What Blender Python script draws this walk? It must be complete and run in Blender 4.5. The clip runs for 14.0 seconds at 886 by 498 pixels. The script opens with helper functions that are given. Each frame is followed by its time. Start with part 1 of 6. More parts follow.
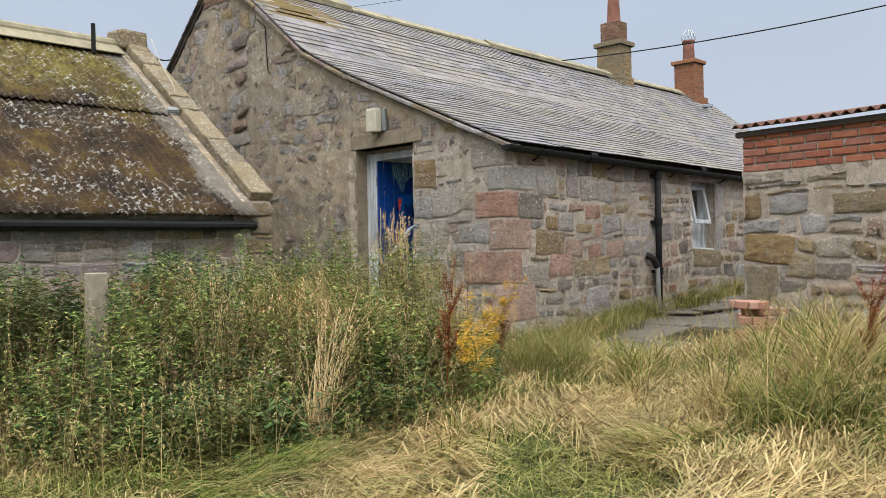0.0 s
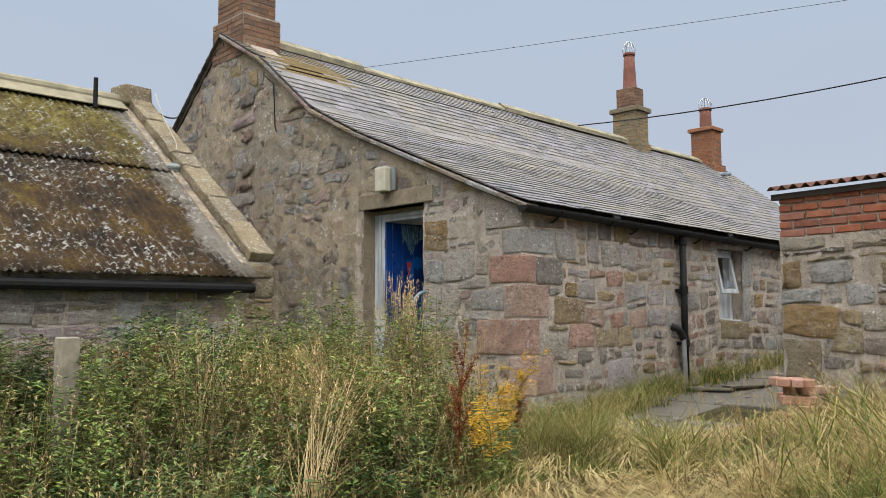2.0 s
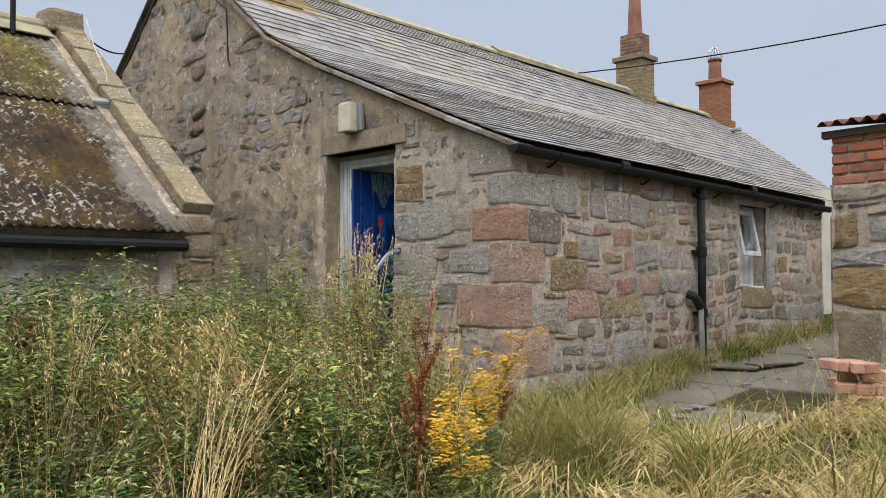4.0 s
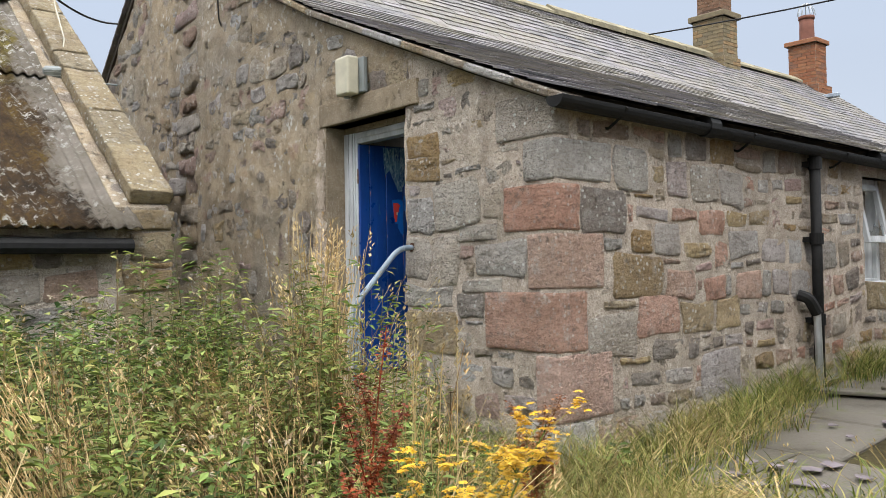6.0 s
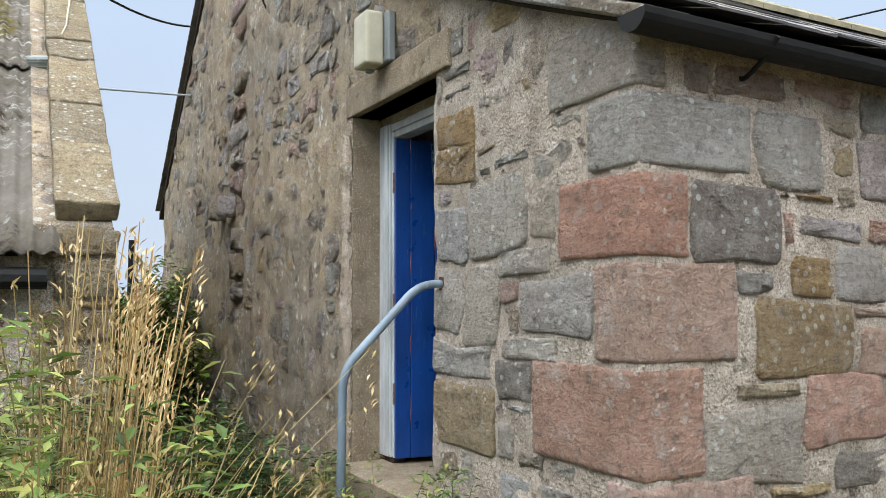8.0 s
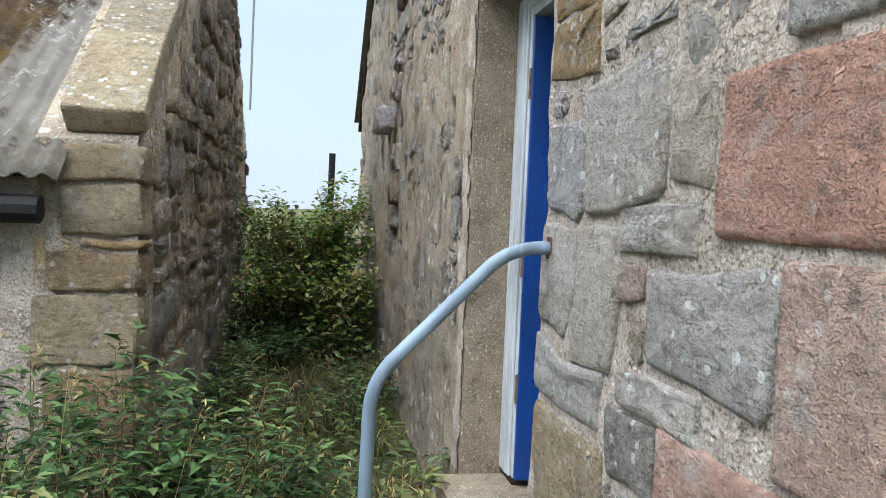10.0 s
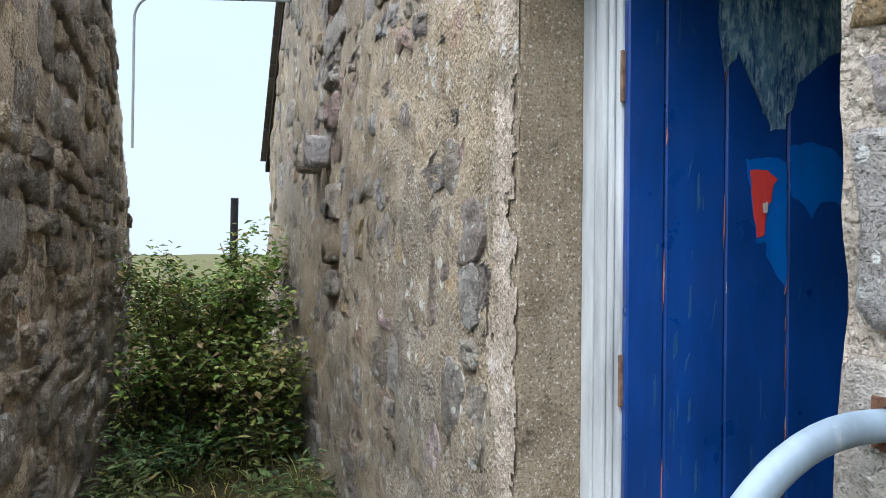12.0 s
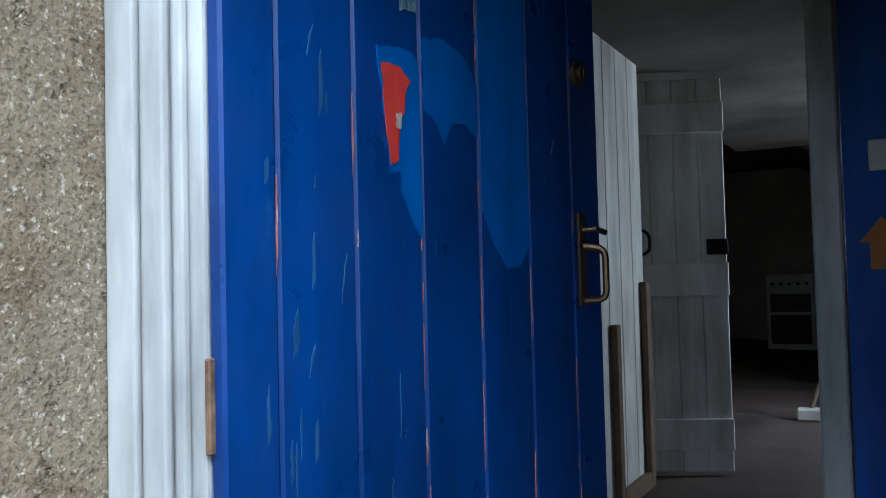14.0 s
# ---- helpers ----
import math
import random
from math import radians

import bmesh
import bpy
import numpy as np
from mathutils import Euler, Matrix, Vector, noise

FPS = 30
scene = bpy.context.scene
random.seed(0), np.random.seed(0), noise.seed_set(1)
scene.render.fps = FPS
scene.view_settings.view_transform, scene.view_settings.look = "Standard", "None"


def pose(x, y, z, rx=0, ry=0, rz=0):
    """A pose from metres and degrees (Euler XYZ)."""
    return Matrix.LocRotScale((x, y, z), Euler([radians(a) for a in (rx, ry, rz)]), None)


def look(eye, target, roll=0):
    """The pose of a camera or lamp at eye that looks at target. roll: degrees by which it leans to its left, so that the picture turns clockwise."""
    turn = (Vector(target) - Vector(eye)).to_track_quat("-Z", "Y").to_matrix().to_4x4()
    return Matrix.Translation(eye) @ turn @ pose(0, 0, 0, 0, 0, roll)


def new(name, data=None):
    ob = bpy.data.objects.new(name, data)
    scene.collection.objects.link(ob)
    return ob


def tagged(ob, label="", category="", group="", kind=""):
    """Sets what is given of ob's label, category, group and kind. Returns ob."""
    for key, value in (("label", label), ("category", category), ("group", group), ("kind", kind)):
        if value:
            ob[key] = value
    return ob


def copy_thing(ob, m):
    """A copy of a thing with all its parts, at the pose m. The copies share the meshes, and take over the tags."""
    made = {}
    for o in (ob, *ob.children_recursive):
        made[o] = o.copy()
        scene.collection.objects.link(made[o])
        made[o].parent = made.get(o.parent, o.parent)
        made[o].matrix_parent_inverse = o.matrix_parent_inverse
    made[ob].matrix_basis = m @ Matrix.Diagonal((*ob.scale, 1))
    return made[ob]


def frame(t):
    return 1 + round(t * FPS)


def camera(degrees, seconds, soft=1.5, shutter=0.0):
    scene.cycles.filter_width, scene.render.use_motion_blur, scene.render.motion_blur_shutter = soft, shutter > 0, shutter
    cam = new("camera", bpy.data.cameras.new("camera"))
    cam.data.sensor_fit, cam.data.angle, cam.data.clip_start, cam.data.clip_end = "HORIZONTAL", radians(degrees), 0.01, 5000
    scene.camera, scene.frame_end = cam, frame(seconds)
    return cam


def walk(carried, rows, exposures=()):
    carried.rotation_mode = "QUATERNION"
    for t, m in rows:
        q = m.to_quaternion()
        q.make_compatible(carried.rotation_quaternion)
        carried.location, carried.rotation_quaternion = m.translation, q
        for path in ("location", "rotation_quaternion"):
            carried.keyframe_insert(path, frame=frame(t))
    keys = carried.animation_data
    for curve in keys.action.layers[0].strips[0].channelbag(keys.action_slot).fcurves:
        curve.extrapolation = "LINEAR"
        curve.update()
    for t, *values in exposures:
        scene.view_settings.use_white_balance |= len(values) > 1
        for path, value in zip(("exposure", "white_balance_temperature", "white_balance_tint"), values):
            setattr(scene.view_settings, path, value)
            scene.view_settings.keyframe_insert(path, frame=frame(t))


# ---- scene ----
cam = camera(57.1, 14.0, soft=0.6)
PATH = [
    (0, (5.349, -6.424, 1.054), (3.955, -4.99, 1.043), -1.1),
    (0.5, (5.376, -6.405, 1.041), (3.981, -4.972, 1.037), -1.2),
    (1, (5.346, -6.367, 1.042), (3.95, -4.936, 1.099), -0.5),
    (1.5, (5.177, -6.22, 1.017), (3.784, -4.792, 1.151), -0.4),
    (2, (4.935, -6.004, 1.045), (3.527, -4.592, 1.2), -0.3),
    (2.5, (4.804, -5.76, 1.05), (3.39, -4.355, 1.214), -0.3),
    (3, (4.675, -5.507, 1.034), (3.258, -4.101, 1.16), -0.2),
    (3.2, (4.565, -5.379, 1.022), (3.153, -3.965, 1.117), 0.1),
    (5.3, (3.357, -3.961, 1.107), (1.954, -2.536, 1.165), -0.1),
    (5.5, (3.279, -3.806, 1.118), (1.856, -2.401, 1.177), -0.0),
    (6, (3.046, -3.405, 1.138), (1.521, -2.111, 1.178), -1.0),
    (6.2, (2.923, -3.216, 1.139), (1.357, -1.972, 1.185), -1.0),
    (6.5, (2.797, -3.034, 1.173), (1.199, -1.832, 1.212), -1.3),
    (7, (2.465, -2.647, 1.149), (0.828, -1.501, 1.232), -0.3),
    (7.2, (2.345, -2.459, 1.138), (0.699, -1.325, 1.224), -0.2),
    (9.3, (1.293, -0.855, 1.318), (-0.649, -0.381, 1.378), 0.7),
    (9.5, (1.184, -0.792, 1.302), (-0.768, -0.356, 1.315), 0.9),
    (10, (0.821, -0.671, 1.357), (-1.146, -0.322, 1.257), 2.4),
    (10.5, (0.521, -0.659, 1.377), (-1.463, -0.432, 1.269), 2.3),
    (11, (0.145, -0.635, 1.419), (-1.844, -0.447, 1.345), 1.9),
    (11.5, (-0.248, -0.701, 1.404), (-2.22, -0.369, 1.379), 1.9),
    (11.8, (-0.454, -0.778, 1.443), (-2.387, -0.265, 1.461), 1.7),
    (12, (-0.563, -0.747, 1.451), (-2.472, -0.152, 1.453), 0.5),
    (12.5, (-0.872, -0.758, 1.42), (-2.655, 0.146, 1.379), -1.3),
    (13, (-1.127, -0.715, 1.403), (-2.674, 0.549, 1.294), -1.5),
    (13.5, (-1.337, -0.68, 1.396), (-2.539, 0.915, 1.292), -1.0),
    (14, (-1.437, -0.552, 1.31), (-2.413, 1.192, 1.386), -1.4),
]
walk(cam, [(t, look(eye, target, roll)) for t, eye, target, roll in PATH],
     exposures=[(0.0, 0.22, 6500, 10), (3.0, 0.06, 6500, 10), (5.5, 0.40, 6500, 11), (7.0, 0.42, 6350, 9), (9.5, 0.76, 5900, 8), (11.0, 0.88, 5750, 8), (12.0, 0.95, 5850, 9), (12.5, 1.0, 5800, 9), (13.5, 1.15, 5650, 7), (14.0, 1.12, 5450, 5)])

# ---- light ----
world = bpy.data.worlds.new("sky")
scene.world = world
world.use_nodes = True
wn = world.node_tree.nodes
wl = world.node_tree.links
sky = wn.new("ShaderNodeTexSky")
sky.sky_type = "NISHITA"
sky.sun_disc = False
sky.sun_elevation = radians(38)
sky.sun_rotation = radians(150)
sky.dust_density = 4.0
sky.air_density = 1.0
where = wn.new("ShaderNodeTexCoord")
split = wn.new("ShaderNodeSeparateXYZ")
wl.new(where.outputs["Generated"], split.inputs[0])
dome = wn.new("ShaderNodeValToRGB")
cr = dome.color_ramp.elements
cr[0].position, cr[0].color = 0.0, (0.50, 0.55, 0.63, 1)
cr[1].position, cr[1].color = 0.42, (0.46, 0.545, 0.68, 1)
for at, c in ((0.60, (2.15, 2.2, 2.25, 1)), (1.0, (4.1, 4.1, 4.1, 1))):
    e = cr.new(at)
    e.color = c
wl.new(split.outputs["Z"], dome.inputs[0])
clouds = wn.new("ShaderNodeTexNoise")
clouds.inputs["Scale"].default_value = 2.2
clouds.inputs["Detail"].default_value = 4
stretch = wn.new("ShaderNodeMapping")
stretch.inputs["Scale"].default_value = (1, 1, 3.5)
wl.new(where.outputs["Generated"], stretch.inputs[0])
wl.new(stretch.outputs[0], clouds.inputs["Vector"])
shade = wn.new("ShaderNodeMapRange")
shade.inputs["To Min"].default_value = 9.2
shade.inputs["To Max"].default_value = 10.4
wl.new(clouds.outputs["Fac"], shade.inputs["Value"])
cover = wn.new("ShaderNodeVectorMath")
cover.operation = "SCALE"
wl.new(dome.outputs[0], cover.inputs[0])
wl.new(shade.outputs[0], cover.inputs["Scale"])
veil = wn.new("ShaderNodeMix")
veil.data_type = "RGBA"
veil.inputs["Factor"].default_value = 0.93
wl.new(sky.outputs[0], veil.inputs[6])
wl.new(cover.outputs[0], veil.inputs[7])
wl.new(veil.outputs[2], wn["Background"].inputs["Color"])
wn["Background"].inputs["Strength"].default_value = 0.1

sun_data = bpy.data.lights.new("sun", "SUN")
sun_data.energy = 1.0
sun_data.angle = radians(30)
sun_data.color = (1.0, 0.97, 0.93)
sun = new("sun", sun_data)
sun.matrix_world = look((12, -9, 16), (0, 0, 0))

# ---- materials ----
class Nodes:
    """A small builder of node materials."""

    def __init__(self, name, rough=0.8, metal=0.0, spec=0.3):
        self.m = bpy.data.materials.new(name)
        self.m.use_nodes = True
        self.t = self.m.node_tree
        self.b = self.t.nodes["Principled BSDF"]
        self.b.inputs["Roughness"].default_value = rough
        self.b.inputs["Metallic"].default_value = metal
        self.b.inputs["Specular IOR Level"].default_value = spec
        self.co = self.t.nodes.new("ShaderNodeTexCoord").outputs["Object"]

    def put(self, socket, value):
        if hasattr(value, "is_linked"):
            self.t.links.new(value, socket)
        else:
            socket.default_value = value

    def place(self, scale=(1, 1, 1), turn=(0, 0, 0), world_space=False):
        n = self.t.nodes.new("ShaderNodeMapping")
        n.inputs["Scale"].default_value = scale
        n.inputs["Rotation"].default_value = [radians(a) for a in turn]
        src = self.co
        if world_space:
            src = self.t.nodes.new("ShaderNodeNewGeometry").outputs["Position"]
        self.t.links.new(src, n.inputs["Vector"])
        return n.outputs[0]

    def noise(self, scale, detail=4, rough=0.55, vec=None, distortion=0.0):
        n = self.t.nodes.new("ShaderNodeTexNoise")
        n.inputs["Scale"].default_value = scale
        n.inputs["Detail"].default_value = detail
        n.inputs["Roughness"].default_value = rough
        n.inputs["Distortion"].default_value = distortion
        self.t.links.new(vec or self.co, n.inputs["Vector"])
        return n.outputs["Fac"]

    def voronoi(self, scale, vec=None, feature="F1", out="Distance"):
        n = self.t.nodes.new("ShaderNodeTexVoronoi")
        n.feature = feature
        n.inputs["Scale"].default_value = scale
        self.t.links.new(vec or self.co, n.inputs["Vector"])
        return n.outputs[out]

    def wave(self, scale, distortion=2.0, vec=None, direction="X", dscale=1.0):
        n = self.t.nodes.new("ShaderNodeTexWave")
        n.bands_direction = direction
        n.inputs["Scale"].default_value = scale
        n.inputs["Distortion"].default_value = distortion
        n.inputs["Detail"].default_value = 3
        n.inputs["Detail Scale"].default_value = dscale
        self.t.links.new(vec or self.co, n.inputs["Vector"])
        return n.outputs["Fac"]

    def ramp(self, fac, stops, smooth=False):
        n = self.t.nodes.new("ShaderNodeValToRGB")
        if smooth:
            n.color_ramp.interpolation = "EASE"
        e = n.color_ramp.elements
        while len(e) < len(stops):
            e.new(0.5)
        for el, (p, c) in zip(e, stops):
            el.position = p
            el.color = (*c, 1) if len(c) == 3 else c
        self.put(n.inputs[0], fac)
        return n.outputs[0]

    def level(self, fac, lo, hi, a=0.0, b=1.0):
        n = self.t.nodes.new("ShaderNodeMapRange")
        for k, v in zip(("From Min", "From Max", "To Min", "To Max"), (lo, hi, a, b)):
            n.inputs[k].default_value = v
        self.put(n.inputs["Value"], fac)
        return n.outputs[0]

    def mix(self, fac, a, b, mode="MIX"):
        n = self.t.nodes.new("ShaderNodeMix")
        n.data_type = "RGBA"
        n.blend_type = mode
        self.put(n.inputs["Factor"], fac)
        for s, v in ((n.inputs[6], a), (n.inputs[7], b)):
            self.put(s, (*v, 1) if isinstance(v, tuple) and len(v) == 3 else v)
        return n.outputs[2]

    def math(self, op, a, b=0.5):
        n = self.t.nodes.new("ShaderNodeMath")
        n.operation = op
        self.put(n.inputs[0], a)
        self.put(n.inputs[1], b)
        return n.outputs[0]

    def rand(self):
        return self.t.nodes.new("ShaderNodeObjectInfo").outputs["Random"]

    def island(self):
        return self.t.nodes.new("ShaderNodeNewGeometry").outputs["Random Per Island"]

    def bump(self, *pairs):
        """pairs of height socket and depth in metres."""
        last = None
        for h, d in pairs:
            n = self.t.nodes.new("ShaderNodeBump")
            n.inputs["Distance"].default_value = d
            n.inputs["Strength"].default_value = 1.0
            self.t.links.new(h, n.inputs["Height"])
            if last:
                self.t.links.new(last, n.inputs["Normal"])
            last = n.outputs[0]
        self.t.links.new(last, self.b.inputs["Normal"])

    def colour(self, value):
        self.put(self.b.inputs["Base Color"], value if hasattr(value, "is_linked") else (*value, 1))
        return self

    def roughness(self, value):
        self.put(self.b.inputs["Roughness"], value)
        return self


def plain(name, col, rough=0.7, metal=0.0, vary=0.25, scale=9.0, depth=0.0015, spec=0.3):
    """A material of one colour with blotches, grain and slight relief."""
    n = Nodes(name, rough, metal, spec)
    dark = tuple(c * (1 - vary) for c in col)
    light = tuple(min(1, c * (1 + vary)) for c in col)
    a = n.noise(scale, 5)
    b = n.noise(scale * 14, 3)
    c = n.mix(n.level(a, 0.3, 0.7), dark, light)
    c = n.mix(n.level(b, 0.35, 0.75, 0, 0.35), c, dark)
    n.colour(c)
    n.roughness(n.level(a, 0.3, 0.7, max(0, rough - 0.1), min(1, rough + 0.1)))
    n.bump((b, depth))
    return n.m


def stone_material(name, palette, tool=0.004, lichen=0.5, per="rand"):
    """Weathered sandstone: a palette picked per piece, tooling marks, pits, lichen spots."""
    n = Nodes(name, 0.92, 0, 0.15)
    pick = n.rand() if per == "rand" else n.island()
    k = len(palette)
    base = n.ramp(pick, [((i + 0.5) / k, c) for i, c in enumerate(palette)])
    shift = n.t.nodes.new("ShaderNodeVectorMath")
    shift.operation = "MULTIPLY_ADD"
    n.put(shift.inputs[0], pick)
    shift.inputs[1].default_value = (31.0, 17.0, 43.0)
    n.t.links.new(n.co, shift.inputs[2])
    n.co = shift.outputs[0]
    big = n.noise(3.5, 5, 0.6)
    grain = n.noise(55, 4, 0.65)
    fine = n.noise(220, 2)
    along = n.place((11, 11, 40), (7, 9, 0))
    tooling = n.level(n.noise(1.0, 3, 0.55, along, 1.0), 0.38, 0.62)
    col = n.mix(n.level(big, 0.42, 0.6, 0, 0.55), base, n.mix(1.0, base, (0.74, 0.70, 0.66), "MULTIPLY"))
    col = n.mix(n.level(tooling, 0.45, 0.0, 0, 0.45), col, n.mix(1.0, col, (0.55, 0.51, 0.48), "MULTIPLY"))
    col = n.mix(n.level(grain, 0.5, 0.62, 0, 0.5), col, n.mix(1.0, col, (0.60, 0.57, 0.54), "MULTIPLY"))
    col = n.mix(n.level(n.noise(130, 3, 0.7), 0.55, 0.66, 0, 0.3), col, n.mix(1.0, col, (0.45, 0.43, 0.41), "MULTIPLY"))
    col = n.mix(n.level(n.noise(95, 3, 0.7), 0.60, 0.68, 0, 0.35), col, (0.70, 0.66, 0.60))
    patch = n.noise(9, 6, 0.7)
    col = n.mix(n.level(patch, 0.54, 0.70, 0, 0.5), col, (0.60, 0.57, 0.53))
    col = n.mix(n.level(n.noise(16, 5, 0.75), 0.55, 0.67, 0, 0.6), col, (0.16, 0.145, 0.125))
    spots = n.voronoi(21)
    gate = n.noise(2.3, 2)
    sp = n.math("MULTIPLY", n.level(spots, 0.25, 0.21), n.level(gate, 0.46, 0.54))
    col = n.mix(n.math("MULTIPLY", sp, lichen), col, (0.78, 0.79, 0.75))
    speck = n.level(n.voronoi(75), 0.22, 0.14)
    col = n.mix(n.math("MULTIPLY", speck, lichen * 0.45), col, (0.60, 0.59, 0.54))
    n.colour(col)
    pits = n.level(n.noise(22, 6, 0.75), 0.32, 0.62)
    n.bump((tooling, tool * 3.2), (pits, 0.020), (grain, 0.005), (fine, 0.002))
    return n.m


M = {}
GREYS = [(0.43, 0.41, 0.38), (0.60, 0.53, 0.44), (0.52, 0.50, 0.49), (0.54, 0.44, 0.31), (0.33, 0.30, 0.275), (0.52, 0.38, 0.30),
         (0.56, 0.42, 0.39), (0.58, 0.57, 0.56), (0.57, 0.44, 0.25), (0.32, 0.28, 0.25)]
M["rubble"] = stone_material("rubble_stone", GREYS)
M["rubble_joined"] = stone_material("rubble_stone_joined", GREYS, per="island")
M["red"] = stone_material("red_sandstone", [(0.66, 0.42, 0.33), (0.68, 0.50, 0.42), (0.61, 0.35, 0.26), (0.64, 0.46, 0.37)], 0.006, 0.35)
M["grey"] = stone_material("grey_sandstone", [(0.60, 0.55, 0.48), (0.56, 0.56, 0.55), (0.64, 0.56, 0.46), (0.54, 0.52, 0.50)], 0.005, 0.85)
M["buff"] = stone_material("buff_sandstone", [(0.48, 0.40, 0.26), (0.44, 0.35, 0.22), (0.38, 0.32, 0.22)], 0.004, 0.6)
M["ochre"] = stone_material("ochre_sandstone", [(0.47, 0.325, 0.165), (0.41, 0.305, 0.18)], 0.004, 0.45)


def mortar_material(name, a, b, bright, relief=1.0, cells=0.0):
    """Lime mortar or render: gritty, pitted, blotched, with stones half showing through."""
    n = Nodes(name, 0.95, 0, 0.1)
    big = n.noise(0.8, 5, 0.65)
    mid = n.noise(6.5, 7, 0.78)
    grit = n.voronoi(70)
    fine = n.noise(140, 3)
    col = n.mix(n.level(big, 0.38, 0.64), a, b)
    shown = None
    if cells:
        bent = n.t.nodes.new("ShaderNodeVectorMath")
        bent.operation = "MULTIPLY_ADD"
        wob = n.t.nodes.new("ShaderNodeTexNoise")
        wob.inputs["Scale"].default_value = 5
        n.t.links.new(n.co, wob.inputs["Vector"])
        n.t.links.new(wob.outputs["Color"], bent.inputs[0])
        bent.inputs[1].default_value = (0.12, 0.12, 0.12)
        n.t.links.new(n.co, bent.inputs[2])
        flat = n.t.nodes.new("ShaderNodeMapping")
        flat.inputs["Scale"].default_value = (3.6, 3.6, 6.2)
        n.t.links.new(bent.outputs[0], flat.inputs["Vector"])
        near = n.voronoi(1.0, flat.outputs[0])
        tint = n.voronoi(1.0, flat.outputs[0], "F1", "Color")
        sep = n.t.nodes.new("ShaderNodeSeparateColor")
        n.t.links.new(tint, sep.inputs[0])
        kind = n.ramp(sep.outputs[0], [(0.1, (0.20, 0.175, 0.155)), (0.35, (0.42, 0.34, 0.25)), (0.55, (0.31, 0.30, 0.29)), (0.75, (0.52, 0.385, 0.21)), (0.95, (0.38, 0.27, 0.225))])
        shown = n.math("MULTIPLY", n.level(n.math("ADD", near, n.level(mid, 0.3, 0.7, -0.12, 0.12)), 0.46, 0.34), n.level(sep.outputs[1], 0.35, 0.5))
        col = n.mix(n.math("MULTIPLY", shown, cells), col, kind)
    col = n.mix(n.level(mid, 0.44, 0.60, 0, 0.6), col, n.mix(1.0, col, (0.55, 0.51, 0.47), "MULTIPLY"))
    col = n.mix(n.level(n.noise(10, 6, 0.75), 0.56, 0.66, 0, 0.7), col, bright)
    col = n.mix(n.level(grit, 0.05, 0.2, 0.5, 0), col, (0.70, 0.65, 0.57))
    col = n.mix(n.level(fine, 0.5, 0.64, 0, 0.6), col, n.mix(1.0, col, (0.33, 0.31, 0.29), "MULTIPLY"))
    col = n.mix(n.level(n.noise(90, 3, 0.7), 0.58, 0.68, 0, 0.6), col, (0.72, 0.67, 0.59))
    if cells:
        dots = n.math("MULTIPLY", n.level(n.math("ADD", n.voronoi(13), n.level(n.noise(60, 3, 0.7), 0.3, 0.7, -0.12, 0.12)), 0.30, 0.22), n.level(n.noise(2.6, 3, 0.6), 0.50, 0.58))
        col = n.mix(n.math("MULTIPLY", dots, 0.7), col, (0.66, 0.65, 0.60))
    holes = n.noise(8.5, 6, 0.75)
    # shade of the pits is put into the colour, where the bump sinks
    pit_shade = n.level(holes, 0.60, 0.69)
    col = n.mix(n.math("MULTIPLY", pit_shade, 0.75 * relief), col, (0.10, 0.088, 0.075))
    streak = n.noise(1.0, 4, 0.6, n.place((5, 5, 0.35)))
    col = n.mix(n.level(streak, 0.52, 0.72, 0, 0.4), col, n.mix(1.0, col, (0.5, 0.47, 0.44), "MULTIPLY"))
    n.colour(col)
    bumps = [(mid, 0.035 * relief), (n.level(holes, 0.69, 0.60), 0.03 * relief), (n.noise(28, 5, 0.7), 0.014 * relief), (grit, 0.006 * relief), (fine, 0.003)]
    if shown:
        bumps.insert(0, (shown, 0.02))
    n.bump(*bumps)
    return n.m


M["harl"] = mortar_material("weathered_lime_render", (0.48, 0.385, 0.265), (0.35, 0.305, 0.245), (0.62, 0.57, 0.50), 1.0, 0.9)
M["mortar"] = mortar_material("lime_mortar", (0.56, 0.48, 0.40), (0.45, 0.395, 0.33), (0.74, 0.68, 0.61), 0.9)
M["cement"] = mortar_material("smooth_cement_margin", (0.27, 0.225, 0.165), (0.33, 0.265, 0.185), (0.40, 0.33, 0.24), 0.25)
M["dark_rubble"] = stone_material("dark_rubble", [(0.32, 0.28, 0.235), (0.43, 0.355, 0.27), (0.48, 0.39, 0.265), (0.37, 0.335, 0.29)], 0.005, 0.3, "island")

# ---- building blocks ----
def part(name, bm, material, parent=None, label="", smooth=False):
    """Links a bmesh as one mesh object under a thing or a part."""
    me = bpy.data.meshes.new(name)
    bmesh.ops.recalc_face_normals(bm, faces=bm.faces)
    bm.to_mesh(me)
    bm.free()
    if smooth:
        for p in me.polygons:
            p.use_smooth = True
    return part_mesh(name, me, material, parent, label)


def part_mesh(name, me, material, parent=None, label=""):
    if material is not None and not me.materials:
        me.materials.append(material)
    ob = new(name, me)
    if parent is not None:
        ob.parent = parent
    if label:
        ob["label"] = label
    return ob


def thing(name, label, category, m=None, group="", kind=""):
    ob = new(name)
    if m is not None:
        ob.matrix_basis = m
    return tagged(ob, label, category, group, kind)


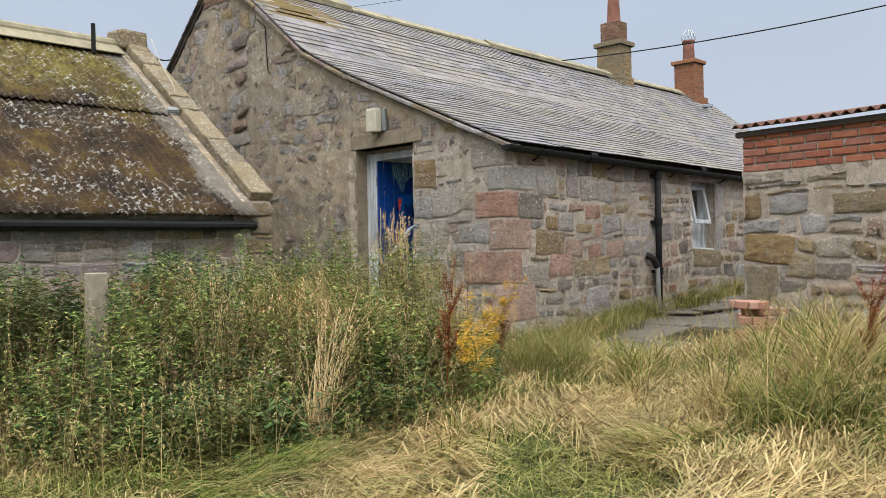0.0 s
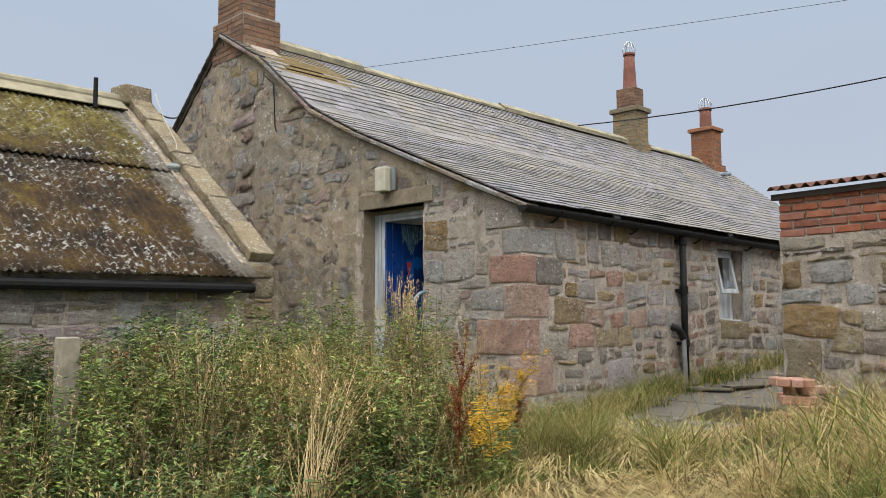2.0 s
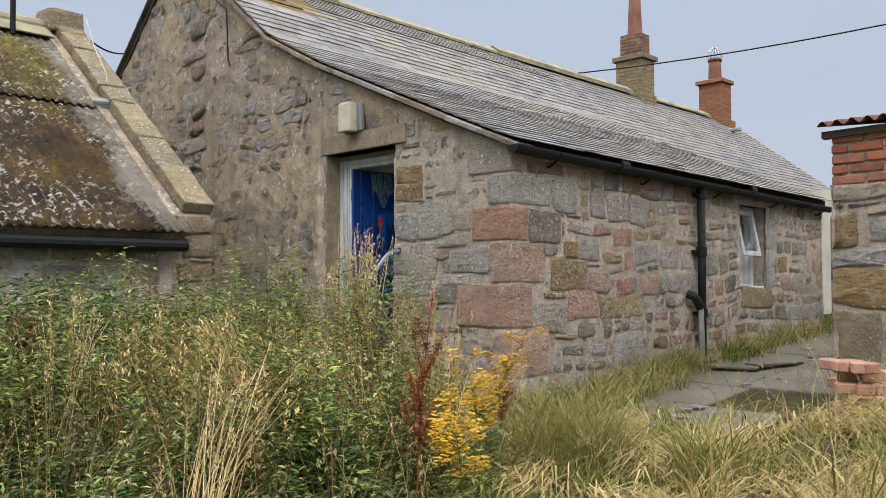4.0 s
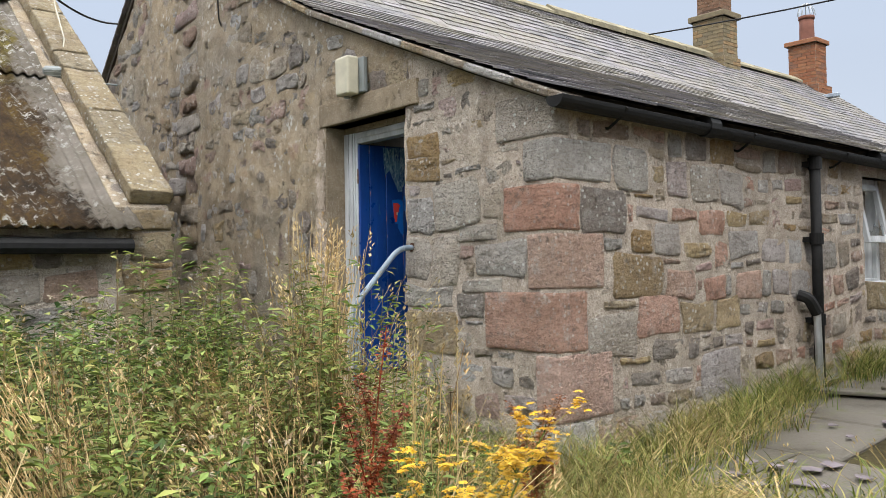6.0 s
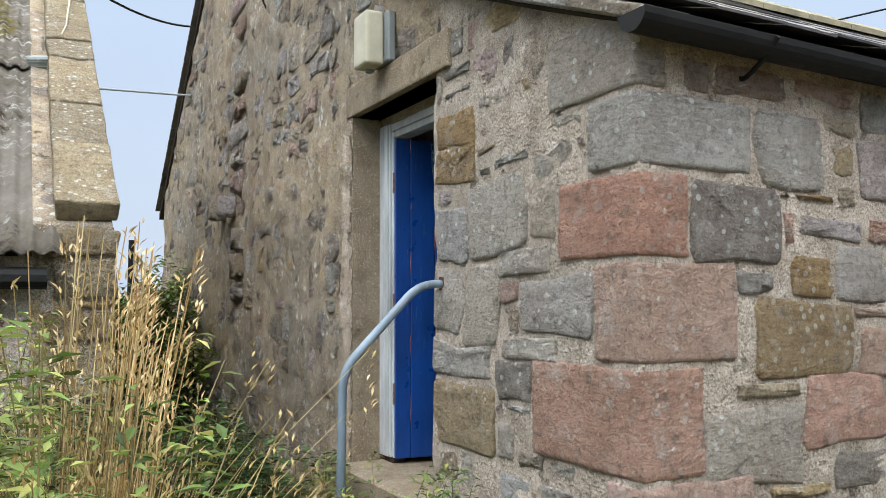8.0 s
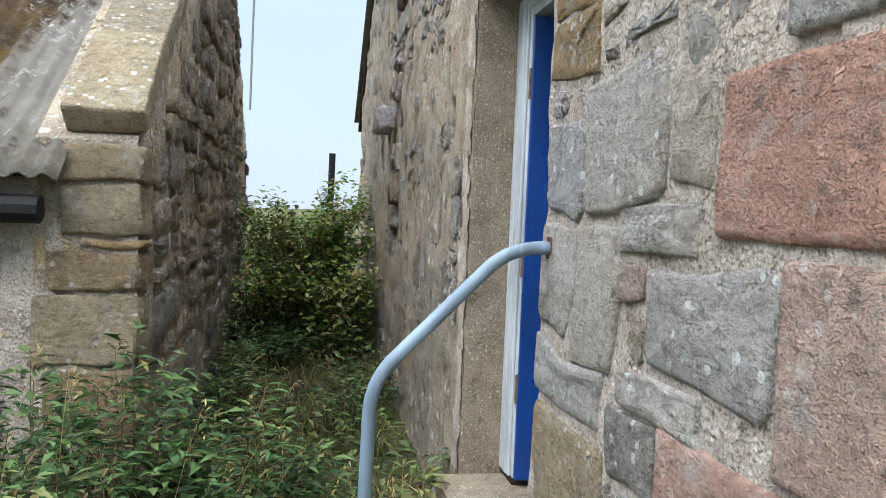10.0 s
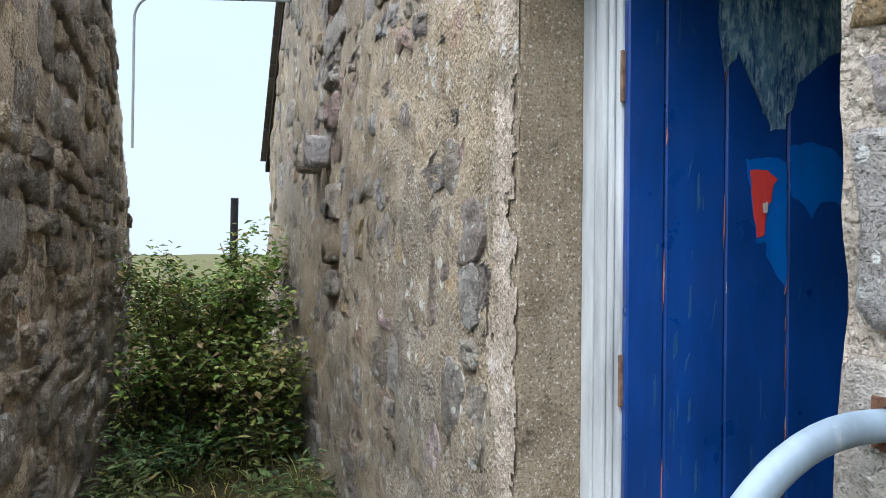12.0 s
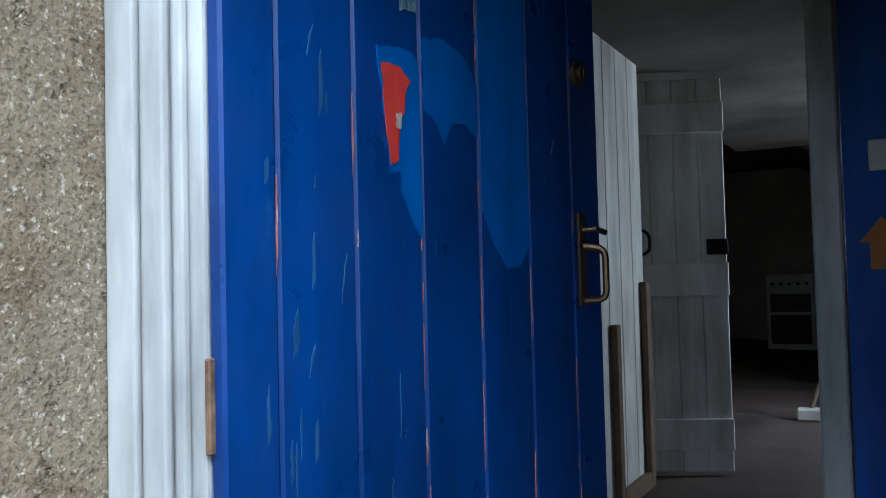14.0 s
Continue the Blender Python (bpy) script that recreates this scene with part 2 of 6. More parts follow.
def box(bm, x0, x1, y0, y1, z0, z1, m=None, bevel=0.0, seg=1):
    vs = [bm.verts.new((x, y, z)) for z in (z0, z1) for y in (y0, y1) for x in (x0, x1)]
    fs = [bm.faces.new([vs[i] for i in f]) for f in ((0, 1, 3, 2), (4, 6, 7, 5), (0, 4, 5, 1), (2, 3, 7, 6), (0, 2, 6, 4), (1, 5, 7, 3))]
    if bevel:
        es = list({e for f in fs for e in f.edges})
        r = bmesh.ops.bevel(bm, geom=es, offset=bevel, segments=seg, affect="EDGES", profile=0.6)
        vs = list({v for f in r["faces"] for v in f.verts} | {v for v in vs if v.is_valid})
    if m is not None:
        bmesh.ops.transform(bm, matrix=m, verts=vs)
    return vs


def tube(bm, pts, r, n=10, cap=True, taper=1.0):
    """A round bar along points."""
    rings = []
    pts = [Vector(p) for p in pts]
    side = None
    for i, p in enumerate(pts):
        d = (pts[min(i + 1, len(pts) - 1)] - pts[max(i - 1, 0)]).normalized()
        if side is None:
            side = d.cross(Vector((0.31, 0.22, 0.93))).normalized()
        side = (side - d * side.dot(d)).normalized()
        up = d.cross(side)
        k = r * (1 + (taper - 1) * i / max(1, len(pts) - 1))
        rings.append([bm.verts.new(p + side * (k * math.cos(2 * math.pi * j / n)) + up * (k * math.sin(2 * math.pi * j / n))) for j in range(n)])
    for a, b in zip(rings, rings[1:]):
        for j in range(n):
            bm.faces.new((a[j], a[(j + 1) % n], b[(j + 1) % n], b[j]))
    if cap:
        bm.faces.new(rings[0][::-1])
        bm.faces.new(rings[-1])


def bend(pts, r=0.1, n=5):
    """Rounds the inner corners of a line of points."""
    pts = [Vector(p) for p in pts]
    out = [pts[0]]
    for a, b, c in zip(pts, pts[1:], pts[2:]):
        u, w = (a - b).normalized() * r, (c - b).normalized() * r
        for i in range(n + 1):
            t = i / n
            out.append((b + u) * (1 - t) ** 2 + b * 2 * t * (1 - t) + (b + w) * t * t)
    return out + [pts[-1]]


def mesh_of(name, verts, faces):
    me = bpy.data.meshes.new(name)
    me.from_pydata(verts, [], faces)
    me.update()
    return me


def wobble(x, y, z, s, amp):
    return noise.noise(Vector((x * s, y * s, z * s))) * amp

# ---- masonry ----
LEVEL = -0.06


def base_z(y):
    """The yard rises gently towards the back of the cottage."""
    return LEVEL + 0.06 * min(8.0, max(-9.0, y))


rng = random.Random(7)


def stone_mesh(u0, u1, v0, v1, proud, place, r, round_=0.22, rough=1.0):
    """One dressed or rubble stone: an uneven outline, a worn arris and a slightly hollow or bulging face."""
    cu, cv, hu, hv = (u0 + u1) / 2, (v0 + v1) / 2, (u1 - u0) / 2, (v1 - v0) / 2
    k = min(hu, hv) * round_
    base = []
    for sx, sy in ((-1, -1), (1, -1), (1, 1), (-1, 1)):
        ux, vy = cu + sx * hu, cv + sy * hv
        j = lambda: r.uniform(-1, 1) * 0.010 * rough
        if sx == sy:
            base += [(ux - 0, vy - sy * k), (ux - sx * k, vy)] if sx > 0 else [(ux, vy + k), (ux + k, vy)]
        else:
            base += [(ux - k, vy), (ux, vy + k)] if sx > 0 else [(ux + k, vy), (ux, vy - k)]
        base[-1] = (base[-1][0] + j(), base[-1][1] + j())
        base[-2] = (base[-2][0] + j(), base[-2][1] + j())
    ring = []
    for i in range(8):
        a, b = base[i], base[(i + 1) % 8]
        ring.append(a)
        if i % 2:
            ring.append(((a[0] + b[0]) / 2 + r.uniform(-1, 1) * 0.009 * rough, (a[1] + b[1]) / 2 + r.uniform(-1, 1) * 0.009 * rough))
    warp = min(0.035, 0.16 * min(hu, hv)) * rough
    ring = [(u + wobble(u, v, 2.0, 4.5, warp * 1.6) + wobble(u, v, 6.0, 14, 0.010 * rough), v + wobble(u, v, 11.0, 4.5, warp * 1.6) + wobble(u, v, 16.0, 14, 0.010 * rough)) for u, v in ring]
    fade = min(1, max(0, abs(u0) - 0.3))
    ring = [(u + wobble(u, v, 30.0, 1.1, 0.05 * fade), v + wobble(u, v, 40.0, 1.1, 0.075 * fade)) for u, v in ring]
    cu, cv = cu + wobble(cu, cv, 30.0, 1.1, 0.05 * fade), cv + wobble(cu, cv, 40.0, 1.1, 0.075 * fade)
    n = len(ring)
    verts, faces = [], []
    for f, d in ((1.0, -0.03), (1.0, proud * 0.55), (0.965, proud), (0.5, None)):
        for u, v in ring:
            uu, vv = cu + (u - cu) * f, cv + (v - cv) * f
            if f > 0.9:
                m = min(hu, hv)
                ins = (1 - f) * m * 2.2
                uu, vv = u - math.copysign(min(ins, abs(u - cu)), u - cu), v - math.copysign(min(ins, abs(v - cv)), v - cv)
            dd = d if d is not None else proud + r.uniform(-0.4, 0.7) * 0.010 * rough
            if f == 0.93:
                dd += r.uniform(-1, 1) * 0.004 * rough
            verts.append(place(uu, vv, dd))
    for a in range(3):
        for i in range(n):
            faces.append((a * n + i, a * n + (i + 1) % n, (a + 1) * n + (i + 1) % n, (a + 1) * n + i))
    verts.append(place(cu, cv, proud + r.uniform(-0.3, 0.8) * 0.010 * rough))
    for i in range(n):
        faces.append((3 * n + i, 3 * n + (i + 1) % n, 4 * n))
    return verts, faces


def add_stone(parent, u0, u1, v0, v1, proud, place, mat, r, name="stone", round_=0.22, rough=1.0):
    v, f = stone_mesh(u0, u1, v0, v1, proud, place, r, round_, rough)
    me = mesh_of(name, v, f)
    for p in me.polygons:
        p.use_smooth = True
    return part_mesh(name, me, mat, parent)


def courses(u0, u1, v0, v1, r, lo=0.13, hi=0.27, wlo=0.16, whi=0.48, gap=0.022, taken=()):
    """Rough courses of rubble: rectangles that keep clear of those already taken."""
    out = []
    v = v0
    while v < v1 - 0.05:
        h = min(r.uniform(lo, hi), v1 - v)
        u = u0 - r.uniform(0, 0.2)
        while u < u1:
            w = r.uniform(wlo, whi) * (0.7 + h * 1.6)
            a, b = max(u, u0), min(u + w, u1)
            u += w
            pieces = [(a, b, v, v + h)]
            if r.random() < 0.22 and h > 0.17:
                m = v + h * r.uniform(0.4, 0.6)
                pieces = [(a, b, v, m), (a, b, m, v + h)]
            for a_, b_, c_, d_ in pieces:
                for t in taken:
                    if a_ < t[1] and b_ > t[0] and c_ < t[3] and d_ > t[2]:
                        if c_ < t[2] - 0.06:
                            d_ = min(d_, t[2])
                        elif d_ > t[3] + 0.06:
                            c_ = max(c_, t[3])
                        elif a_ < t[0] - 0.06:
                            b_ = min(b_, t[0])
                        else:
                            a_ = max(a_, t[1])
                if b_ - a_ > 0.07 and d_ - c_ > 0.06:
                    out.append((a_ + gap / 2, b_ - gap / 2, c_ + gap / 2 + r.uniform(0, 0.01), d_ - gap / 2))
        v += h
    return out


def sheet(name, u0, u1, v0, v1, step, place, inside, depth, mat, parent=None, seed=0.0):
    """A plastered or mortared face: a fine grid whose surface is uneven."""
    nu, nv = max(1, round((u1 - u0) / step)), max(1, round((v1 - v0) / step))
    verts, faces, index = [], [], {}

    def vert(i, j):
        if (i, j) not in index:
            u, v = u0 + (u1 - u0) * i / nu, v0 + (v1 - v0) * j / nv
            index[i, j] = len(verts)
            verts.append(place(u, v, depth(u, v)))
        return index[i, j]

    for i in range(nu):
        for j in range(nv):
            u, v = u0 + (u1 - u0) * (i + 0.5) / nu, v0 + (v1 - v0) * (j + 0.5) / nv
            if inside(u, v):
                faces.append((vert(i, j), vert(i + 1, j), vert(i + 1, j + 1), vert(i, j + 1)))
    me = mesh_of(name, verts, faces)
    for p in me.polygons:
        p.use_smooth = True
    return part_mesh(name, me, mat, parent)


def joined_stones(name, rects, proud, place, mat, r, parent, round_=0.22, rough=1.0):
    verts, faces = [], []
    for rc in rects:
        v, f = stone_mesh(*rc, proud(rc), place, r, round_, rough)
        k = len(verts)
        verts += v
        faces += [tuple(i + k for i in q) for q in f]
    me = mesh_of(name, verts, faces)
    for p in me.polygons:
        p.use_smooth = True
    ob = part_mesh(name, me, mat, parent)
    return tagged(ob, kind="stuff")


SOUTH = lambda u, v, d: (u, -d, v)
EAST = lambda u, v, d: (d, u, v)

# ---- house: gable wall ----
VERGE = [(-8.75, 2.40), (-5.58, 5.30), (-4.45, 4.52), (-3.35, 3.60), (-2.4, 3.12), (0.0, 2.10)]


def gable_top(x):
    for (a, za), (b, zb) in zip(VERGE, VERGE[1:]):
        if x <= b:
            return za + (zb - za) * (x - a) / (b - a)
    return VERGE[-1][1]


DOOR = (-2.335, -1.35, 0.30, 2.225)
RIDGE_X, RIDGE_Z, HOUSE_L, OUTSHOT_L = -5.55, 5.08, 15.4, 6.5

wall_south = thing("wall_south", "lime-rendered rubble stone gable wall with red sandstone quoins", "wall", kind="structure")
bm = bmesh.new()
x0, x1, z0, z1 = DOOR
left_top = [(x0 - 0.05, gable_top(x0 - 0.05) - 0.03)] + [(u, v - 0.04) for u, v in reversed(VERGE[:5])]
for pts in ([(-8.75, -0.3), (x0 - 0.05, -0.3)] + left_top,
            [(x0 - 0.05, z1), (x1 + 0.05, z1), (x1 + 0.05, gable_top(x1 + 0.05) - 0.03), (x0 - 0.05, gable_top(x0 - 0.05) - 0.03)],
            [(x1 + 0.03, -0.3), (-0.03, -0.3), (-0.03, 2.08), (x1 + 0.03, gable_top(x1) - 0.03)],
            [(x0 - 0.05, -0.3), (x1 + 0.05, -0.3), (x1 + 0.05, z0 - 0.02), (x0 - 0.05, z0 - 0.02)]):
    a = [bm.verts.new((u, 0.02, v)) for u, v in pts]
    b = [bm.verts.new((u, 0.48, v)) for u, v in pts]
    bm.faces.new(a)
    bm.faces.new(b[::-1])
    for i in range(len(a)):
        bm.faces.new((a[i], b[i], b[(i + 1) % len(a)], a[(i + 1) % len(a)]))
part("core", bm, M["mortar"], wall_south)


def gable_in(u, v):
    return v < gable_top(u) - 0.01 and not (x0 - 0.02 < u < x1 + 0.0 and z0 - 0.2 < v < z1 + 0.02)


def gable_depth(u, v):
    right = min(1, max(0, (u + 1.35) / 0.1))
    bumps = wobble(u, 0, v, 1.3, 0.020) + wobble(u, 3, v, 4.0, 0.018) + wobble(u, 7, v, 9.0, 0.014)
    return 0.0 + bumps * (1 - 0.55 * right) - 0.001 * right


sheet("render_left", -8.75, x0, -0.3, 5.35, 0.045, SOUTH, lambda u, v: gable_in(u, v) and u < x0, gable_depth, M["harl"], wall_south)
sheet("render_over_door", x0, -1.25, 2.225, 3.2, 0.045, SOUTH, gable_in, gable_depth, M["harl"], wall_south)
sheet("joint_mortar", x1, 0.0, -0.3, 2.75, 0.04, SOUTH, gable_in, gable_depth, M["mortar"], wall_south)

# quoins: z from, z to, length on the gable, length on the side, stone
QUOINS = [(-0.3, 0.235, 0.30, 0.30, "grey"), (0.245, 0.62, 0.156, 0.47, "red"), (0.635, 0.975, 0.57, 0.25, "red"), (0.993, 1.308, 0.206, 0.41, "red"),
          (1.325, 1.59, 0.393, 0.203, "red"), (1.61, 1.845, 0.228, 0.49, "grey"), (1.86, 2.11, 0.45, 0.12, "grey")]


def quoin(parent, za, zb, gx, sy, mat, r):
    """A corner stone with two worked faces that meet on a worn arris."""
    bm = bmesh.new()
    p = 0.016
    box(bm, -gx, p, -p, sy, za, zb, bevel=0.016, seg=2)
    bmesh.ops.subdivide_edges(bm, edges=[e for e in bm.edges if e.calc_length() > 0.1], cuts=3, use_grid_fill=True)
    for v in bm.verts:
        v.co += Vector((wobble(v.co.x, v.co.y, v.co.z, 9, 0.008), wobble(v.co.y, v.co.z, v.co.x, 9, 0.008), wobble(v.co.z, v.co.x, v.co.y, 7, 0.004)))
    return part("quoin", bm, mat, parent, smooth=True)


bm = bmesh.new()
box(bm, -0.12, 0.008, -0.008, 0.12, -0.3, 2.08, bevel=0.006)
part("corner_mortar", bm, M["mortar"], wall_south)
for za, zb, gx, sy, kind in QUOINS:
    quoin(wall_south, za, zb, gx, sy, M[kind], rng)

GABLE_STONES = [(-1.06, -0.62, 1.38, 1.68, "grey"), (-1.08, -0.83, 1.04, 1.35, "grey"), (-1.335, -1.09, 1.08, 1.34, "grey"), (-1.345, -0.87, 0.86, 1.03, "grey"),
                (-0.82, -0.45, 1.29, 1.39, "grey"), (-0.66, -0.22, 1.07, 1.27, "grey"), (-0.78, -0.41, 0.96, 1.045, "grey"), (-1.33, -0.98, 1.86, 2.01, "ochre"),
                (-1.34, -0.98, 1.71, 1.85, "ochre"), (-1.335, -1.08, 1.38, 1.60, "grey"), (-0.59, -0.41, 1.42, 1.60, "grey"), (-0.42, -0.27, 1.86, 2.06, "rubble"),
                (-0.83, -0.59, 0.80, 0.95, "rubble"), (-1.34, -0.85, 0.55, 0.82, "rubble")]
for a, b, c, d, kind in GABLE_STONES:
    add_stone(wall_south, a, b, c, d, 0.010, SOUTH, M[kind], rng, round_=0.16)
taken = [s[:4] for s in GABLE_STONES] + [(-q[2], 0, q[0], q[1]) for q in QUOINS]
r2 = random.Random(3)
for a, b, c, d in courses(-1.34, 0, -0.3, 2.7, r2, 0.10, 0.2, 0.12, 0.3, 0.045, taken):
    if d < gable_top((a + b) / 2) - 0.06:
        add_stone(wall_south, a, b, c, d, r2.uniform(-0.003, 0.008), SOUTH, M["rubble"], r2)
left = [s for s in courses(-8.7, x0 - 0.26, -0.3, 5.2, r2, 0.10, 0.24, 0.12, 0.36, 0.03) if s[3] < gable_top((s[0] + s[1]) / 2) - 0.06 and s[3] < gable_top(s[0]) and s[3] < gable_top(s[1])]
left += [s for s in courses(x0 - 0.2, -1.3, 2.40, 3.2, r2, 0.12, 0.22, 0.15, 0.35, 0.03) if s[3] < gable_top(s[1]) - 0.05]
joined_stones("bedded_stones", [s for s in left if r2.random() < 0.75], lambda s: r2.uniform(-0.018, 0.003) if s[3] < 2.1 else r2.uniform(-0.014, 0.009), SOUTH, M["rubble_joined"], r2, wall_south, 0.4, 2.0)
# the toothing of an older corner runs up the gable
for k in range(14):
    z = 1.0 + k * 0.225
    if r2.random() < 0.3:
        continue
    w, o = r2.uniform(0.1, 0.34), r2.uniform(-0.06, 0.08)
    add_stone(wall_south, -4.95 - w + o, -4.78 + o, z, z + r2.uniform(0.13, 0.21), r2.uniform(0.0, 0.045), SOUTH, M["rubble"], r2, round_=0.2, rough=2.2)

bm = bmesh.new()
box(bm, -2.42, -1.19, -0.022, 0.3, 2.225, 2.40, bevel=0.012, seg=2)
part("lintel", bm, M["cement"], wall_south, "smooth cement-faced lintel over the doorway")
bm = bmesh.new()
box(bm, -2.43, x0, -0.008, 0.40, z0 - 0.1, 2.224, bevel=0.010, seg=2)
part("door_margin", bm, M["cement"], wall_south, "smooth cement reveal beside the door")
crust = mortar_material("limewash_crust", (0.58, 0.48, 0.385), (0.50, 0.42, 0.34), (0.74, 0.69, 0.63), 0.8)
sheet("limewash_edge", -2.58, -2.30, 0.3, 2.21, 0.011, SOUTH, lambda u, v: -2.475 + wobble(0, v, 1, 3, 0.07) + wobble(u, v, 1, 14, 0.05) + wobble(u, v, 3, 45, 0.03) < u < min(-2.337, -2.352 + wobble(0, v, 9, 2.4, 0.03) + wobble(u, v, 5, 14, 0.04) + wobble(u, v, 8, 45, 0.02)),
      lambda u, v: 0.0135 + wobble(u, v, 3, 9, 0.006) + wobble(u, v, 7, 30, 0.004), crust, wall_south)
bm = bmesh.new()
box(bm, x1 + 0.003, x1 + 0.08, 0.01, 0.3, z0 - 0.1, 2.224)
part("reveal", bm, M["mortar"], wall_south)
bm = bmesh.new()
box(bm, x0, x1, -0.10, 0.47, z0 - 0.25, z0, bevel=0.015)
part("doorstep", bm, M["cement"], wall_south, "worn stone doorstep")

# ---- house: side wall ----
wall_east = thing("wall_east", "coursed rubble sandstone side wall of the cottage", "wall", kind="structure")
WIN = (3.98, 4.72, 0.90, 1.86)
bm = bmesh.new()
for a, b, c, d in ((0.49, WIN[0], -0.3, 2.1), (WIN[1], OUTSHOT_L, -0.3, 2.1), (WIN[0], WIN[1], -0.3, WIN[2]), (WIN[0], WIN[1], WIN[3], 2.1)):
    box(bm, -0.45, -0.02, a, b, c, d)
part("core", bm, M["mortar"], wall_east)
win_in = lambda u, v: not (WIN[0] < u < WIN[1] and WIN[2] < v < WIN[3])
sheet("joint_mortar", 0.0, OUTSHOT_L, -0.3, 2.1, 0.05, EAST, win_in, lambda u, v: 0.002 + wobble(u, 1, v, 4, 0.012) + wobble(u, 5, v, 15, 0.008), M["mortar"], wall_east)
SIDE_STONES = [(0.55, 0.92, 1.57, 1.83, "grey"), (0.23, 0.67, 1.32, 1.57, "rubble"), (0.73, 0.96, 1.19, 1.33, "ochre"), (0.99, 1.29, 1.18, 1.37, "rubble"),
               (0.53, 1.08, 0.91, 1.17, "ochre"), (1.12, 1.46, 0.88, 1.09, "red"), (1.58, 1.89, 0.85, 1.03, "red"), (1.15, 1.41, 1.54, 1.78, "rubble"), (1.45, 1.82, 1.52, 1.76, "grey"),
               (1.84, 2.19, 1.50, 1.74, "grey"), (1.96, 2.42, 1.12, 1.33, "rubble"), (0.78, 1.25, 0.66, 0.90, "red"), (1.28, 1.70, 0.64, 0.86, "rubble"), (0.29, 0.76, 0.56, 0.83, "rubble"),
               (1.76, 2.11, 0.60, 0.84, "rubble"), (2.08, 2.48, 0.80, 1.0, "red"), (1.55, 2.12, 0.16, 0.47, "rubble"), (4.01, 4.86, 0.64, 0.885, "buff"), (4.735, 4.95, 0.90, 1.36, "grey"),
               (4.735, 4.97, 1.38, 1.86, "grey")]
SIDE_Y = lambda y: y * (0.95 - 0.018 * y)
SIDE_Z = lambda y, z: z + (2.0 - z) * 0.018 * y if y < 4 else z
SIDE_STONES = [(SIDE_Y(a), SIDE_Y(b), SIDE_Z(a, c), SIDE_Z(a, d), kind) if a < 4 else (a, b, c, d, kind) for a, b, c, d, kind in SIDE_STONES]
for a, b, c, d, kind in SIDE_STONES:
    add_stone(wall_east, a, b, c, d, 0.012, EAST, M[kind], rng, round_=0.2)
taken = [s[:4] for s in SIDE_STONES] + [(0, q[3], q[0], q[1]) for q in QUOINS] + [WIN]
r3 = random.Random(11)
for a, b, c, d in courses(0, OUTSHOT_L, -0.3, 2.02, r3, 0.11, 0.24, 0.13, 0.38, 0.048, taken):
    q = r3.random()
    add_stone(wall_east, a, b, c, d, r3.uniform(0.0, 0.014), EAST, M["rubble" if q < 0.82 else "red" if q < 0.92 else "ochre"], r3)
bm = bmesh.new()
box(bm, -0.44, -0.005, WIN[0] - 0.2, WIN[1] + 0.25, WIN[3], WIN[3] + 0.17, bevel=0.01)
part("window_lintel", bm, M["grey"], wall_east)
bm = bmesh.new()
box(bm, -0.45, -0.0, OUTSHOT_L - 0.45, OUTSHOT_L, -0.3, 2.1)
box(bm, -1.2, -0.46, OUTSHOT_L - 0.45, OUTSHOT_L, -0.3, 2.1)
box(bm, -8.75, -8.3, 0.49, HOUSE_L, -0.3, 2.35)
box(bm, -8.29, -2.0, HOUSE_L - 0.45, HOUSE_L, -0.3, 2.25)
box(bm, -1.95, -1.5, OUTSHOT_L + 0.01, HOUSE_L - 0.5, -0.3, 1.92)
for y in (HOUSE_L - 0.45, HOUSE_L):
    bm.faces.new([bm.verts.new(p) for p in ((-8.6, y, 2.25), (-2.1, y, 2.25), (-5.55, y, 4.9))])
part("wall_back", bm, M["harl"])["kind"] = "structure"

# ---- roof ----
def slate_material(name, per):
    n = Nodes(name, 0.55, 0, 0.35)
    pick = n.rand() if per == "rand" else n.island()
    base = n.ramp(pick, [(0.0, (0.075, 0.075, 0.08)), (0.25, (0.15, 0.14, 0.148)), (0.5, (0.105, 0.10, 0.095)), (0.75, (0.18, 0.165, 0.185)), (1.0, (0.125, 0.115, 0.095))])
    big = n.noise(0.7, 5, 0.65)
    col = n.mix(n.level(big, 0.42, 0.66, 0, 0.65), base, (0.21, 0.185, 0.13))
    col = n.mix(n.level(n.noise(14, 6, 0.7), 0.55, 0.7, 0, 0.6), col, (0.25, 0.25, 0.225))
    col = n.mix(n.level(n.voronoi(30), 0.2, 0.1, 0, 0.5), col, (0.36, 0.36, 0.30))
    n.colour(col)
    n.roughness(n.level(n.noise(6, 4), 0.3, 0.7, 0.5, 0.8))
    n.bump((n.noise(18, 5, 0.6), 0.006), (n.noise(120, 2), 0.001))
    return n.m


M["slate"] = slate_material("roof_slate", "rand")
M["slate_joined"] = slate_material("roof_slate_joined", "island")
M["batten"] = plain("old_roof_batten", (0.33, 0.25, 0.12), 0.85)
M["deckwood"] = plain("dark_roof_timber", (0.05, 0.04, 0.032), 0.9)
M["ridge"] = plain("ridge_stone", (0.27, 0.24, 0.16), 0.9, vary=0.4, scale=4)

roof = thing("roof", "grey slate roof with slipped and lichened slates", "roof", kind="structure")


def sag(y):
    return -0.035 * math.sin(math.pi * min(1, y / HOUSE_L)) - 0.003 * y


def slope_point(pts, s):
    """Point at slope distance s up a line of (x, z) points, and the unit slope there."""
    for (a, za), (b, zb) in zip(pts, pts[1:]):
        l = math.hypot(b - a, zb - za)
        if s <= l or (b, zb) == pts[-1]:
            return a + (b - a) * s / l, za + (zb - za) * s / l, ((b - a) / l, (zb - za) / l)
        s -= l


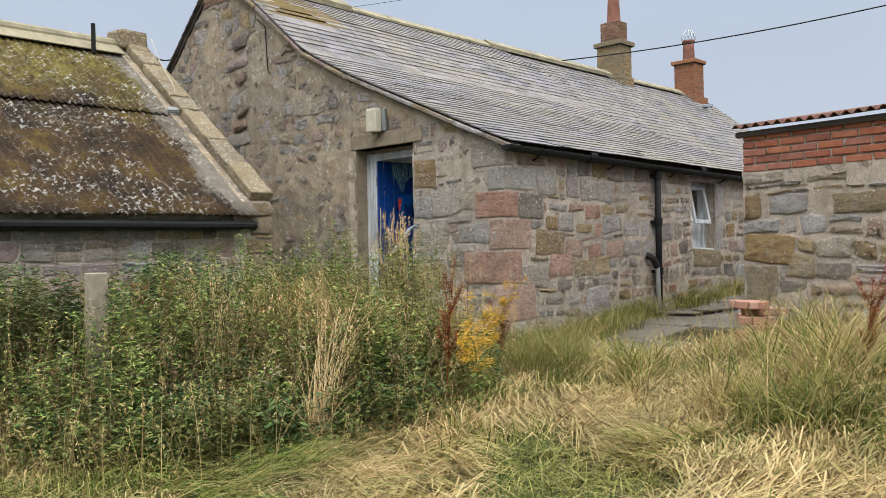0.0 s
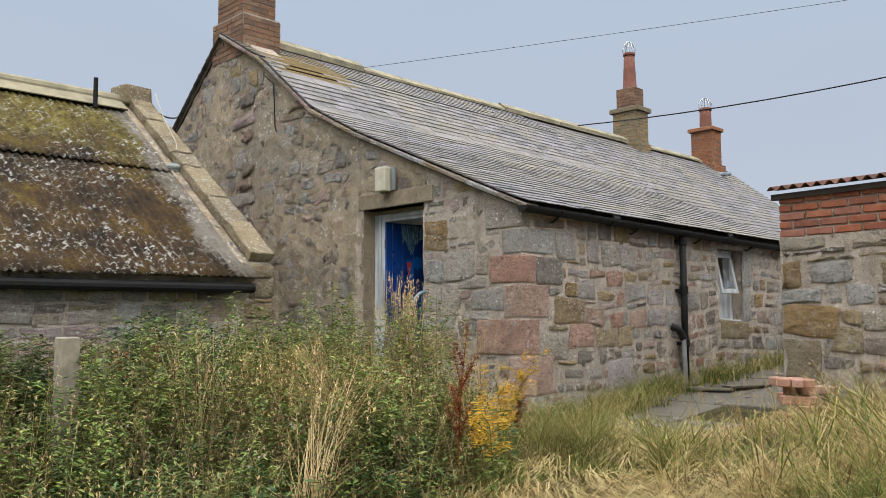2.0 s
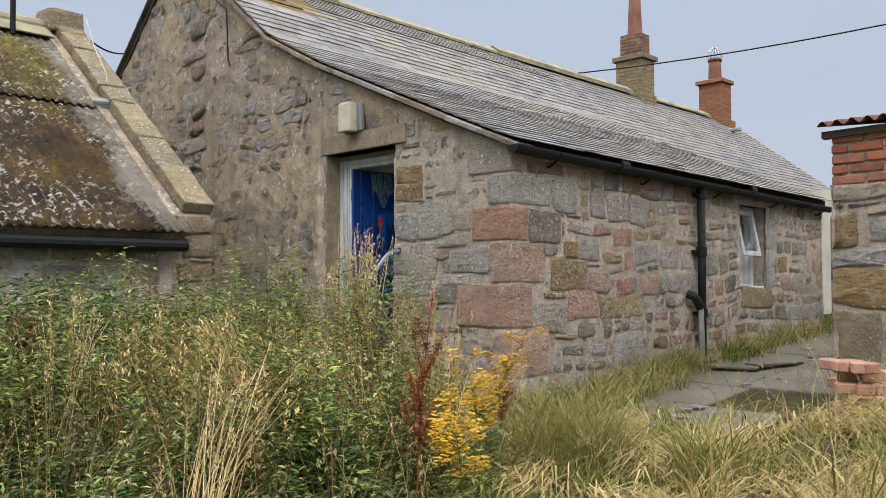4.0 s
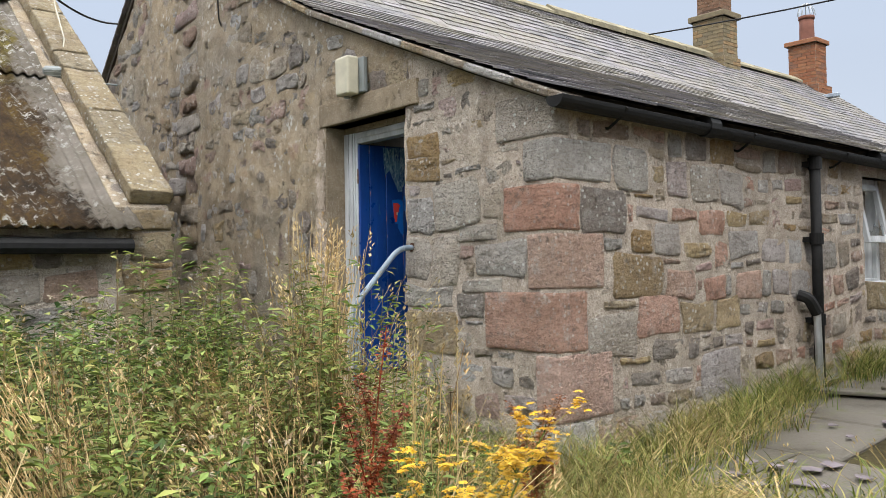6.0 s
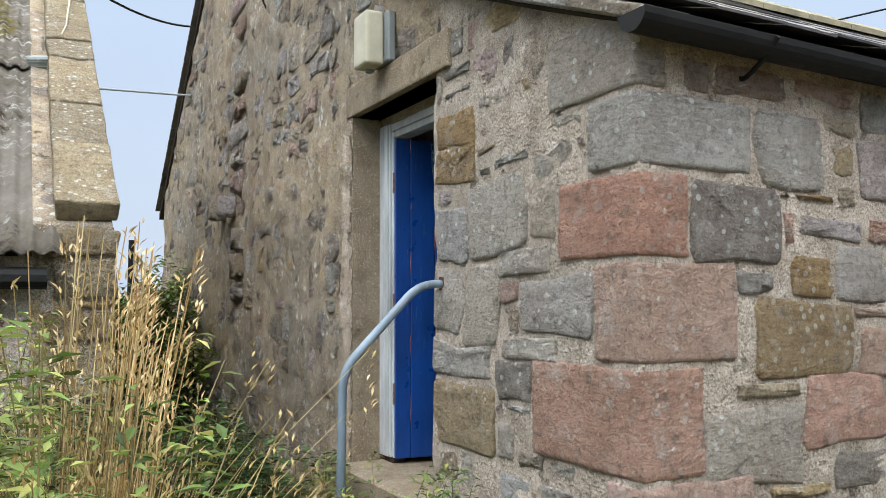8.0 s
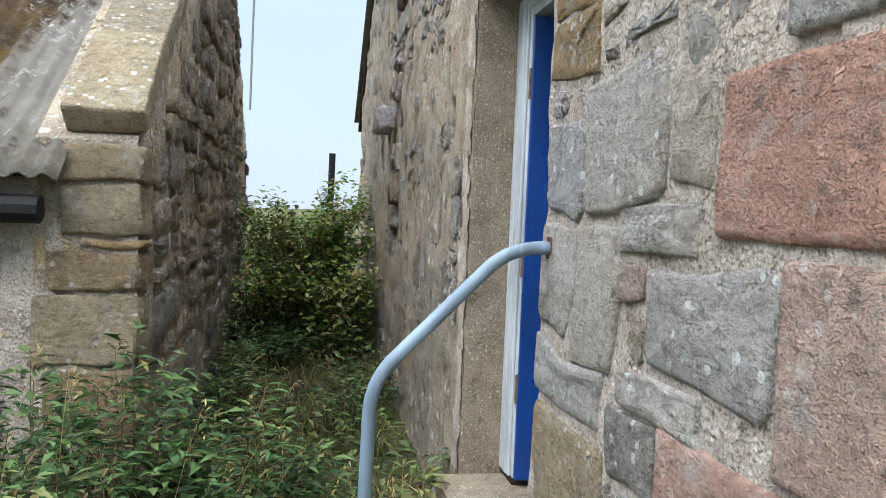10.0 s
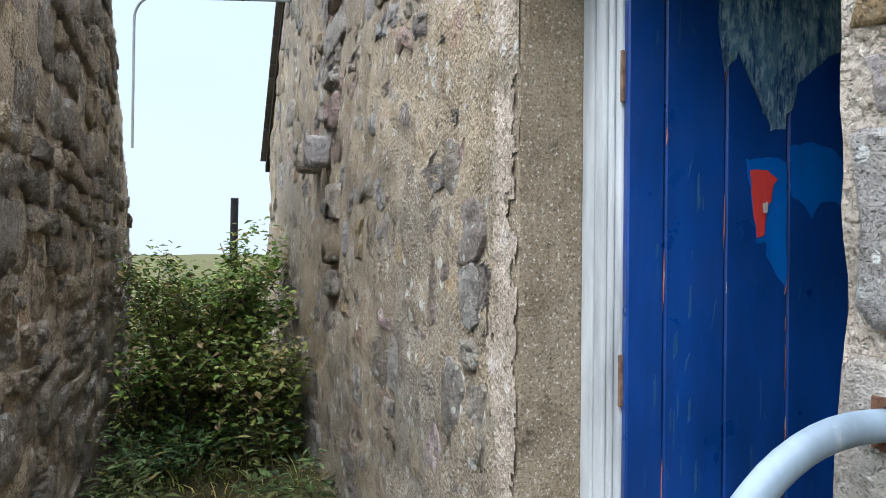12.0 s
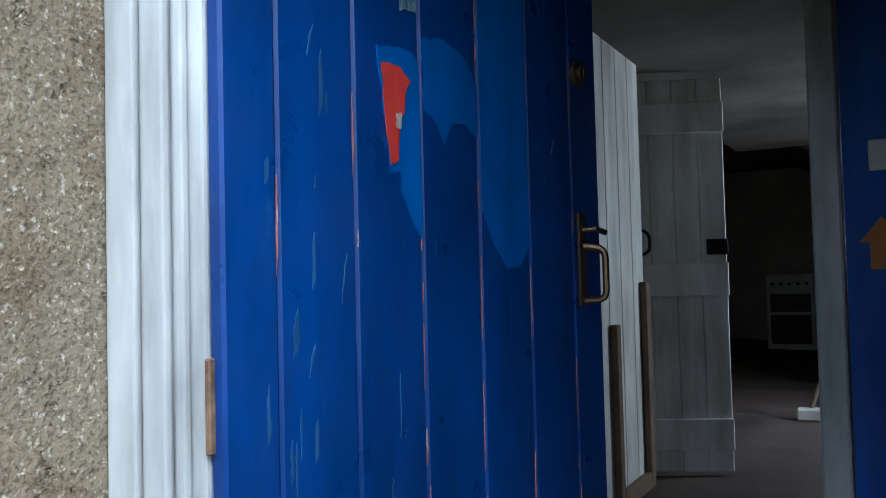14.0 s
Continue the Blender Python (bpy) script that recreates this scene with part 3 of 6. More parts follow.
NEAR = [(0.16, 2.08), (-0.44, 2.33), (-2.4, 3.17), (-3.3, 3.62), (-4.45, 4.52), (RIDGE_X, RIDGE_Z + 0.06)]
FAR = [(-1.38, 1.92), (RIDGE_X, RIDGE_Z + 0.06)]
BACK = [(-8.95, 2.32), (RIDGE_X, RIDGE_Z + 0.06)]


def slope_length(pts):
    return sum(math.hypot(b[0] - a[0], b[1] - a[1]) for a, b in zip(pts, pts[1:]))


def deck(bm, pts, y0, y1):
    n = 12
    rows = []
    for k in range(n + 1):
        y = y0 + (y1 - y0) * k / n
        rows.append([(bm.verts.new((x, y, z - 0.03 + sag(y))), bm.verts.new((x, y, z - 0.10 + sag(y)))) for x, z in pts])
    for a, b in zip(rows, rows[1:]):
        for i in range(len(pts) - 1):
            bm.faces.new((a[i][0], a[i + 1][0], b[i + 1][0], b[i][0]))
            bm.faces.new((a[i][1], b[i][1], b[i + 1][1], a[i + 1][1]))
        bm.faces.new((a[0][0], b[0][0], b[0][1], a[0][1]))
    for row in (rows[0], rows[-1]):
        for i in range(len(pts) - 1):
            bm.faces.new((row[i][0], row[i + 1][0], row[i + 1][1], row[i][1]))


bm = bmesh.new()
deck(bm, [(0.03, 2.14)] + NEAR[1:], -0.02, OUTSHOT_L + 0.05)
deck(bm, FAR, OUTSHOT_L + 0.06, HOUSE_L + 0.1)
deck(bm, BACK, -0.02, HOUSE_L + 0.1)
part("deck", bm, M["deckwood"], roof)

rs = random.Random(21)
near_slates, rest = [], []


def hole(x, y):
    return -5.2 < x < -4.1 and 0.12 < y < 0.62 + (x + 5.2) * 0.65 and noise.noise(Vector((x * 3.1, y * 3.1, 4))) > -0.15


for pts, ya, yb in ((NEAR, -0.07, OUTSHOT_L + 0.05), (FAR, OUTSHOT_L + 0.06, HOUSE_L + 0.12), (BACK, -0.07, HOUSE_L + 0.12)):
    length = slope_length(pts)
    gauge = 0.155
    row = 0
    while row * gauge < length - 0.03:
        s = row * gauge
        y = ya - (0.16 if row % 2 else 0.0)
        while y < yb:
            w = rs.uniform(0.25, 0.33)
            a, b = max(y, ya), min(y + w - 0.005, yb)
            y += w
            if b - a < 0.05:
                continue
            x, z, (dx, dz) = slope_point(pts, s)
            if pts is NEAR and hole(x, (a + b) / 2):
                continue
            slip = rs.uniform(0.03, 0.1) if rs.random() < 0.025 else rs.uniform(-0.006, 0.006)
            up = min(0.30, length - s)
            lift = rs.uniform(0.004, 0.009)
            tilt = rs.uniform(-0.0015, 0.0015)
            nx, nz = -dz, dx
            if nz < 0:
                nx, nz = -nx, -nz
            vs = []
            for d0, e in ((-slip, lift), (up - slip, -0.012)):
                x_, z_, _ = slope_point(pts, max(0, s + d0)) if s + d0 > 0 else (x + dx * d0, z + dz * d0, None)
                for yy, t in ((a, tilt), (b, -tilt)):
                    for th in (0, 0.008):
                        vs.append((x_ + nx * (e + t + th), yy, z_ + nz * (e + t + th) + sag(yy)))
            near = pts is NEAR and (a < 1.9 and s < 3.5)
            (near_slates if near else rest).append(vs)
        row += 1
SLATE_F = [(0, 2, 3, 1), (1, 3, 7, 5), (0, 1, 5, 4), (2, 6, 7, 3), (4, 5, 7, 6), (0, 4, 6, 2)]
for vs in near_slates[:300]:
    part_mesh("slate", mesh_of("slate", vs, SLATE_F), M["slate"], roof)
rest += near_slates[300:]
tagged(part_mesh("slates", mesh_of("slates", [v for vs in rest for v in vs], [tuple(i + 8 * k for i in f) for k in range(len(rest)) for f in SLATE_F]), M["slate_joined"], roof), kind="stuff")
bm = bmesh.new()
for k in range(8):
    x, z, _ = slope_point(NEAR, 4.95 + k * 0.16)
    box(bm, x - 0.02, x + 0.02, 0.0, 1.4, z - 0.03, z + 0.004)
part("batten", bm, M["batten"], roof, "bare yellowed roof battens where slates are gone")
for k in range(18):
    y = 0.72 + k * 0.9
    if 9.9 < y < 11.5 or y > 13.6:
        continue
    bm = bmesh.new()
    h = 0.05 if k < 2 else 0.04 if 5 < k < 11 else 0.0
    for sx in (-1, 1):
        vs = [bm.verts.new(p) for yy in (y, y + 0.885) for p in ((RIDGE_X, yy, RIDGE_Z + 0.15 + sag(yy) + h), (RIDGE_X + sx * 0.17, yy, RIDGE_Z + 0.03 + sag(yy) + h), (RIDGE_X + sx * 0.17, yy, RIDGE_Z - 0.01 + sag(yy)), (RIDGE_X, yy, RIDGE_Z + 0.08 + sag(yy)))]
        for i in range(4):
            bm.faces.new((vs[i], vs[(i + 1) % 4], vs[4 + (i + 1) % 4], vs[4 + i]))
        bm.faces.new(vs[:4])
        bm.faces.new(vs[4:][::-1])
    bmesh.ops.remove_doubles(bm, verts=bm.verts, dist=0.001)
    part("ridge_stone", bm, M["ridge"], roof)
# thin stone skews under the slates along the gable
rv = random.Random(5)
s = 0.0
while s < slope_length(NEAR) - 0.1:
    l = rv.uniform(0.25, 0.5)
    xa, za, (dx, dz) = slope_point(NEAR, s)
    bm = bmesh.new()
    box(bm, 0, l - 0.01, -0.075 - rv.uniform(0, 0.02), 0.1, -0.075, -0.028, Matrix.Translation((xa, 0, za)) @ Matrix(((dx, 0, dz, 0), (0, 1, 0, 0), (dz, 0, -dx, 0), (0, 0, 0, 1))), bevel=0.008)
    part("verge_stone", bm, M["rubble"], roof)
    s += l

# ---- chimneys ----
M["brick"] = None


def brick_material(name, palette, per="rand"):
    n = Nodes(name, 0.9, 0, 0.15)
    k = len(palette)
    base = n.ramp(n.rand() if per == "rand" else n.island(), [((i + 0.5) / k, c) for i, c in enumerate(palette)])
    col = n.mix(n.level(n.noise(12, 5, 0.65), 0.35, 0.7, 0, 0.6), base, n.mix(1.0, base, (0.5, 0.45, 0.42), "MULTIPLY"))
    col = n.mix(n.level(n.noise(45, 4, 0.7), 0.58, 0.72, 0, 0.5), col, (0.42, 0.36, 0.30))
    n.colour(col)
    n.bump((n.noise(30, 5, 0.7), 0.006), (n.noise(160, 2), 0.002))
    return n.m


M["brick"] = brick_material("red_brick", [(0.36, 0.13, 0.075), (0.27, 0.095, 0.065), (0.40, 0.16, 0.095), (0.21, 0.085, 0.065), (0.34, 0.15, 0.11)])
M["brick_joined"] = brick_material("chimney_brick", [(0.33, 0.14, 0.07), (0.27, 0.115, 0.065), (0.36, 0.17, 0.09), (0.23, 0.12, 0.08)], "island")
M["brick_buff"] = brick_material("buff_chimney_brick", [(0.30, 0.24, 0.14), (0.25, 0.20, 0.12), (0.21, 0.18, 0.12), (0.32, 0.22, 0.12)], "island")
M["brick_brown"] = brick_material("brown_chimney_brick", [(0.25, 0.145, 0.09), (0.20, 0.115, 0.075), (0.28, 0.18, 0.12), (0.17, 0.11, 0.08)], "island")
M["pot"] = plain("clay_chimney_pot", (0.20, 0.085, 0.06), 0.8)
M["lead"] = plain("lead_flashing", (0.33, 0.38, 0.44), 0.5, 0.3)
M["black"] = plain("black_painted_iron", (0.012, 0.012, 0.012), 0.62, 0.0, 0.5, 20, 0.002, 0.2)
M["galv"] = plain("grey_galvanised_steel", (0.45, 0.47, 0.48), 0.45, 0.7, 0.25)


def brick_shaft(bm, x0, x1, y0, y1, z0, z1, r, course=0.075, length=0.225, depth=0.012):
    """Courses of single bricks round a shaft."""
    k = 0
    z = z0
    while z < z1 - 0.02:
        h = min(course, z1 - z)
        off = 0.5 * (k % 2)
        for lo, hi, fixed, axis in ((x0, x1, y0, 0), (x0, x1, y1, 0), (y0, y1, x0, 1), (y0, y1, x1, 1)):
            n = max(2, round((hi - lo) / length))
            cuts = [lo] + [lo + (hi - lo) * (i + off) / n for i in range(n + 1) if lo + 0.03 < lo + (hi - lo) * (i + off) / n < hi - 0.03] + [hi]
            for a, b in zip(cuts, cuts[1:]):
                d = depth * r.uniform(0.5, 1.0)
                if axis == 0:
                    box(bm, a + 0.004, b - 0.004, fixed - d, fixed + d, z + 0.005, z + h - 0.005)
                else:
                    box(bm, fixed - d, fixed + d, a + 0.004, b - 0.004, z + 0.005, z + h - 0.005)
        z += course
        k += 1


def chimney(label, shafts, pot, cage, mats, flash=None):
    """shafts: lists of x0, x1, y0, y1, z0, z1; a clay pot and a wire guard on top."""
    th = thing("chimney", label, "chimney")
    r = random.Random(9)
    for i, (a, b, c, d, e, f) in enumerate(shafts):
        bm = bmesh.new()
        box(bm, a, b, c, d, e, f)
        part("mortar_core", bm, M["mortar"], th)
        bm = bmesh.new()
        if f - e > 0.12:
            brick_shaft(bm, a, b, c, d, e, f, r)
            part("bricks", bm, mats[min(i, len(mats) - 1)], th)["kind"] = "stuff"
        else:
            box(bm, a - 0.01, b + 0.01, c - 0.01, d + 0.01, e, f, bevel=0.012)
            part("cap_course", bm, mats[min(i, len(mats) - 1)], th)
    if pot:
        x, y, z, r0, r1, h = pot
        bm = bmesh.new()
        tube(bm, [(x, y, z), (x, y, z + 0.04), (x, y, z + h * 0.5), (x, y, z + h)], r0, 14, True, r1 / r0)
        tube(bm, [(x, y, z + h - 0.07), (x, y, z + h)], r1 * 1.15, 14)
        pot_ob = part("pot", bm, M["pot"], th, smooth=True)
        if cage:
            bm = bmesh.new()
            for k in range(6):
                a = math.pi * k / 6
                tube(bm, [(x + r1 * 1.25 * math.cos(a) * math.cos(p), y + r1 * 1.25 * math.sin(a) * math.cos(p), z + h + 0.02 + 0.28 * math.sin(p)) for p in [math.pi * i / 10 for i in range(11)]], 0.008, 4)
            part("bird_guard", bm, M["galv"], pot_ob, "wire bird guard")
    if flash:
        bm = bmesh.new()
        box(bm, *flash, bevel=0.01)
        part("flashing", bm, M["lead"], th)
    return th


RX = RIDGE_X
chimney("brown brick chimney stack on the gable apex", [(-5.86, -5.02, -0.01, 0.60, 4.70, 5.32), (-5.77, -5.09, 0.02, 0.56, 5.32, 7.2)], None, False, [M["brick_brown"]])
chimney("tall stepped chimney of weathered brick with a clay pot", [(RX - 0.38, RX + 0.34, 10.72, 11.28, 4.3, 5.05), (RX - 0.35, RX + 0.30, 10.75, 11.25, 5.05, 5.82), (RX - 0.41, RX + 0.36, 10.69, 11.31, 5.82, 5.93),
         (RX - 0.27, RX + 0.22, 10.80, 11.20, 5.93, 6.42)], (RX - 0.02, 11.0, 6.40, 0.19, 0.125, 0.92), True, [M["brick_buff"], M["brick_buff"], M["brick_buff"], M["brick_brown"]])
chimney("orange brick chimney with a short grey pot and wire guard", [(RX - 0.38, RX + 0.38, 14.48, 15.12, 4.3, 5.0), (RX - 0.31, RX + 0.30, 14.55, 15.05, 5.0, 5.94), (RX - 0.37, RX + 0.35, 14.48, 15.11, 5.94, 6.04)],
        (RX, 14.8, 6.02, 0.17, 0.15, 0.60), True, [M["brick_joined"]], (RX - 0.5, RX + 0.85, 14.34, 14.47, 4.62, 4.70))

# ---- gutter and downpipe ----
gutter = thing("gutter", "black half-round gutter on brackets under the eaves", "gutter")
bm = bmesh.new()
prof = [(0.10 + 0.062 * math.cos(a), 2.045 + 0.062 * math.sin(a)) for a in [math.pi + math.pi * i / 10 for i in range(11)]]
rows = []
for k in range(13):
    y = -0.10 + (OUTSHOT_L + 0.1) * k / 12
    zz = sag(y) - 0.006 * y
    rows.append([bm.verts.new((x, y, z + zz)) for x, z in prof] + [bm.verts.new((0.1 + (x - 0.1) * 0.9, y, z + 0.004 + zz)) for x, z in reversed(prof)])
for a, b in zip(rows, rows[1:]):
    for i in range(len(a)):
        bm.faces.new((a[i], a[(i + 1) % len(a)], b[(i + 1) % len(a)], b[i]))
bm.faces.new(rows[-1])
bm.faces.new(rows[0][:11])
part("trough", bm, M["black"], gutter)
for k in range(5):
    y = 0.45 + k * 1.45
    zz = sag(y) - 0.006 * y
    bm = bmesh.new()
    tube(bm, bend([(0.0, y, 1.95 + zz), (0.02, y, 1.93 + zz), (0.06, y, 1.95 + zz), (0.1, y, 1.975 + zz), (0.17, y, 2.04 + zz)], 0.02, 2), 0.009, 6)
    part("bracket", bm, M["black"], gutter)
for y in (1.35, 4.0):
    bm = bmesh.new()
    tube(bm, [(0.1, y, 2.035 + sag(y)), (0.1, y + 0.12, 2.035 + sag(y))], 0.07, 12)
    part("joint", bm, M["black"], gutter)
downpipe = thing("downpipe", "black cast-iron downpipe with a lead branch at its foot", "downpipe")
bm = bmesh.new()
tube(bm, [(0.08, 2.95, base_z(2.9) + 0.02), (0.08, 2.95, 1.95)], 0.04, 14)
part("pipe", bm, M["black"], downpipe, smooth=True)
for z in (0.62, 1.25, 1.84):
    bm = bmesh.new()
    tube(bm, [(0.08, 2.95, z), (0.08, 2.95, z + 0.09)], 0.052, 14)
    box(bm, 0.0, 0.06, 2.88, 3.02, z + 0.02, z + 0.06)
    part("collar", bm, M["black"], downpipe)
bm = bmesh.new()
tube(bm, bend([(0.02, 2.75, 0.86), (0.09, 2.77, 0.84), (0.12, 2.84, 0.72)], 0.04), 0.045, 10)
part("branch_socket", bm, M["black"], downpipe)
bm = bmesh.new()
tube(bm, [(0.12, 2.84, 0.72), (0.12, 2.87, base_z(2.8))], 0.028, 10)
part("waste_pipe", bm, M["galv"], downpipe, "pale grey waste pipe")

# ---- shed ----
SX, SY = -2.33, -1.255
SRX, SRZ = -5.42, 3.82


def asbestos_material():
    n = Nodes("corrugated_cement_sheet", 0.92, 0, 0.15)
    grey = n.mix(n.level(n.noise(2.5, 6, 0.7), 0.35, 0.65), (0.15, 0.13, 0.10), (0.28, 0.25, 0.215))
    return n, grey


n, grey = asbestos_material()
moss = n.noise(1.0, 7, 0.72)
spots = n.noise(14, 4, 0.7)
sepx = n.t.nodes.new("ShaderNodeSeparateXYZ")
n.t.links.new(n.co, sepx.inputs[0])
edge = n.level(sepx.outputs["Y"], -1.62, -2.0, -0.12, 0.16)
mask = n.level(n.math("ADD", n.math("ADD", n.math("MULTIPLY", moss, 0.75), n.math("MULTIPLY", spots, 0.45)), edge), 0.55, 0.66)
mosscol = n.ramp(n.noise(2.2, 5, 0.7), [(0.36, (0.022, 0.016, 0.011)), (0.5, (0.075, 0.046, 0.022)), (0.6, (0.12, 0.075, 0.02)), (0.68, (0.19, 0.145, 0.03))])
mosscol = n.mix(n.level(n.noise(40, 3), 0.4, 0.7, 0, 0.6), mosscol, (0.03, 0.022, 0.015))
mosscol = n.mix(n.level(n.math("ADD", sepx.outputs["Z"], n.level(n.noise(1.4, 5, 0.7), 0.3, 0.7, -0.7, 0.7)), 2.5, 3.4, 0, 0.8), mosscol, n.ramp(n.noise(9, 5, 0.7), [(0.35, (0.06, 0.045, 0.015)), (0.5, (0.16, 0.13, 0.03)), (0.65, (0.27, 0.23, 0.06))]))
col = n.mix(mask, grey, mosscol)
flecks = n.math("MULTIPLY", n.level(n.noise(17, 5, 0.75), 0.545, 0.60), n.level(n.noise(1.7, 4, 0.7), 0.42, 0.56))
col = n.mix(n.math("MULTIPLY", flecks, 0.85), col, (0.56, 0.55, 0.51))
n.colour(col)
n.bump((mask, 0.02), (n.noise(22, 6, 0.75), 0.05), (n.noise(120, 3), 0.006))
M["asbestos"] = n.m

shed = thing("shed", "low stone outhouse with a moss-covered corrugated roof", "outhouse")
PASS = lambda u, v, d: (u, SY + d, v)
sgable = lambda x: (SRZ + 0.10 + (x - SRX) * (1.60 - SRZ - 0.10) / (SX + 0.1 - SRX)) if x > SRX else SRZ + 0.1 + (SRX - x) * (-0.72)
bm = bmesh.new()
pts = [(SX, -0.3), (SX, sgable(SX) - 0.12), (SRX, SRZ), (-8.3, sgable(-8.3) - 0.1), (-8.3, -0.3)]
a = [bm.verts.new((u, SY - 0.01, v)) for u, v in pts]
b = [bm.verts.new((u, SY - 0.36, v)) for u, v in pts]
bm.faces.new(a)
bm.faces.new(b[::-1])
for i in range(len(a)):
    bm.faces.new((a[i], b[i], b[(i + 1) % len(a)], a[(i + 1) % len(a)]))
box(bm, SX - 0.4, SX - 0.01, -11.0, SY - 0.37, -0.3, 1.38)
box(bm, -8.3, -7.9, -11.0, SY - 0.37, -0.3, 1.5)
part("wall", bm, M["harl"], shed)
sheet("passage_render", -8.3, SX, -0.3, 3.9, 0.05, PASS, lambda u, v: v < sgable(u) - 0.12, lambda u, v: wobble(u, 9, v, 2, 0.02) + wobble(u, 4, v, 9, 0.015), M["harl"], shed)
r4 = random.Random(13)
joined_stones("passage_rubble", [s for s in courses(-8.2, SX - 0.3, -0.3, 3.7, r4, 0.1, 0.24, 0.15, 0.4, 0.03) if s[3] < sgable(s[0]) - 0.2 and s[3] < sgable(s[1]) - 0.2],
              lambda s: r4.uniform(-0.004, 0.035), PASS, M["dark_rubble"], r4, shed, 0.3, 1.8)
FRONT = lambda u, v, d: (SX + d, u, v)
sheet("front_mortar", -11, SY, -0.3, 1.4, 0.06, FRONT, lambda u, v: True, lambda u, v: wobble(u, 2, v, 5, 0.01), M["mortar"], shed)
for a, b, c, d in courses(-7.0, SY - 0.45, 0.3, 1.38, r4, 0.11, 0.22, 0.2, 0.5, 0.03):
    add_stone(shed, a, b, c, d, r4.uniform(0.005, 0.02), FRONT, M["rubble"], r4)
z = -0.3
for h, w, kind in ((0.42, 0.36, "ochre"), (0.30, 0.36, "buff"), (0.30, 0.32, "ochre"), (0.27, 0.36, "buff"), (0.16, 0.31, "ochre"), (0.05, 0.2, "ochre"), (0.19, 0.27, "buff"), (0.15, 0.30, "buff")):
    bm = bmesh.new()
    box(bm, SX - 0.28, SX + 0.02, SY - w, SY + 0.012, z + 0.008, z + h - 0.008, bevel=0.014, seg=2)
    bmesh.ops.subdivide_edges(bm, edges=[e for e in bm.edges if e.calc_length() > 0.12], cuts=2, use_grid_fill=True)
    for v in bm.verts:
        v.co += Vector([wobble(v.co.x + k * 3, v.co.y, v.co.z, 8, 0.026) for k in range(3)])
    part("corner_stone", bm, M[kind], shed, smooth=True)
    z += h
# skew stones on the gable
sk = Vector((SRX - (SX + 0.1), 0, SRZ + 0.16 - 1.63))
slen = sk.length
sk.normalize()
frame_m = Matrix(((sk.x, 0, -sk.z, SX + 0.04), (0, 1, 0, 0), (sk.z, 0, sk.x, 1.66), (0, 0, 0, 1)))
s = 0.0
for l in (0.62, 0.55, 0.70, 0.34, 0.42, 0.45, 0.40, 0.50):
    bm = bmesh.new()
    box(bm, s + 0.008, s + l - 0.008, SY - 0.27, SY + 0.015, -0.11, -0.0, bevel=0.016, seg=2)
    bmesh.ops.subdivide_edges(bm, edges=[e for e in bm.edges if e.calc_length() > 0.12], cuts=2, use_grid_fill=True)
    bmesh.ops.rotate(bm, cent=(s, 0, 0), matrix=Matrix.Rotation(r4.uniform(-0.03, 0.02), 3, "Y"), verts=bm.verts)
    for v in bm.verts:
        v.co += Vector([wobble(v.co.x + k * 3, v.co.y, v.co.z, 7, 0.012) for k in range(3)])
    bmesh.ops.transform(bm, matrix=frame_m @ Matrix.Scale(-1, 4, (0, 0, 1)) @ Matrix.Translation((0, 0, -0.0)), verts=bm.verts)
    part("skew_stone", bm, M["buff"], shed, smooth=True)
    s += l
bm = bmesh.new()
box(bm, SRX - 0.22, SRX + 0.2, SY - 0.36, SY + 0.03, SRZ - 0.05, SRZ + 0.2, bevel=0.05, seg=2)
for v in bm.verts:
    v.co += Vector([wobble(v.co.x + k * 3, v.co.y, v.co.z, 6, 0.03) for k in range(3)])
part("apex_stone", bm, M["buff"], shed, smooth=True)


def corrugated(name, x0, z0, x1, z1, y0, y1, mat, parent, pitch=0.082, depth=0.012, th=0.008, along="y", rows=14):
    """A corrugated sheet that runs up from (x0, z0) to (x1, z1), its waves counted along y."""
    n = max(2, int((y1 - y0) / pitch * 8))
    verts, faces = [], []
    ln = math.hypot(x1 - x0, z1 - z0)
    nx, nz = -(z1 - z0) / ln, (x1 - x0) / ln
    if nz < 0:
        nx, nz = -nx, -nz
    for side in (0, th):
        for j in range(rows + 1):
            for i in range(n + 1):
                y = y0 + (y1 - y0) * i / n
                d = depth * math.sin(2 * math.pi * y / pitch) + side + wobble(j * 0.3, y, x0, 1.2, 0.012)
                e = wobble(y, x0, 0, 6, 0.012) if j == 0 else 0
                x, z = x0 + (x1 - x0) * j / rows, z0 + (z1 - z0) * j / rows
                p = (x + nx * d + e, y, z + nz * d)
                verts.append(p if along == "y" else (p[1], p[0], p[2]))
    m = (rows + 1) * (n + 1)
    for j in range(rows):
        for i in range(n):
            q = j * (n + 1) + i
            faces.append((q, q + 1, q + n + 2, q + n + 1))
            faces.append((m + q, m + q + n + 1, m + q + n + 2, m + q + 1))
    for i in range(n):
        faces.append((i, m + i, m + i + 1, i + 1))
        q = rows * (n + 1) + i
        faces.append((q, q + 1, m + q + 1, m + q))
    me = mesh_of(name, verts, faces)
    for p in me.polygons:
        p.use_smooth = True
    return part_mesh(name, me, mat, parent)


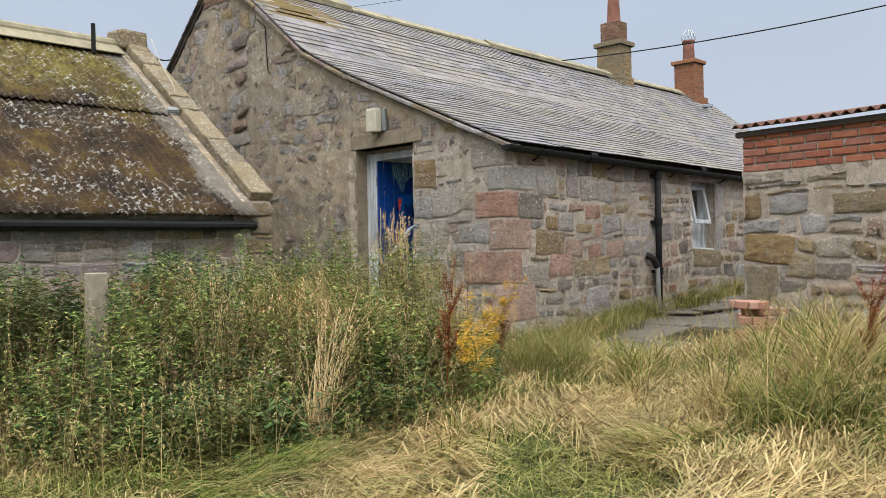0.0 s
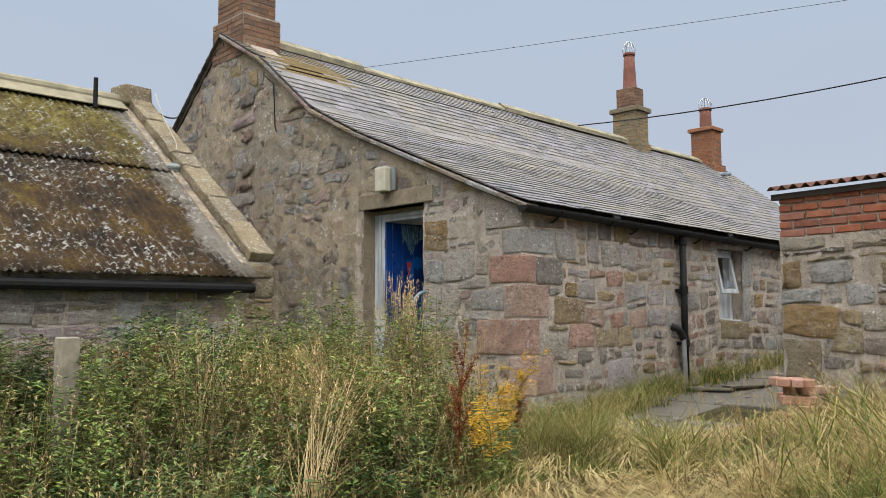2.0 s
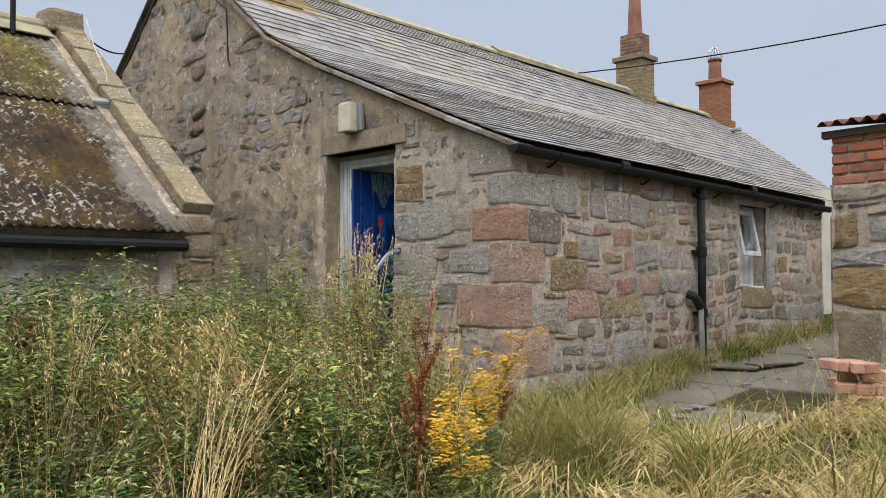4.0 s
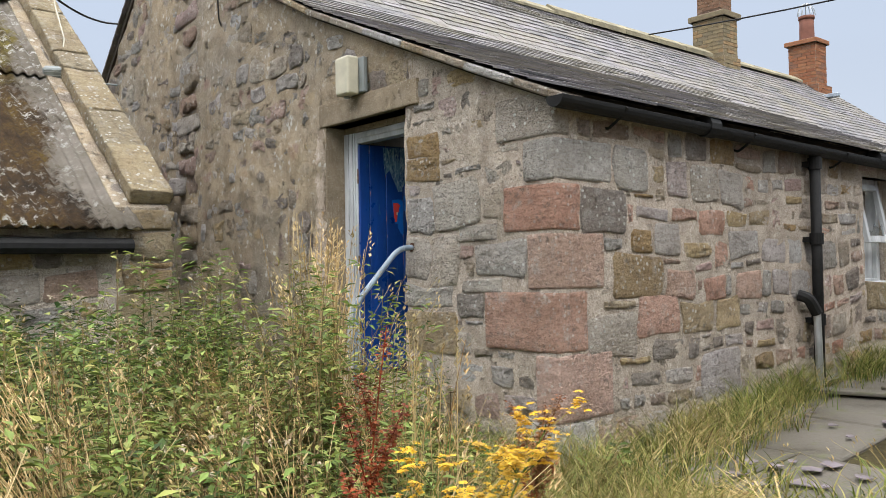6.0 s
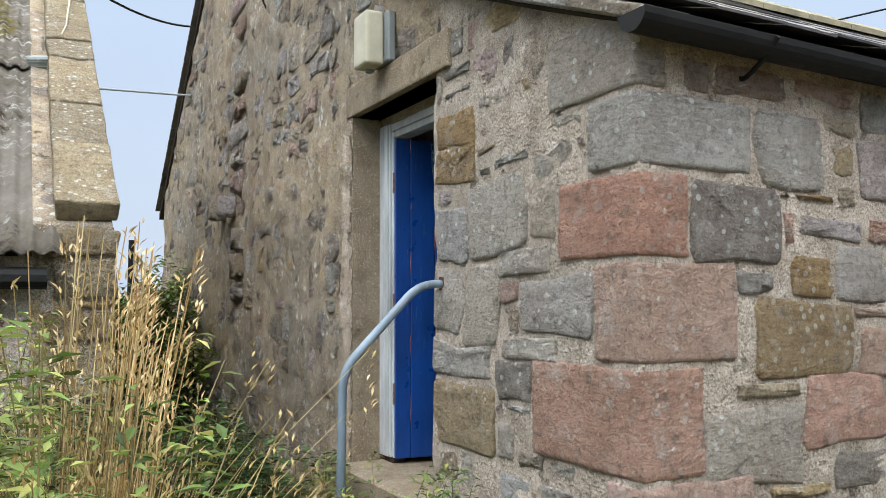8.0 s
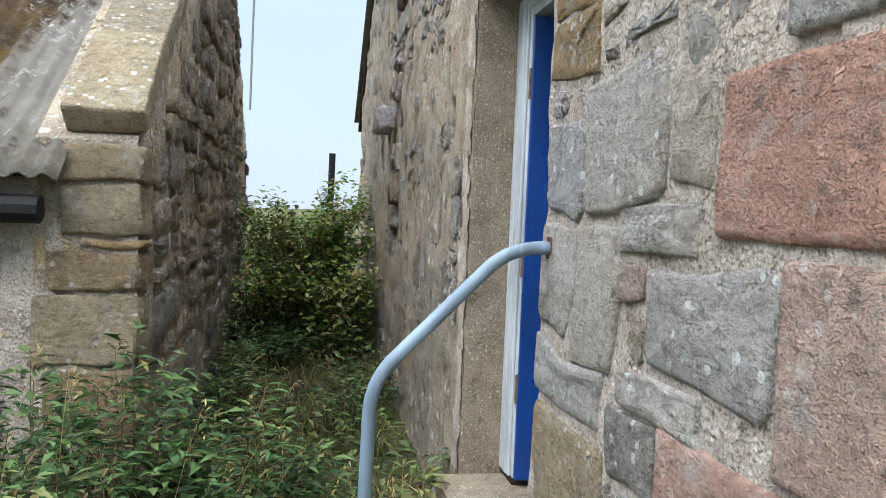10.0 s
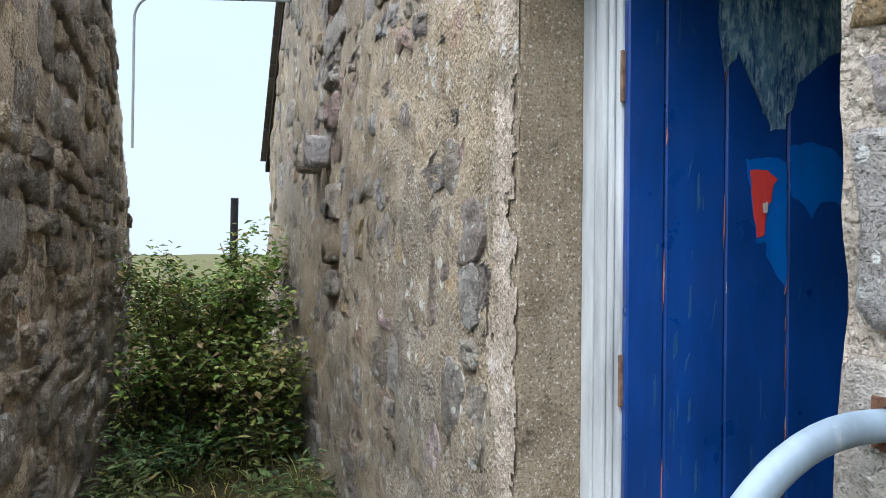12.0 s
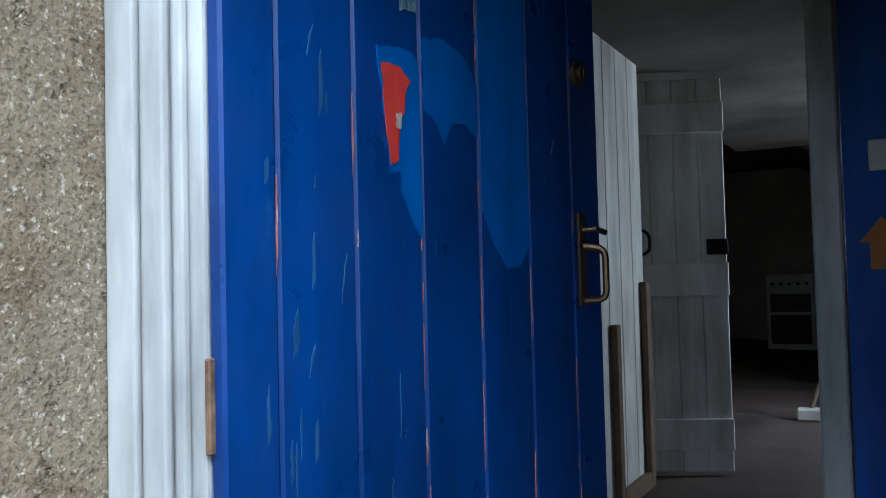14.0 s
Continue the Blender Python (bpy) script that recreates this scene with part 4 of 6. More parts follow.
EX, EZ = SX + 0.17, 1.40
slope = (SRZ - 0.08 - EZ) / (SRX - EX)
mx = EX + (SRX - EX) * 0.56
corrugated("lower_sheet", EX, EZ, mx - 0.05, EZ + (mx - 0.05 - EX) * slope, -9.0, SY - 0.24, M["asbestos"], shed)
corrugated("upper_sheet", mx + 0.07, EZ + (mx + 0.07 - EX) * slope + 0.035, SRX, SRZ - 0.045, -9.0, SY - 0.27, M["asbestos"], shed)
corrugated("back_sheet", -8.5, 1.35, SRX, SRZ - 0.045, -9.0, SY - 0.27, M["asbestos"], shed)
bm = bmesh.new()
tube(bm, [(SRX, -9, SRZ - 0.02), (SRX, SY - 0.33, SRZ - 0.02)], 0.1, 12)
for sx in (-1, 1):
    box(bm, 0, 0.3, -9, SY - 0.33, 0.04, 0.055, Matrix.Translation((SRX, 0, SRZ - 0.02)) @ Matrix.Rotation(radians(38.5), 4, "Y") if sx > 0 else Matrix.Translation((SRX, 0, SRZ - 0.02)) @ Matrix.Rotation(radians(180 - 38.5), 4, "Y") @ Matrix.Scale(-1, 4, (0, 0, 1)))
part("ridge_cap", bm, M["ridge"], shed)
bm = bmesh.new()
tube(bm, [(SX + 0.13, -9, 1.31), (SX + 0.13, SY - 0.30, 1.295)], 0.05, 10)
part("gutter", bm, M["black"], shed)
bm = bmesh.new()
tube(bm, [(SRX + 0.28, SY - 0.75, SRZ - 0.22), (SRX + 0.28, SY - 0.75, SRZ + 0.16)], 0.028, 8)
part("iron_stub", bm, M["black"], shed)

# ---- outbuilding ----
M["rust"] = plain("rusted_corrugated_iron", (0.15, 0.075, 0.055), 0.85, 0.0, 0.5, 6, 0.003)
out_b = thing("outbuilding", "rubble outbuilding topped with red brick courses and a rusty tin roof", "outbuilding")
OX, OY = 1.95, 1.25
OSOUTH = lambda u, v, d: (u, OY - d, v)
otop = lambda x: 2.05 + (x - OX) * 0.02
bm = bmesh.new()
a = [bm.verts.new(p) for p in ((OX + 0.01, OY + 0.01, -0.3), (7, OY + 0.01, -0.3), (7, OY + 0.01, otop(7)), (OX + 0.01, OY + 0.01, otop(OX)))]
b = [bm.verts.new((v.co.x, 5.0, v.co.z)) for v in a]
bm.faces.new(a)
bm.faces.new(b[::-1])
for i in range(4):
    bm.faces.new((a[i], b[i], b[(i + 1) % 4], a[(i + 1) % 4]))
part("wall", bm, M["mortar"], out_b)
obrick = lambda x: 1.69 + (x - OX) * 0.02
sheet("front_mortar", OX, 6.5, -0.3, 2.0, 0.05, OSOUTH, lambda u, v: v < obrick(u) + 0.02, lambda u, v: wobble(u, 6, v, 5, 0.012) + wobble(u, 6, v, 14, 0.008), M["mortar"], out_b)
OST = [(2.03, 2.5, 0.78, 1.04, "ochre"), (2.06, 2.36, 0.38, 0.76, "buff"), (2.03, 2.2, 1.2, 1.48, "ochre"), (2.03, 2.4, 1.56, 1.68, "grey"), (2.30, 2.62, 1.24, 1.42, "grey"),
       (2.85, 3.3, 1.24, 1.42, "buff"), (2.7, 2.98, 0.86, 1.02, "grey"), (3.0, 3.2, 0.88, 1.02, "ochre"), (2.45, 2.68, 0.65, 0.86, "buff"), (2.02, 2.38, 1.06, 1.18, "grey")]
OST = [(a - 0.07, b - 0.07, c + 0.02, d + 0.02, kind) for a, b, c, d, kind in OST]
r5 = random.Random(17)
for a, b, c, d, kind in OST:
    add_stone(out_b, a, b, c, d, 0.018, OSOUTH, M[kind], r5, rough=1.5)
for a, b, c, d in courses(OX + 0.02, 5.2, 0.0, 1.95, r5, 0.10, 0.27, 0.14, 0.42, 0.045, [s[:4] for s in OST]):
    if d < obrick(a):
        add_stone(out_b, a, b, c, d, r5.uniform(0.003, 0.022), OSOUTH, M["rubble"], r5, rough=1.6)
for k in range(5):
    x = OX + 0.005 - (0.11 if k % 2 else 0.0)
    while x < 5.0:
        a, b = max(x, OX + 0.003) + r5.uniform(0, 0.006), x + 0.216 + r5.uniform(-0.006, 0.004)
        if b - a > 0.05:
            z = obrick(a) + k * 0.0745 + 0.004
            bm = bmesh.new()
            box(bm, a, b, OY - r5.uniform(0.006, 0.014), OY + 0.05, z + r5.uniform(0, 0.003), z + 0.060, bevel=0.006)
            part("brick", bm, M["brick"], out_b)
        x += 0.232
EASTO = lambda u, v, d: (OX - d, u, v)
joined_stones("side_stones", courses(OY + 0.05, 5.0, 0.0, 1.65, r5, 0.1, 0.2, 0.2, 0.4, 0.03), lambda s: 0.012, EASTO, M["rubble_joined"], r5, out_b)
corrugated("tin_roof", OY - 0.10, 2.12, 5.2, 2.75, OX - 0.06, 7.2, M["rust"], out_b, 0.10, 0.02, 0.004, "x", 4)
bm = bmesh.new()
box(bm, OX - 0.05, 7.1, OY - 0.04, OY + 0.03, 2.03, 2.08)
part("wall_plate", bm, M["deckwood"], out_b)
# roof follows the wall's rise
for o in out_b.children:
    if o.name.startswith(("tin_roof", "wall_plate")):
        o.data.transform(Matrix(((1, 0, 0, 0), (0, 1, 0, 0), (0.02, 0, 1, -0.02 * OX), (0, 0, 0, 1))))
rk = random.Random(6)
pile = [(2.28 + rk.uniform(-0.17, 0.17), 0.78 + rk.uniform(-0.14, 0.14), 0.069 * (k // 4), rk.uniform(0, 180)) for k in range(20)]
bm = bmesh.new()
box(bm, -0.108, 0.108, -0.052, 0.052, 0, 0.068, bevel=0.008)
M["brick_pale"] = brick_material("salvaged_brick", [(0.46, 0.27, 0.21), (0.40, 0.20, 0.14), (0.50, 0.33, 0.27)])
first = part("brick", bm, M["brick_pale"])
tagged(first, "pale salvaged brick in a loose pile by the outbuilding", "brick", "bricks in the pile")
first.matrix_basis = pose(pile[0][0], pile[0][1], base_z(0.78) + 0.17, 0, 0, pile[0][3])
for x, y, z, a in pile[1:]:
    copy_thing(first, pose(x, y, base_z(0.78) + 0.17 + z, 0, 0, a))

# ---- yard wall past the cottage ----
yard_wall = thing("wall_yard", "dark rubble yard wall", "wall", kind="structure")
YS = lambda u, v, d: (u, 6.75 - d, v)
bm = bmesh.new()
box(bm, 0.02, 7.0, 6.76, 7.2, -0.3, 1.86)
part("core", bm, M["harl"], yard_wall)
joined_stones("stones", courses(0.05, 4.5, -0.2, 1.88, r5, 0.12, 0.24, 0.2, 0.5, 0.03), lambda s: 0.014, YS, M["dark_rubble"], r5, yard_wall)

# a mossy sheet fallen against the weeds
fallen = thing("fallen_sheet", "mossy cement sheet fallen among the weeds", "roof sheet")
corrugated("sheet", -1.9, 0.15, -2.05, 1.0, -5.9, -4.75, M["asbestos"], fallen, rows=6)

# ---- door and its frame ----
def paint_material(name, col, rough, worn=0.3, under=(0.3, 0.3, 0.3), depth=0.0008):
    n = Nodes(name, rough, 0, 0.5)
    big = n.noise(2.2, 5, 0.6, n.place((3, 3, 0.7)))
    dark = tuple(c * 0.55 for c in col)
    light = tuple(min(1, c * 1.35) for c in col)
    c = n.mix(n.level(big, 0.3, 0.7), dark, light)
    scuff = n.noise(26, 6, 0.8, n.place((1.6, 1.6, 0.35)))
    c = n.mix(n.level(scuff, 0.57, 0.68, 0, worn), c, under)
    n.colour(c)
    n.roughness(n.level(n.noise(9, 4), 0.3, 0.7, rough - 0.1, rough + 0.15))
    n.bump((n.noise(5, 4, 0.6, n.place((9, 9, 0.6))), depth), (scuff, depth * 0.6))
    return n.m


M["navy"] = paint_material("navy_gloss_paint", (0.005, 0.046, 0.23), 0.34, 0.35, (0.03, 0.13, 0.36))
M["azure"] = paint_material("older_bright_blue_paint", (0.004, 0.12, 0.48), 0.45, 0.1, (0.02, 0.05, 0.2))
M["redpaint"] = paint_material("old_red_paint", (0.70, 0.055, 0.045), 0.5, 0.1, (0.6, 0.3, 0.25))
M["chip"] = plain("pale_paint_chip", (0.62, 0.55, 0.50), 0.7)
n_ = Nodes("pale_scraped_paint", 0.55, 0, 0.4)
streak = n_.noise(7, 6, 0.75, n_.place((6, 6, 0.8)))
c_ = n_.mix(n_.level(streak, 0.42, 0.54), (0.010, 0.06, 0.20), (0.12, 0.26, 0.37))
c_ = n_.mix(n_.level(n_.noise(11, 5, 0.8, n_.place((4, 4, 1.2))), 0.48, 0.60, 0, 0.9), c_, (0.40, 0.55, 0.62))
n_.colour(c_)
n_.bump((streak, 0.0008))
M["palepaint"] = n_.m
M["flake"] = paint_material("flaked_pink_primer", (0.50, 0.19, 0.18), 0.7, 0.9, (0.70, 0.68, 0.66))
M["scuff"] = paint_material("rubbed_blue_paint", (0.02, 0.09, 0.24), 0.5, 0.6, (0.12, 0.24, 0.38))
M["white"] = paint_material("white_gloss_paint", (0.50, 0.52, 0.53), 0.4, 0.35, (0.45, 0.43, 0.38))
M["cream"] = paint_material("cream_wall_paint", (0.85, 0.80, 0.70), 0.5, 0.15, (0.4, 0.36, 0.3))
M["bluewall"] = paint_material("dark_blue_wall_paint", (0.010, 0.085, 0.42), 0.6, 0.1, (0.05, 0.1, 0.3))
M["brass"] = plain("old_brass", (0.19, 0.13, 0.075), 0.42, 0.85)
M["bare"] = plain("bare_weathered_wood", (0.20, 0.14, 0.09), 0.85)
M["railpaint"] = paint_material("pale_blue_grey_paint", (0.20, 0.26, 0.32), 0.5, 0.35, (0.36, 0.38, 0.38))
M["rustbracket"] = plain("rusty_bracket", (0.13, 0.065, 0.038), 0.85, 0.2, 0.5, 40)

M["hinge"] = plain("rusty_hinge", (0.24, 0.15, 0.10), 0.75, 0.3, 0.5, 40)
door_frame = thing("door_frame", "white-painted moulded wooden door frame", "door frame", kind="structure")
FY = 0.155
for a, b, w in ((-2.333, -2.168, 0.165), (-1.375, -1.352, 0.02)):
    bm = bmesh.new()
    box(bm, a, b, FY + 0.010, FY + 0.10, 0.33, 2.175, bevel=0.005, seg=2)
    if w > 0.1:
        box(bm, a + 0.001, a + 0.055, FY - 0.002, FY + 0.0095, 0.33, 2.175, bevel=0.004, seg=2)
        box(bm, a + 0.068, a + 0.112, FY - 0.004, FY + 0.0095, 0.33, 2.175, bevel=0.006, seg=2)
        box(bm, a + 0.122, a + 0.142, FY - 0.001, FY + 0.0095, 0.33, 2.175, bevel=0.006, seg=2)
    part("jamb", bm, M["white"], door_frame)
bm = bmesh.new()
box(bm, -2.166, -1.377, FY + 0.010, FY + 0.10, 2.09, 2.175, bevel=0.006, seg=2)
box(bm, -2.166, -1.377, FY - 0.003, FY + 0.0095, 2.125, 2.16, bevel=0.005, seg=2)
part("head", bm, M["white"], door_frame)
bm = bmesh.new()
box(bm, -2.333, -1.352, FY + 0.012, 0.40, 2.177, 2.224)
part("head_packing", bm, M["cement"], door_frame)
# rotten wood of the jamb foot; the hinge gap takes it as painted shade
M["rot_and_gap_shade"] = plain("rotten_wood_and_gap_shade", (0.045, 0.03, 0.024), 0.9, 0, 0.5, 30)
bm = bmesh.new()
for k in range(9):
    box(bm, -2.325 + k * 0.017, -2.312 + k * 0.017, FY + 0.01, FY + 0.09, 0.300, 0.318 + 0.012 * ((k * 7) % 3), bevel=0.003)
part("rotten_foot", bm, M["rot_and_gap_shade"], door_frame, "rotten dark foot of the door jamb")
# added dark strip that stands in for the shade in the hinge gap
bm = bmesh.new()
box(bm, -2.167, -2.158, FY + 0.02, FY + 0.1, 0.33, 2.085)
part("hinge_gap_shade", bm, M["rot_and_gap_shade"], door_frame)
for z in (0.62, 1.108, 1.78):
    bm = bmesh.new()
    box(bm, -2.1665, -2.1570, FY + 0.004, FY + 0.018, z, z + 0.115, bevel=0.002)
    part("hinge", bm, M["hinge"], door_frame, "rusty painted butt hinge")

HINGE, DIR = Vector((-2.134, 0.200, 0)), Vector((0.1529, 0.98824, 0))
door_m = Matrix(((DIR.x, -DIR.y, 0, HINGE.x), (DIR.y, DIR.x, 0, HINGE.y), (0, 0, 1, 0), (0, 0, 0, 1)))
front_door = thing("front_door", "open navy-blue plank door with flaking layers of old paint", "door", door_m)
# in the door's own frame: x from the hinge, y into the leaf, z up; its face looks to -y
LINES = [-0.036, 0.051, 0.193, 0.342, 0.496, 0.654, 0.817, 0.936]
for a, b in zip(LINES, LINES[1:]):
    bm = bmesh.new()
    box(bm, a + 0.0007, b - 0.0007, 0.0, 0.028, 0.33, 2.083, bevel=0.0045)
    part("board", bm, M["navy"], front_door)
for z in (0.40, 1.1, 1.82):
    bm = bmesh.new()
    box(bm, 0.03, 0.88, 0.029, 0.05, z, z + 0.15, bevel=0.004)
    part("ledge", bm, M["navy"], front_door)


def patch(name, pts, mat, y, r, jag=0.006, label=""):
    """A thin film of paint with a torn outline."""
    bm = bmesh.new()
    out = []
    for (a, b), (c, d) in zip(pts, pts[1:] + pts[:1]):
        for k in range(5):
            t = k / 5
            j = jag if k else jag * 0.4
            out.append((a + (c - a) * t + r.uniform(-j, j), b + (d - b) * t + r.uniform(-j, j)))
    f = [bm.verts.new((u, y, v)) for u, v in out]
    g = [bm.verts.new((u, y + 0.0015, v)) for u, v in out]
    bm.faces.new(f)
    for i in range(len(f)):
        bm.faces.new((f[i], g[i], g[(i + 1) % len(f)], f[(i + 1) % len(f)]))
    bmesh.ops.triangulate(bm, faces=[q for q in bm.faces if len(q.verts) > 4])
    return part(name, bm, mat, front_door, label)


rp = random.Random(2)
BLUE = "older bright blue paint showing through"
patch("paint_patch", [(0.240, 1.658), (0.300, 1.666), (0.338, 1.655), (0.339, 1.50), (0.338, 1.372), (0.318, 1.395), (0.292, 1.440), (0.288, 1.475), (0.266, 1.470), (0.258, 1.55)], M["azure"], -0.0022, rp, 0.003, BLUE)
patch("paint_patch", [(0.250, 1.634), (0.290, 1.636), (0.316, 1.616), (0.298, 1.590), (0.300, 1.565), (0.283, 1.555), (0.284, 1.49), (0.268, 1.484), (0.256, 1.56)], M["redpaint"], -0.0040, rp, 0.002, "torn patch of old red paint")
patch("paint_chip", [(0.280, 1.562), (0.290, 1.564), (0.290, 1.540), (0.281, 1.540)], M["chip"], -0.0056, rp, 0.002, "pale chip in the red paint")
patch("paint_patch", [(0.346, 1.69), (0.400, 1.702), (0.46, 1.68), (0.492, 1.64), (0.492, 1.550), (0.45, 1.570), (0.42, 1.565), (0.40, 1.528), (0.375, 1.565), (0.350, 1.578)], M["azure"], -0.0022, rp, 0.003, BLUE)
patch("paint_patch", [(0.500, 2.06), (0.650, 2.06), (0.651, 1.70), (0.650, 1.372), (0.615, 1.330), (0.575, 1.326), (0.53, 1.375), (0.502, 1.43)], M["azure"], -0.0022, rp, 0.002, BLUE)
patch("paint_patch", [(0.17, 2.07), (0.495, 2.07), (0.492, 1.90), (0.46, 1.93), (0.42, 1.88), (0.36, 1.83), (0.335, 1.74), (0.30, 1.725), (0.275, 1.80), (0.24, 1.85), (0.22, 1.90), (0.19, 1.85)], M["palepaint"], -0.0014, rp, 0.01, "pale scraped paint")
for k, u in enumerate(LINES[1:-1]):
    z = 0.36
    while z < 2.05:
        l = rp.uniform(0.02, 0.16)
        if rp.random() < 0.5:
            w = rp.uniform(0.0008, 0.0028)
            o = rp.uniform(-0.004, 0.004)
            patch("paint_flake", [(u + o - w, z), (u + o + w * 0.7, z + l * 0.3), (u + o + w * 0.5, z + l), (u + o - w * 0.4, z + l * 0.8)], M["flake"], 0.0006 if abs(o) < 0.003 else -0.0012, rp, 0.0008)
        z += l + rp.uniform(0.01, 0.09)
for u, z, l in ((0.105, 1.615, 0.045), (0.10, 1.185, 0.045), (0.162, 1.28, 0.07), (0.74, 1.55, 0.03)):
    patch("scratch", [(u, z), (u + 0.004, z + l * 0.3), (u + 0.012, z + l), (u + 0.005, z + l * 0.7)], M["scuff"], -0.0014, rp, 0.001)
for k in range(46):
    u, z = rp.uniform(0.03, 0.82), rp.uniform(0.3, 1.95)
    if rp.random() < 0.4:
        u = rp.uniform(0.03, 0.13)
    if min(abs(u - v) for v in LINES) < 0.012:
        continue
    l, w = rp.uniform(0.015, 0.10), rp.uniform(0.001, 0.004)
    patch("scuff", [(u - w, z), (u + w, z + l * 0.2), (u + w * 0.6, z + l), (u - w * 0.7, z + l * 0.8)], M["scuff"], -0.0008, rp, 0.0012)
bm = bmesh.new()
tube(bm, [(0.85, 0, 1.728), (0.85, -0.010, 1.728)], 0.027, 20)
tube(bm, [(0.85, -0.009, 1.728), (0.85, -0.018, 1.728)], 0.015, 16)
box(bm, 0.8485, 0.8515, -0.0195, -0.0175, 1.719, 1.737)
part("cylinder_lock", bm, M["brass"], front_door, "round brass cylinder lock")
bm = bmesh.new()
box(bm, 0.832, 0.866, -0.006, 0.0, 1.250, 1.440, bevel=0.003)
plate_ob = part("handle_plate", bm, M["brass"], front_door, "worn brass back plate")
bm = bmesh.new()
tube(bm, bend([(0.853, -0.004, 1.262), (0.868, -0.045, 1.262), (0.868, -0.045, 1.366), (0.853, -0.004, 1.372)], 0.02, 4), 0.0075, 8)
tube(bm, [(0.85, -0.004, 1.405), (0.862, -0.026, 1.408), (0.90, -0.03, 1.400)], 0.006, 8)
part("handle", bm, M["brass"], plate_ob, "worn brass pull handle and thumb latch")

# ---- handrail ----
rail = thing("handrail", "bent tubular handrail in pale blue-grey paint", "handrail")
bm = bmesh.new()
tube(bm, bend([(-1.275, 0.0, 1.262), (-1.275, -0.12, 1.260), (-1.275, -0.475, 0.900), (-1.275, -0.495, -0.3)], 0.085, 7), 0.0185, 14)
rail_tube = part("tube", bm, M["railpaint"], rail, smooth=True)
bm = bmesh.new()
box(bm, -1.299, -1.251, -0.012, 0.0, 1.230, 1.294, bevel=0.004)
tube(bm, [(-1.275, -0.017, 1.287), (-1.275, -0.008, 1.287)], 0.006, 8)
tube(bm, [(-1.275, -0.017, 1.238), (-1.275, -0.008, 1.238)], 0.006, 8)
part("wall_bracket", bm, M["rustbracket"], rail_tube, "rusty wall bracket")

# ---- lamp box over the door ----
M["plastic"] = plain("aged_cream_plastic", (0.52, 0.49, 0.38), 0.5, 0, 0.15)
M["plastic_grey"] = plain("grey_plastic", (0.22, 0.24, 0.24), 0.5, 0, 0.15)
alarm = thing("bulkhead_lamp", "aged cream plastic bulkhead lamp over the door", "lamp")
bm = bmesh.new()
box(bm, -1.975, -1.77, -0.045, -0.002, 2.40, 2.66, bevel=0.008)
part("back_box", bm, M["plastic_grey"], alarm)
bm = bmesh.new()
box(bm, -1.985, -1.815, -0.15, -0.046, 2.385, 2.665, bevel=0.022, seg=3)
part("cover", bm, M["plastic"], alarm)
bm = bmesh.new()
tube(bm, [(-1.93, -0.08, 2.37), (-1.93, -0.08, 2.386)], 0.022, 10)
part("sensor", bm, M["plastic_grey"], alarm)

# ---- window ----
M["glass"] = bpy.data.materials.new("window_glass")
M["glass"].use_nodes = True
g = M["glass"].node_tree.nodes["Principled BSDF"]
g.inputs["Roughness"].default_value = 0.03
g.inputs["Transmission Weight"].default_value = 1.0
g.inputs["Base Color"].default_value = (0.85, 0.9, 0.9, 1)
window_1 = thing("window_1", "white wooden window, upper sash tilted open and broken", "window", kind="structure")
wy0, wy1, wz0, wz1 = 4.04, 4.66, 0.90, 1.86
for nm, a in (("frame_side", (wy0, wy0 + 0.07, wz0, wz1)), ("frame_side", (wy1 - 0.07, wy1, wz0, wz1)), ("frame_head", (wy0 + 0.071, wy1 - 0.071, wz1 - 0.06, wz1)), ("sill", (wy0 + 0.071, wy1 - 0.071, wz0, wz0 + 0.05))):
    bm = bmesh.new()
    box(bm, -0.22, -0.13, a[0], a[1], a[2], a[3], bevel=0.005)
    part(nm, bm, M["white"], window_1)
bm = bmesh.new()
box(bm, -0.13, -0.01, wy0, wy1, wz0 - 0.0, wz0 + 0.025, bevel=0.006)
part("outer_sill", bm, M["white"], window_1)
sash_m = Matrix.Translation((-0.14, 0, wz1 - 0.06)) @ Matrix.Rotation(radians(-11), 4, "Y")
sash = thing("sash", "", "")
sash.matrix_basis = sash_m
sash.parent = window_1
for k in list(sash.keys()):
    del sash[k]
bm = bmesh.new()
h = 0.54
box(bm, 0, 0.04, wy0 + 0.075, wy0 + 0.13, -h, 0, bevel=0.004)
box(bm, 0, 0.04, wy1 - 0.13, wy1 - 0.075, -h, 0, bevel=0.004)
box(bm, 0, 0.04, wy0 + 0.131, wy1 - 0.131, -h, -h + 0.06, bevel=0.004)
box(bm, 0, 0.04, wy0 + 0.131, wy1 - 0.131, -0.05, 0, bevel=0.004)
part("sash_frame", bm, M["white"], sash)
bm = bmesh.new()
f = [bm.verts.new((0.019, u, v)) for u, v in ((wy0 + 0.131, -h + 0.061), (wy1 - 0.131, -h + 0.061), (wy1 - 0.131, -0.36), (wy1 - 0.22, -0.41), (wy1 - 0.30, -0.36), (wy1 - 0.38, -0.44), (wy0 + 0.131, -0.42))]
r_ = bmesh.ops.extrude_face_region(bm, geom=[bm.faces.new(f)])
bmesh.ops.translate(bm, vec=(0.003, 0, 0), verts=[v for v in r_["geom"] if isinstance(v, bmesh.types.BMVert)])
part("pane", bm, M["glass"], sash, "broken remains of a pane").visible_shadow = False
bm = bmesh.new()
box(bm, -0.19, -0.17, wy0 + 0.072, wy1 - 0.072, wz0 + 0.051, 1.32, bevel=0.003)
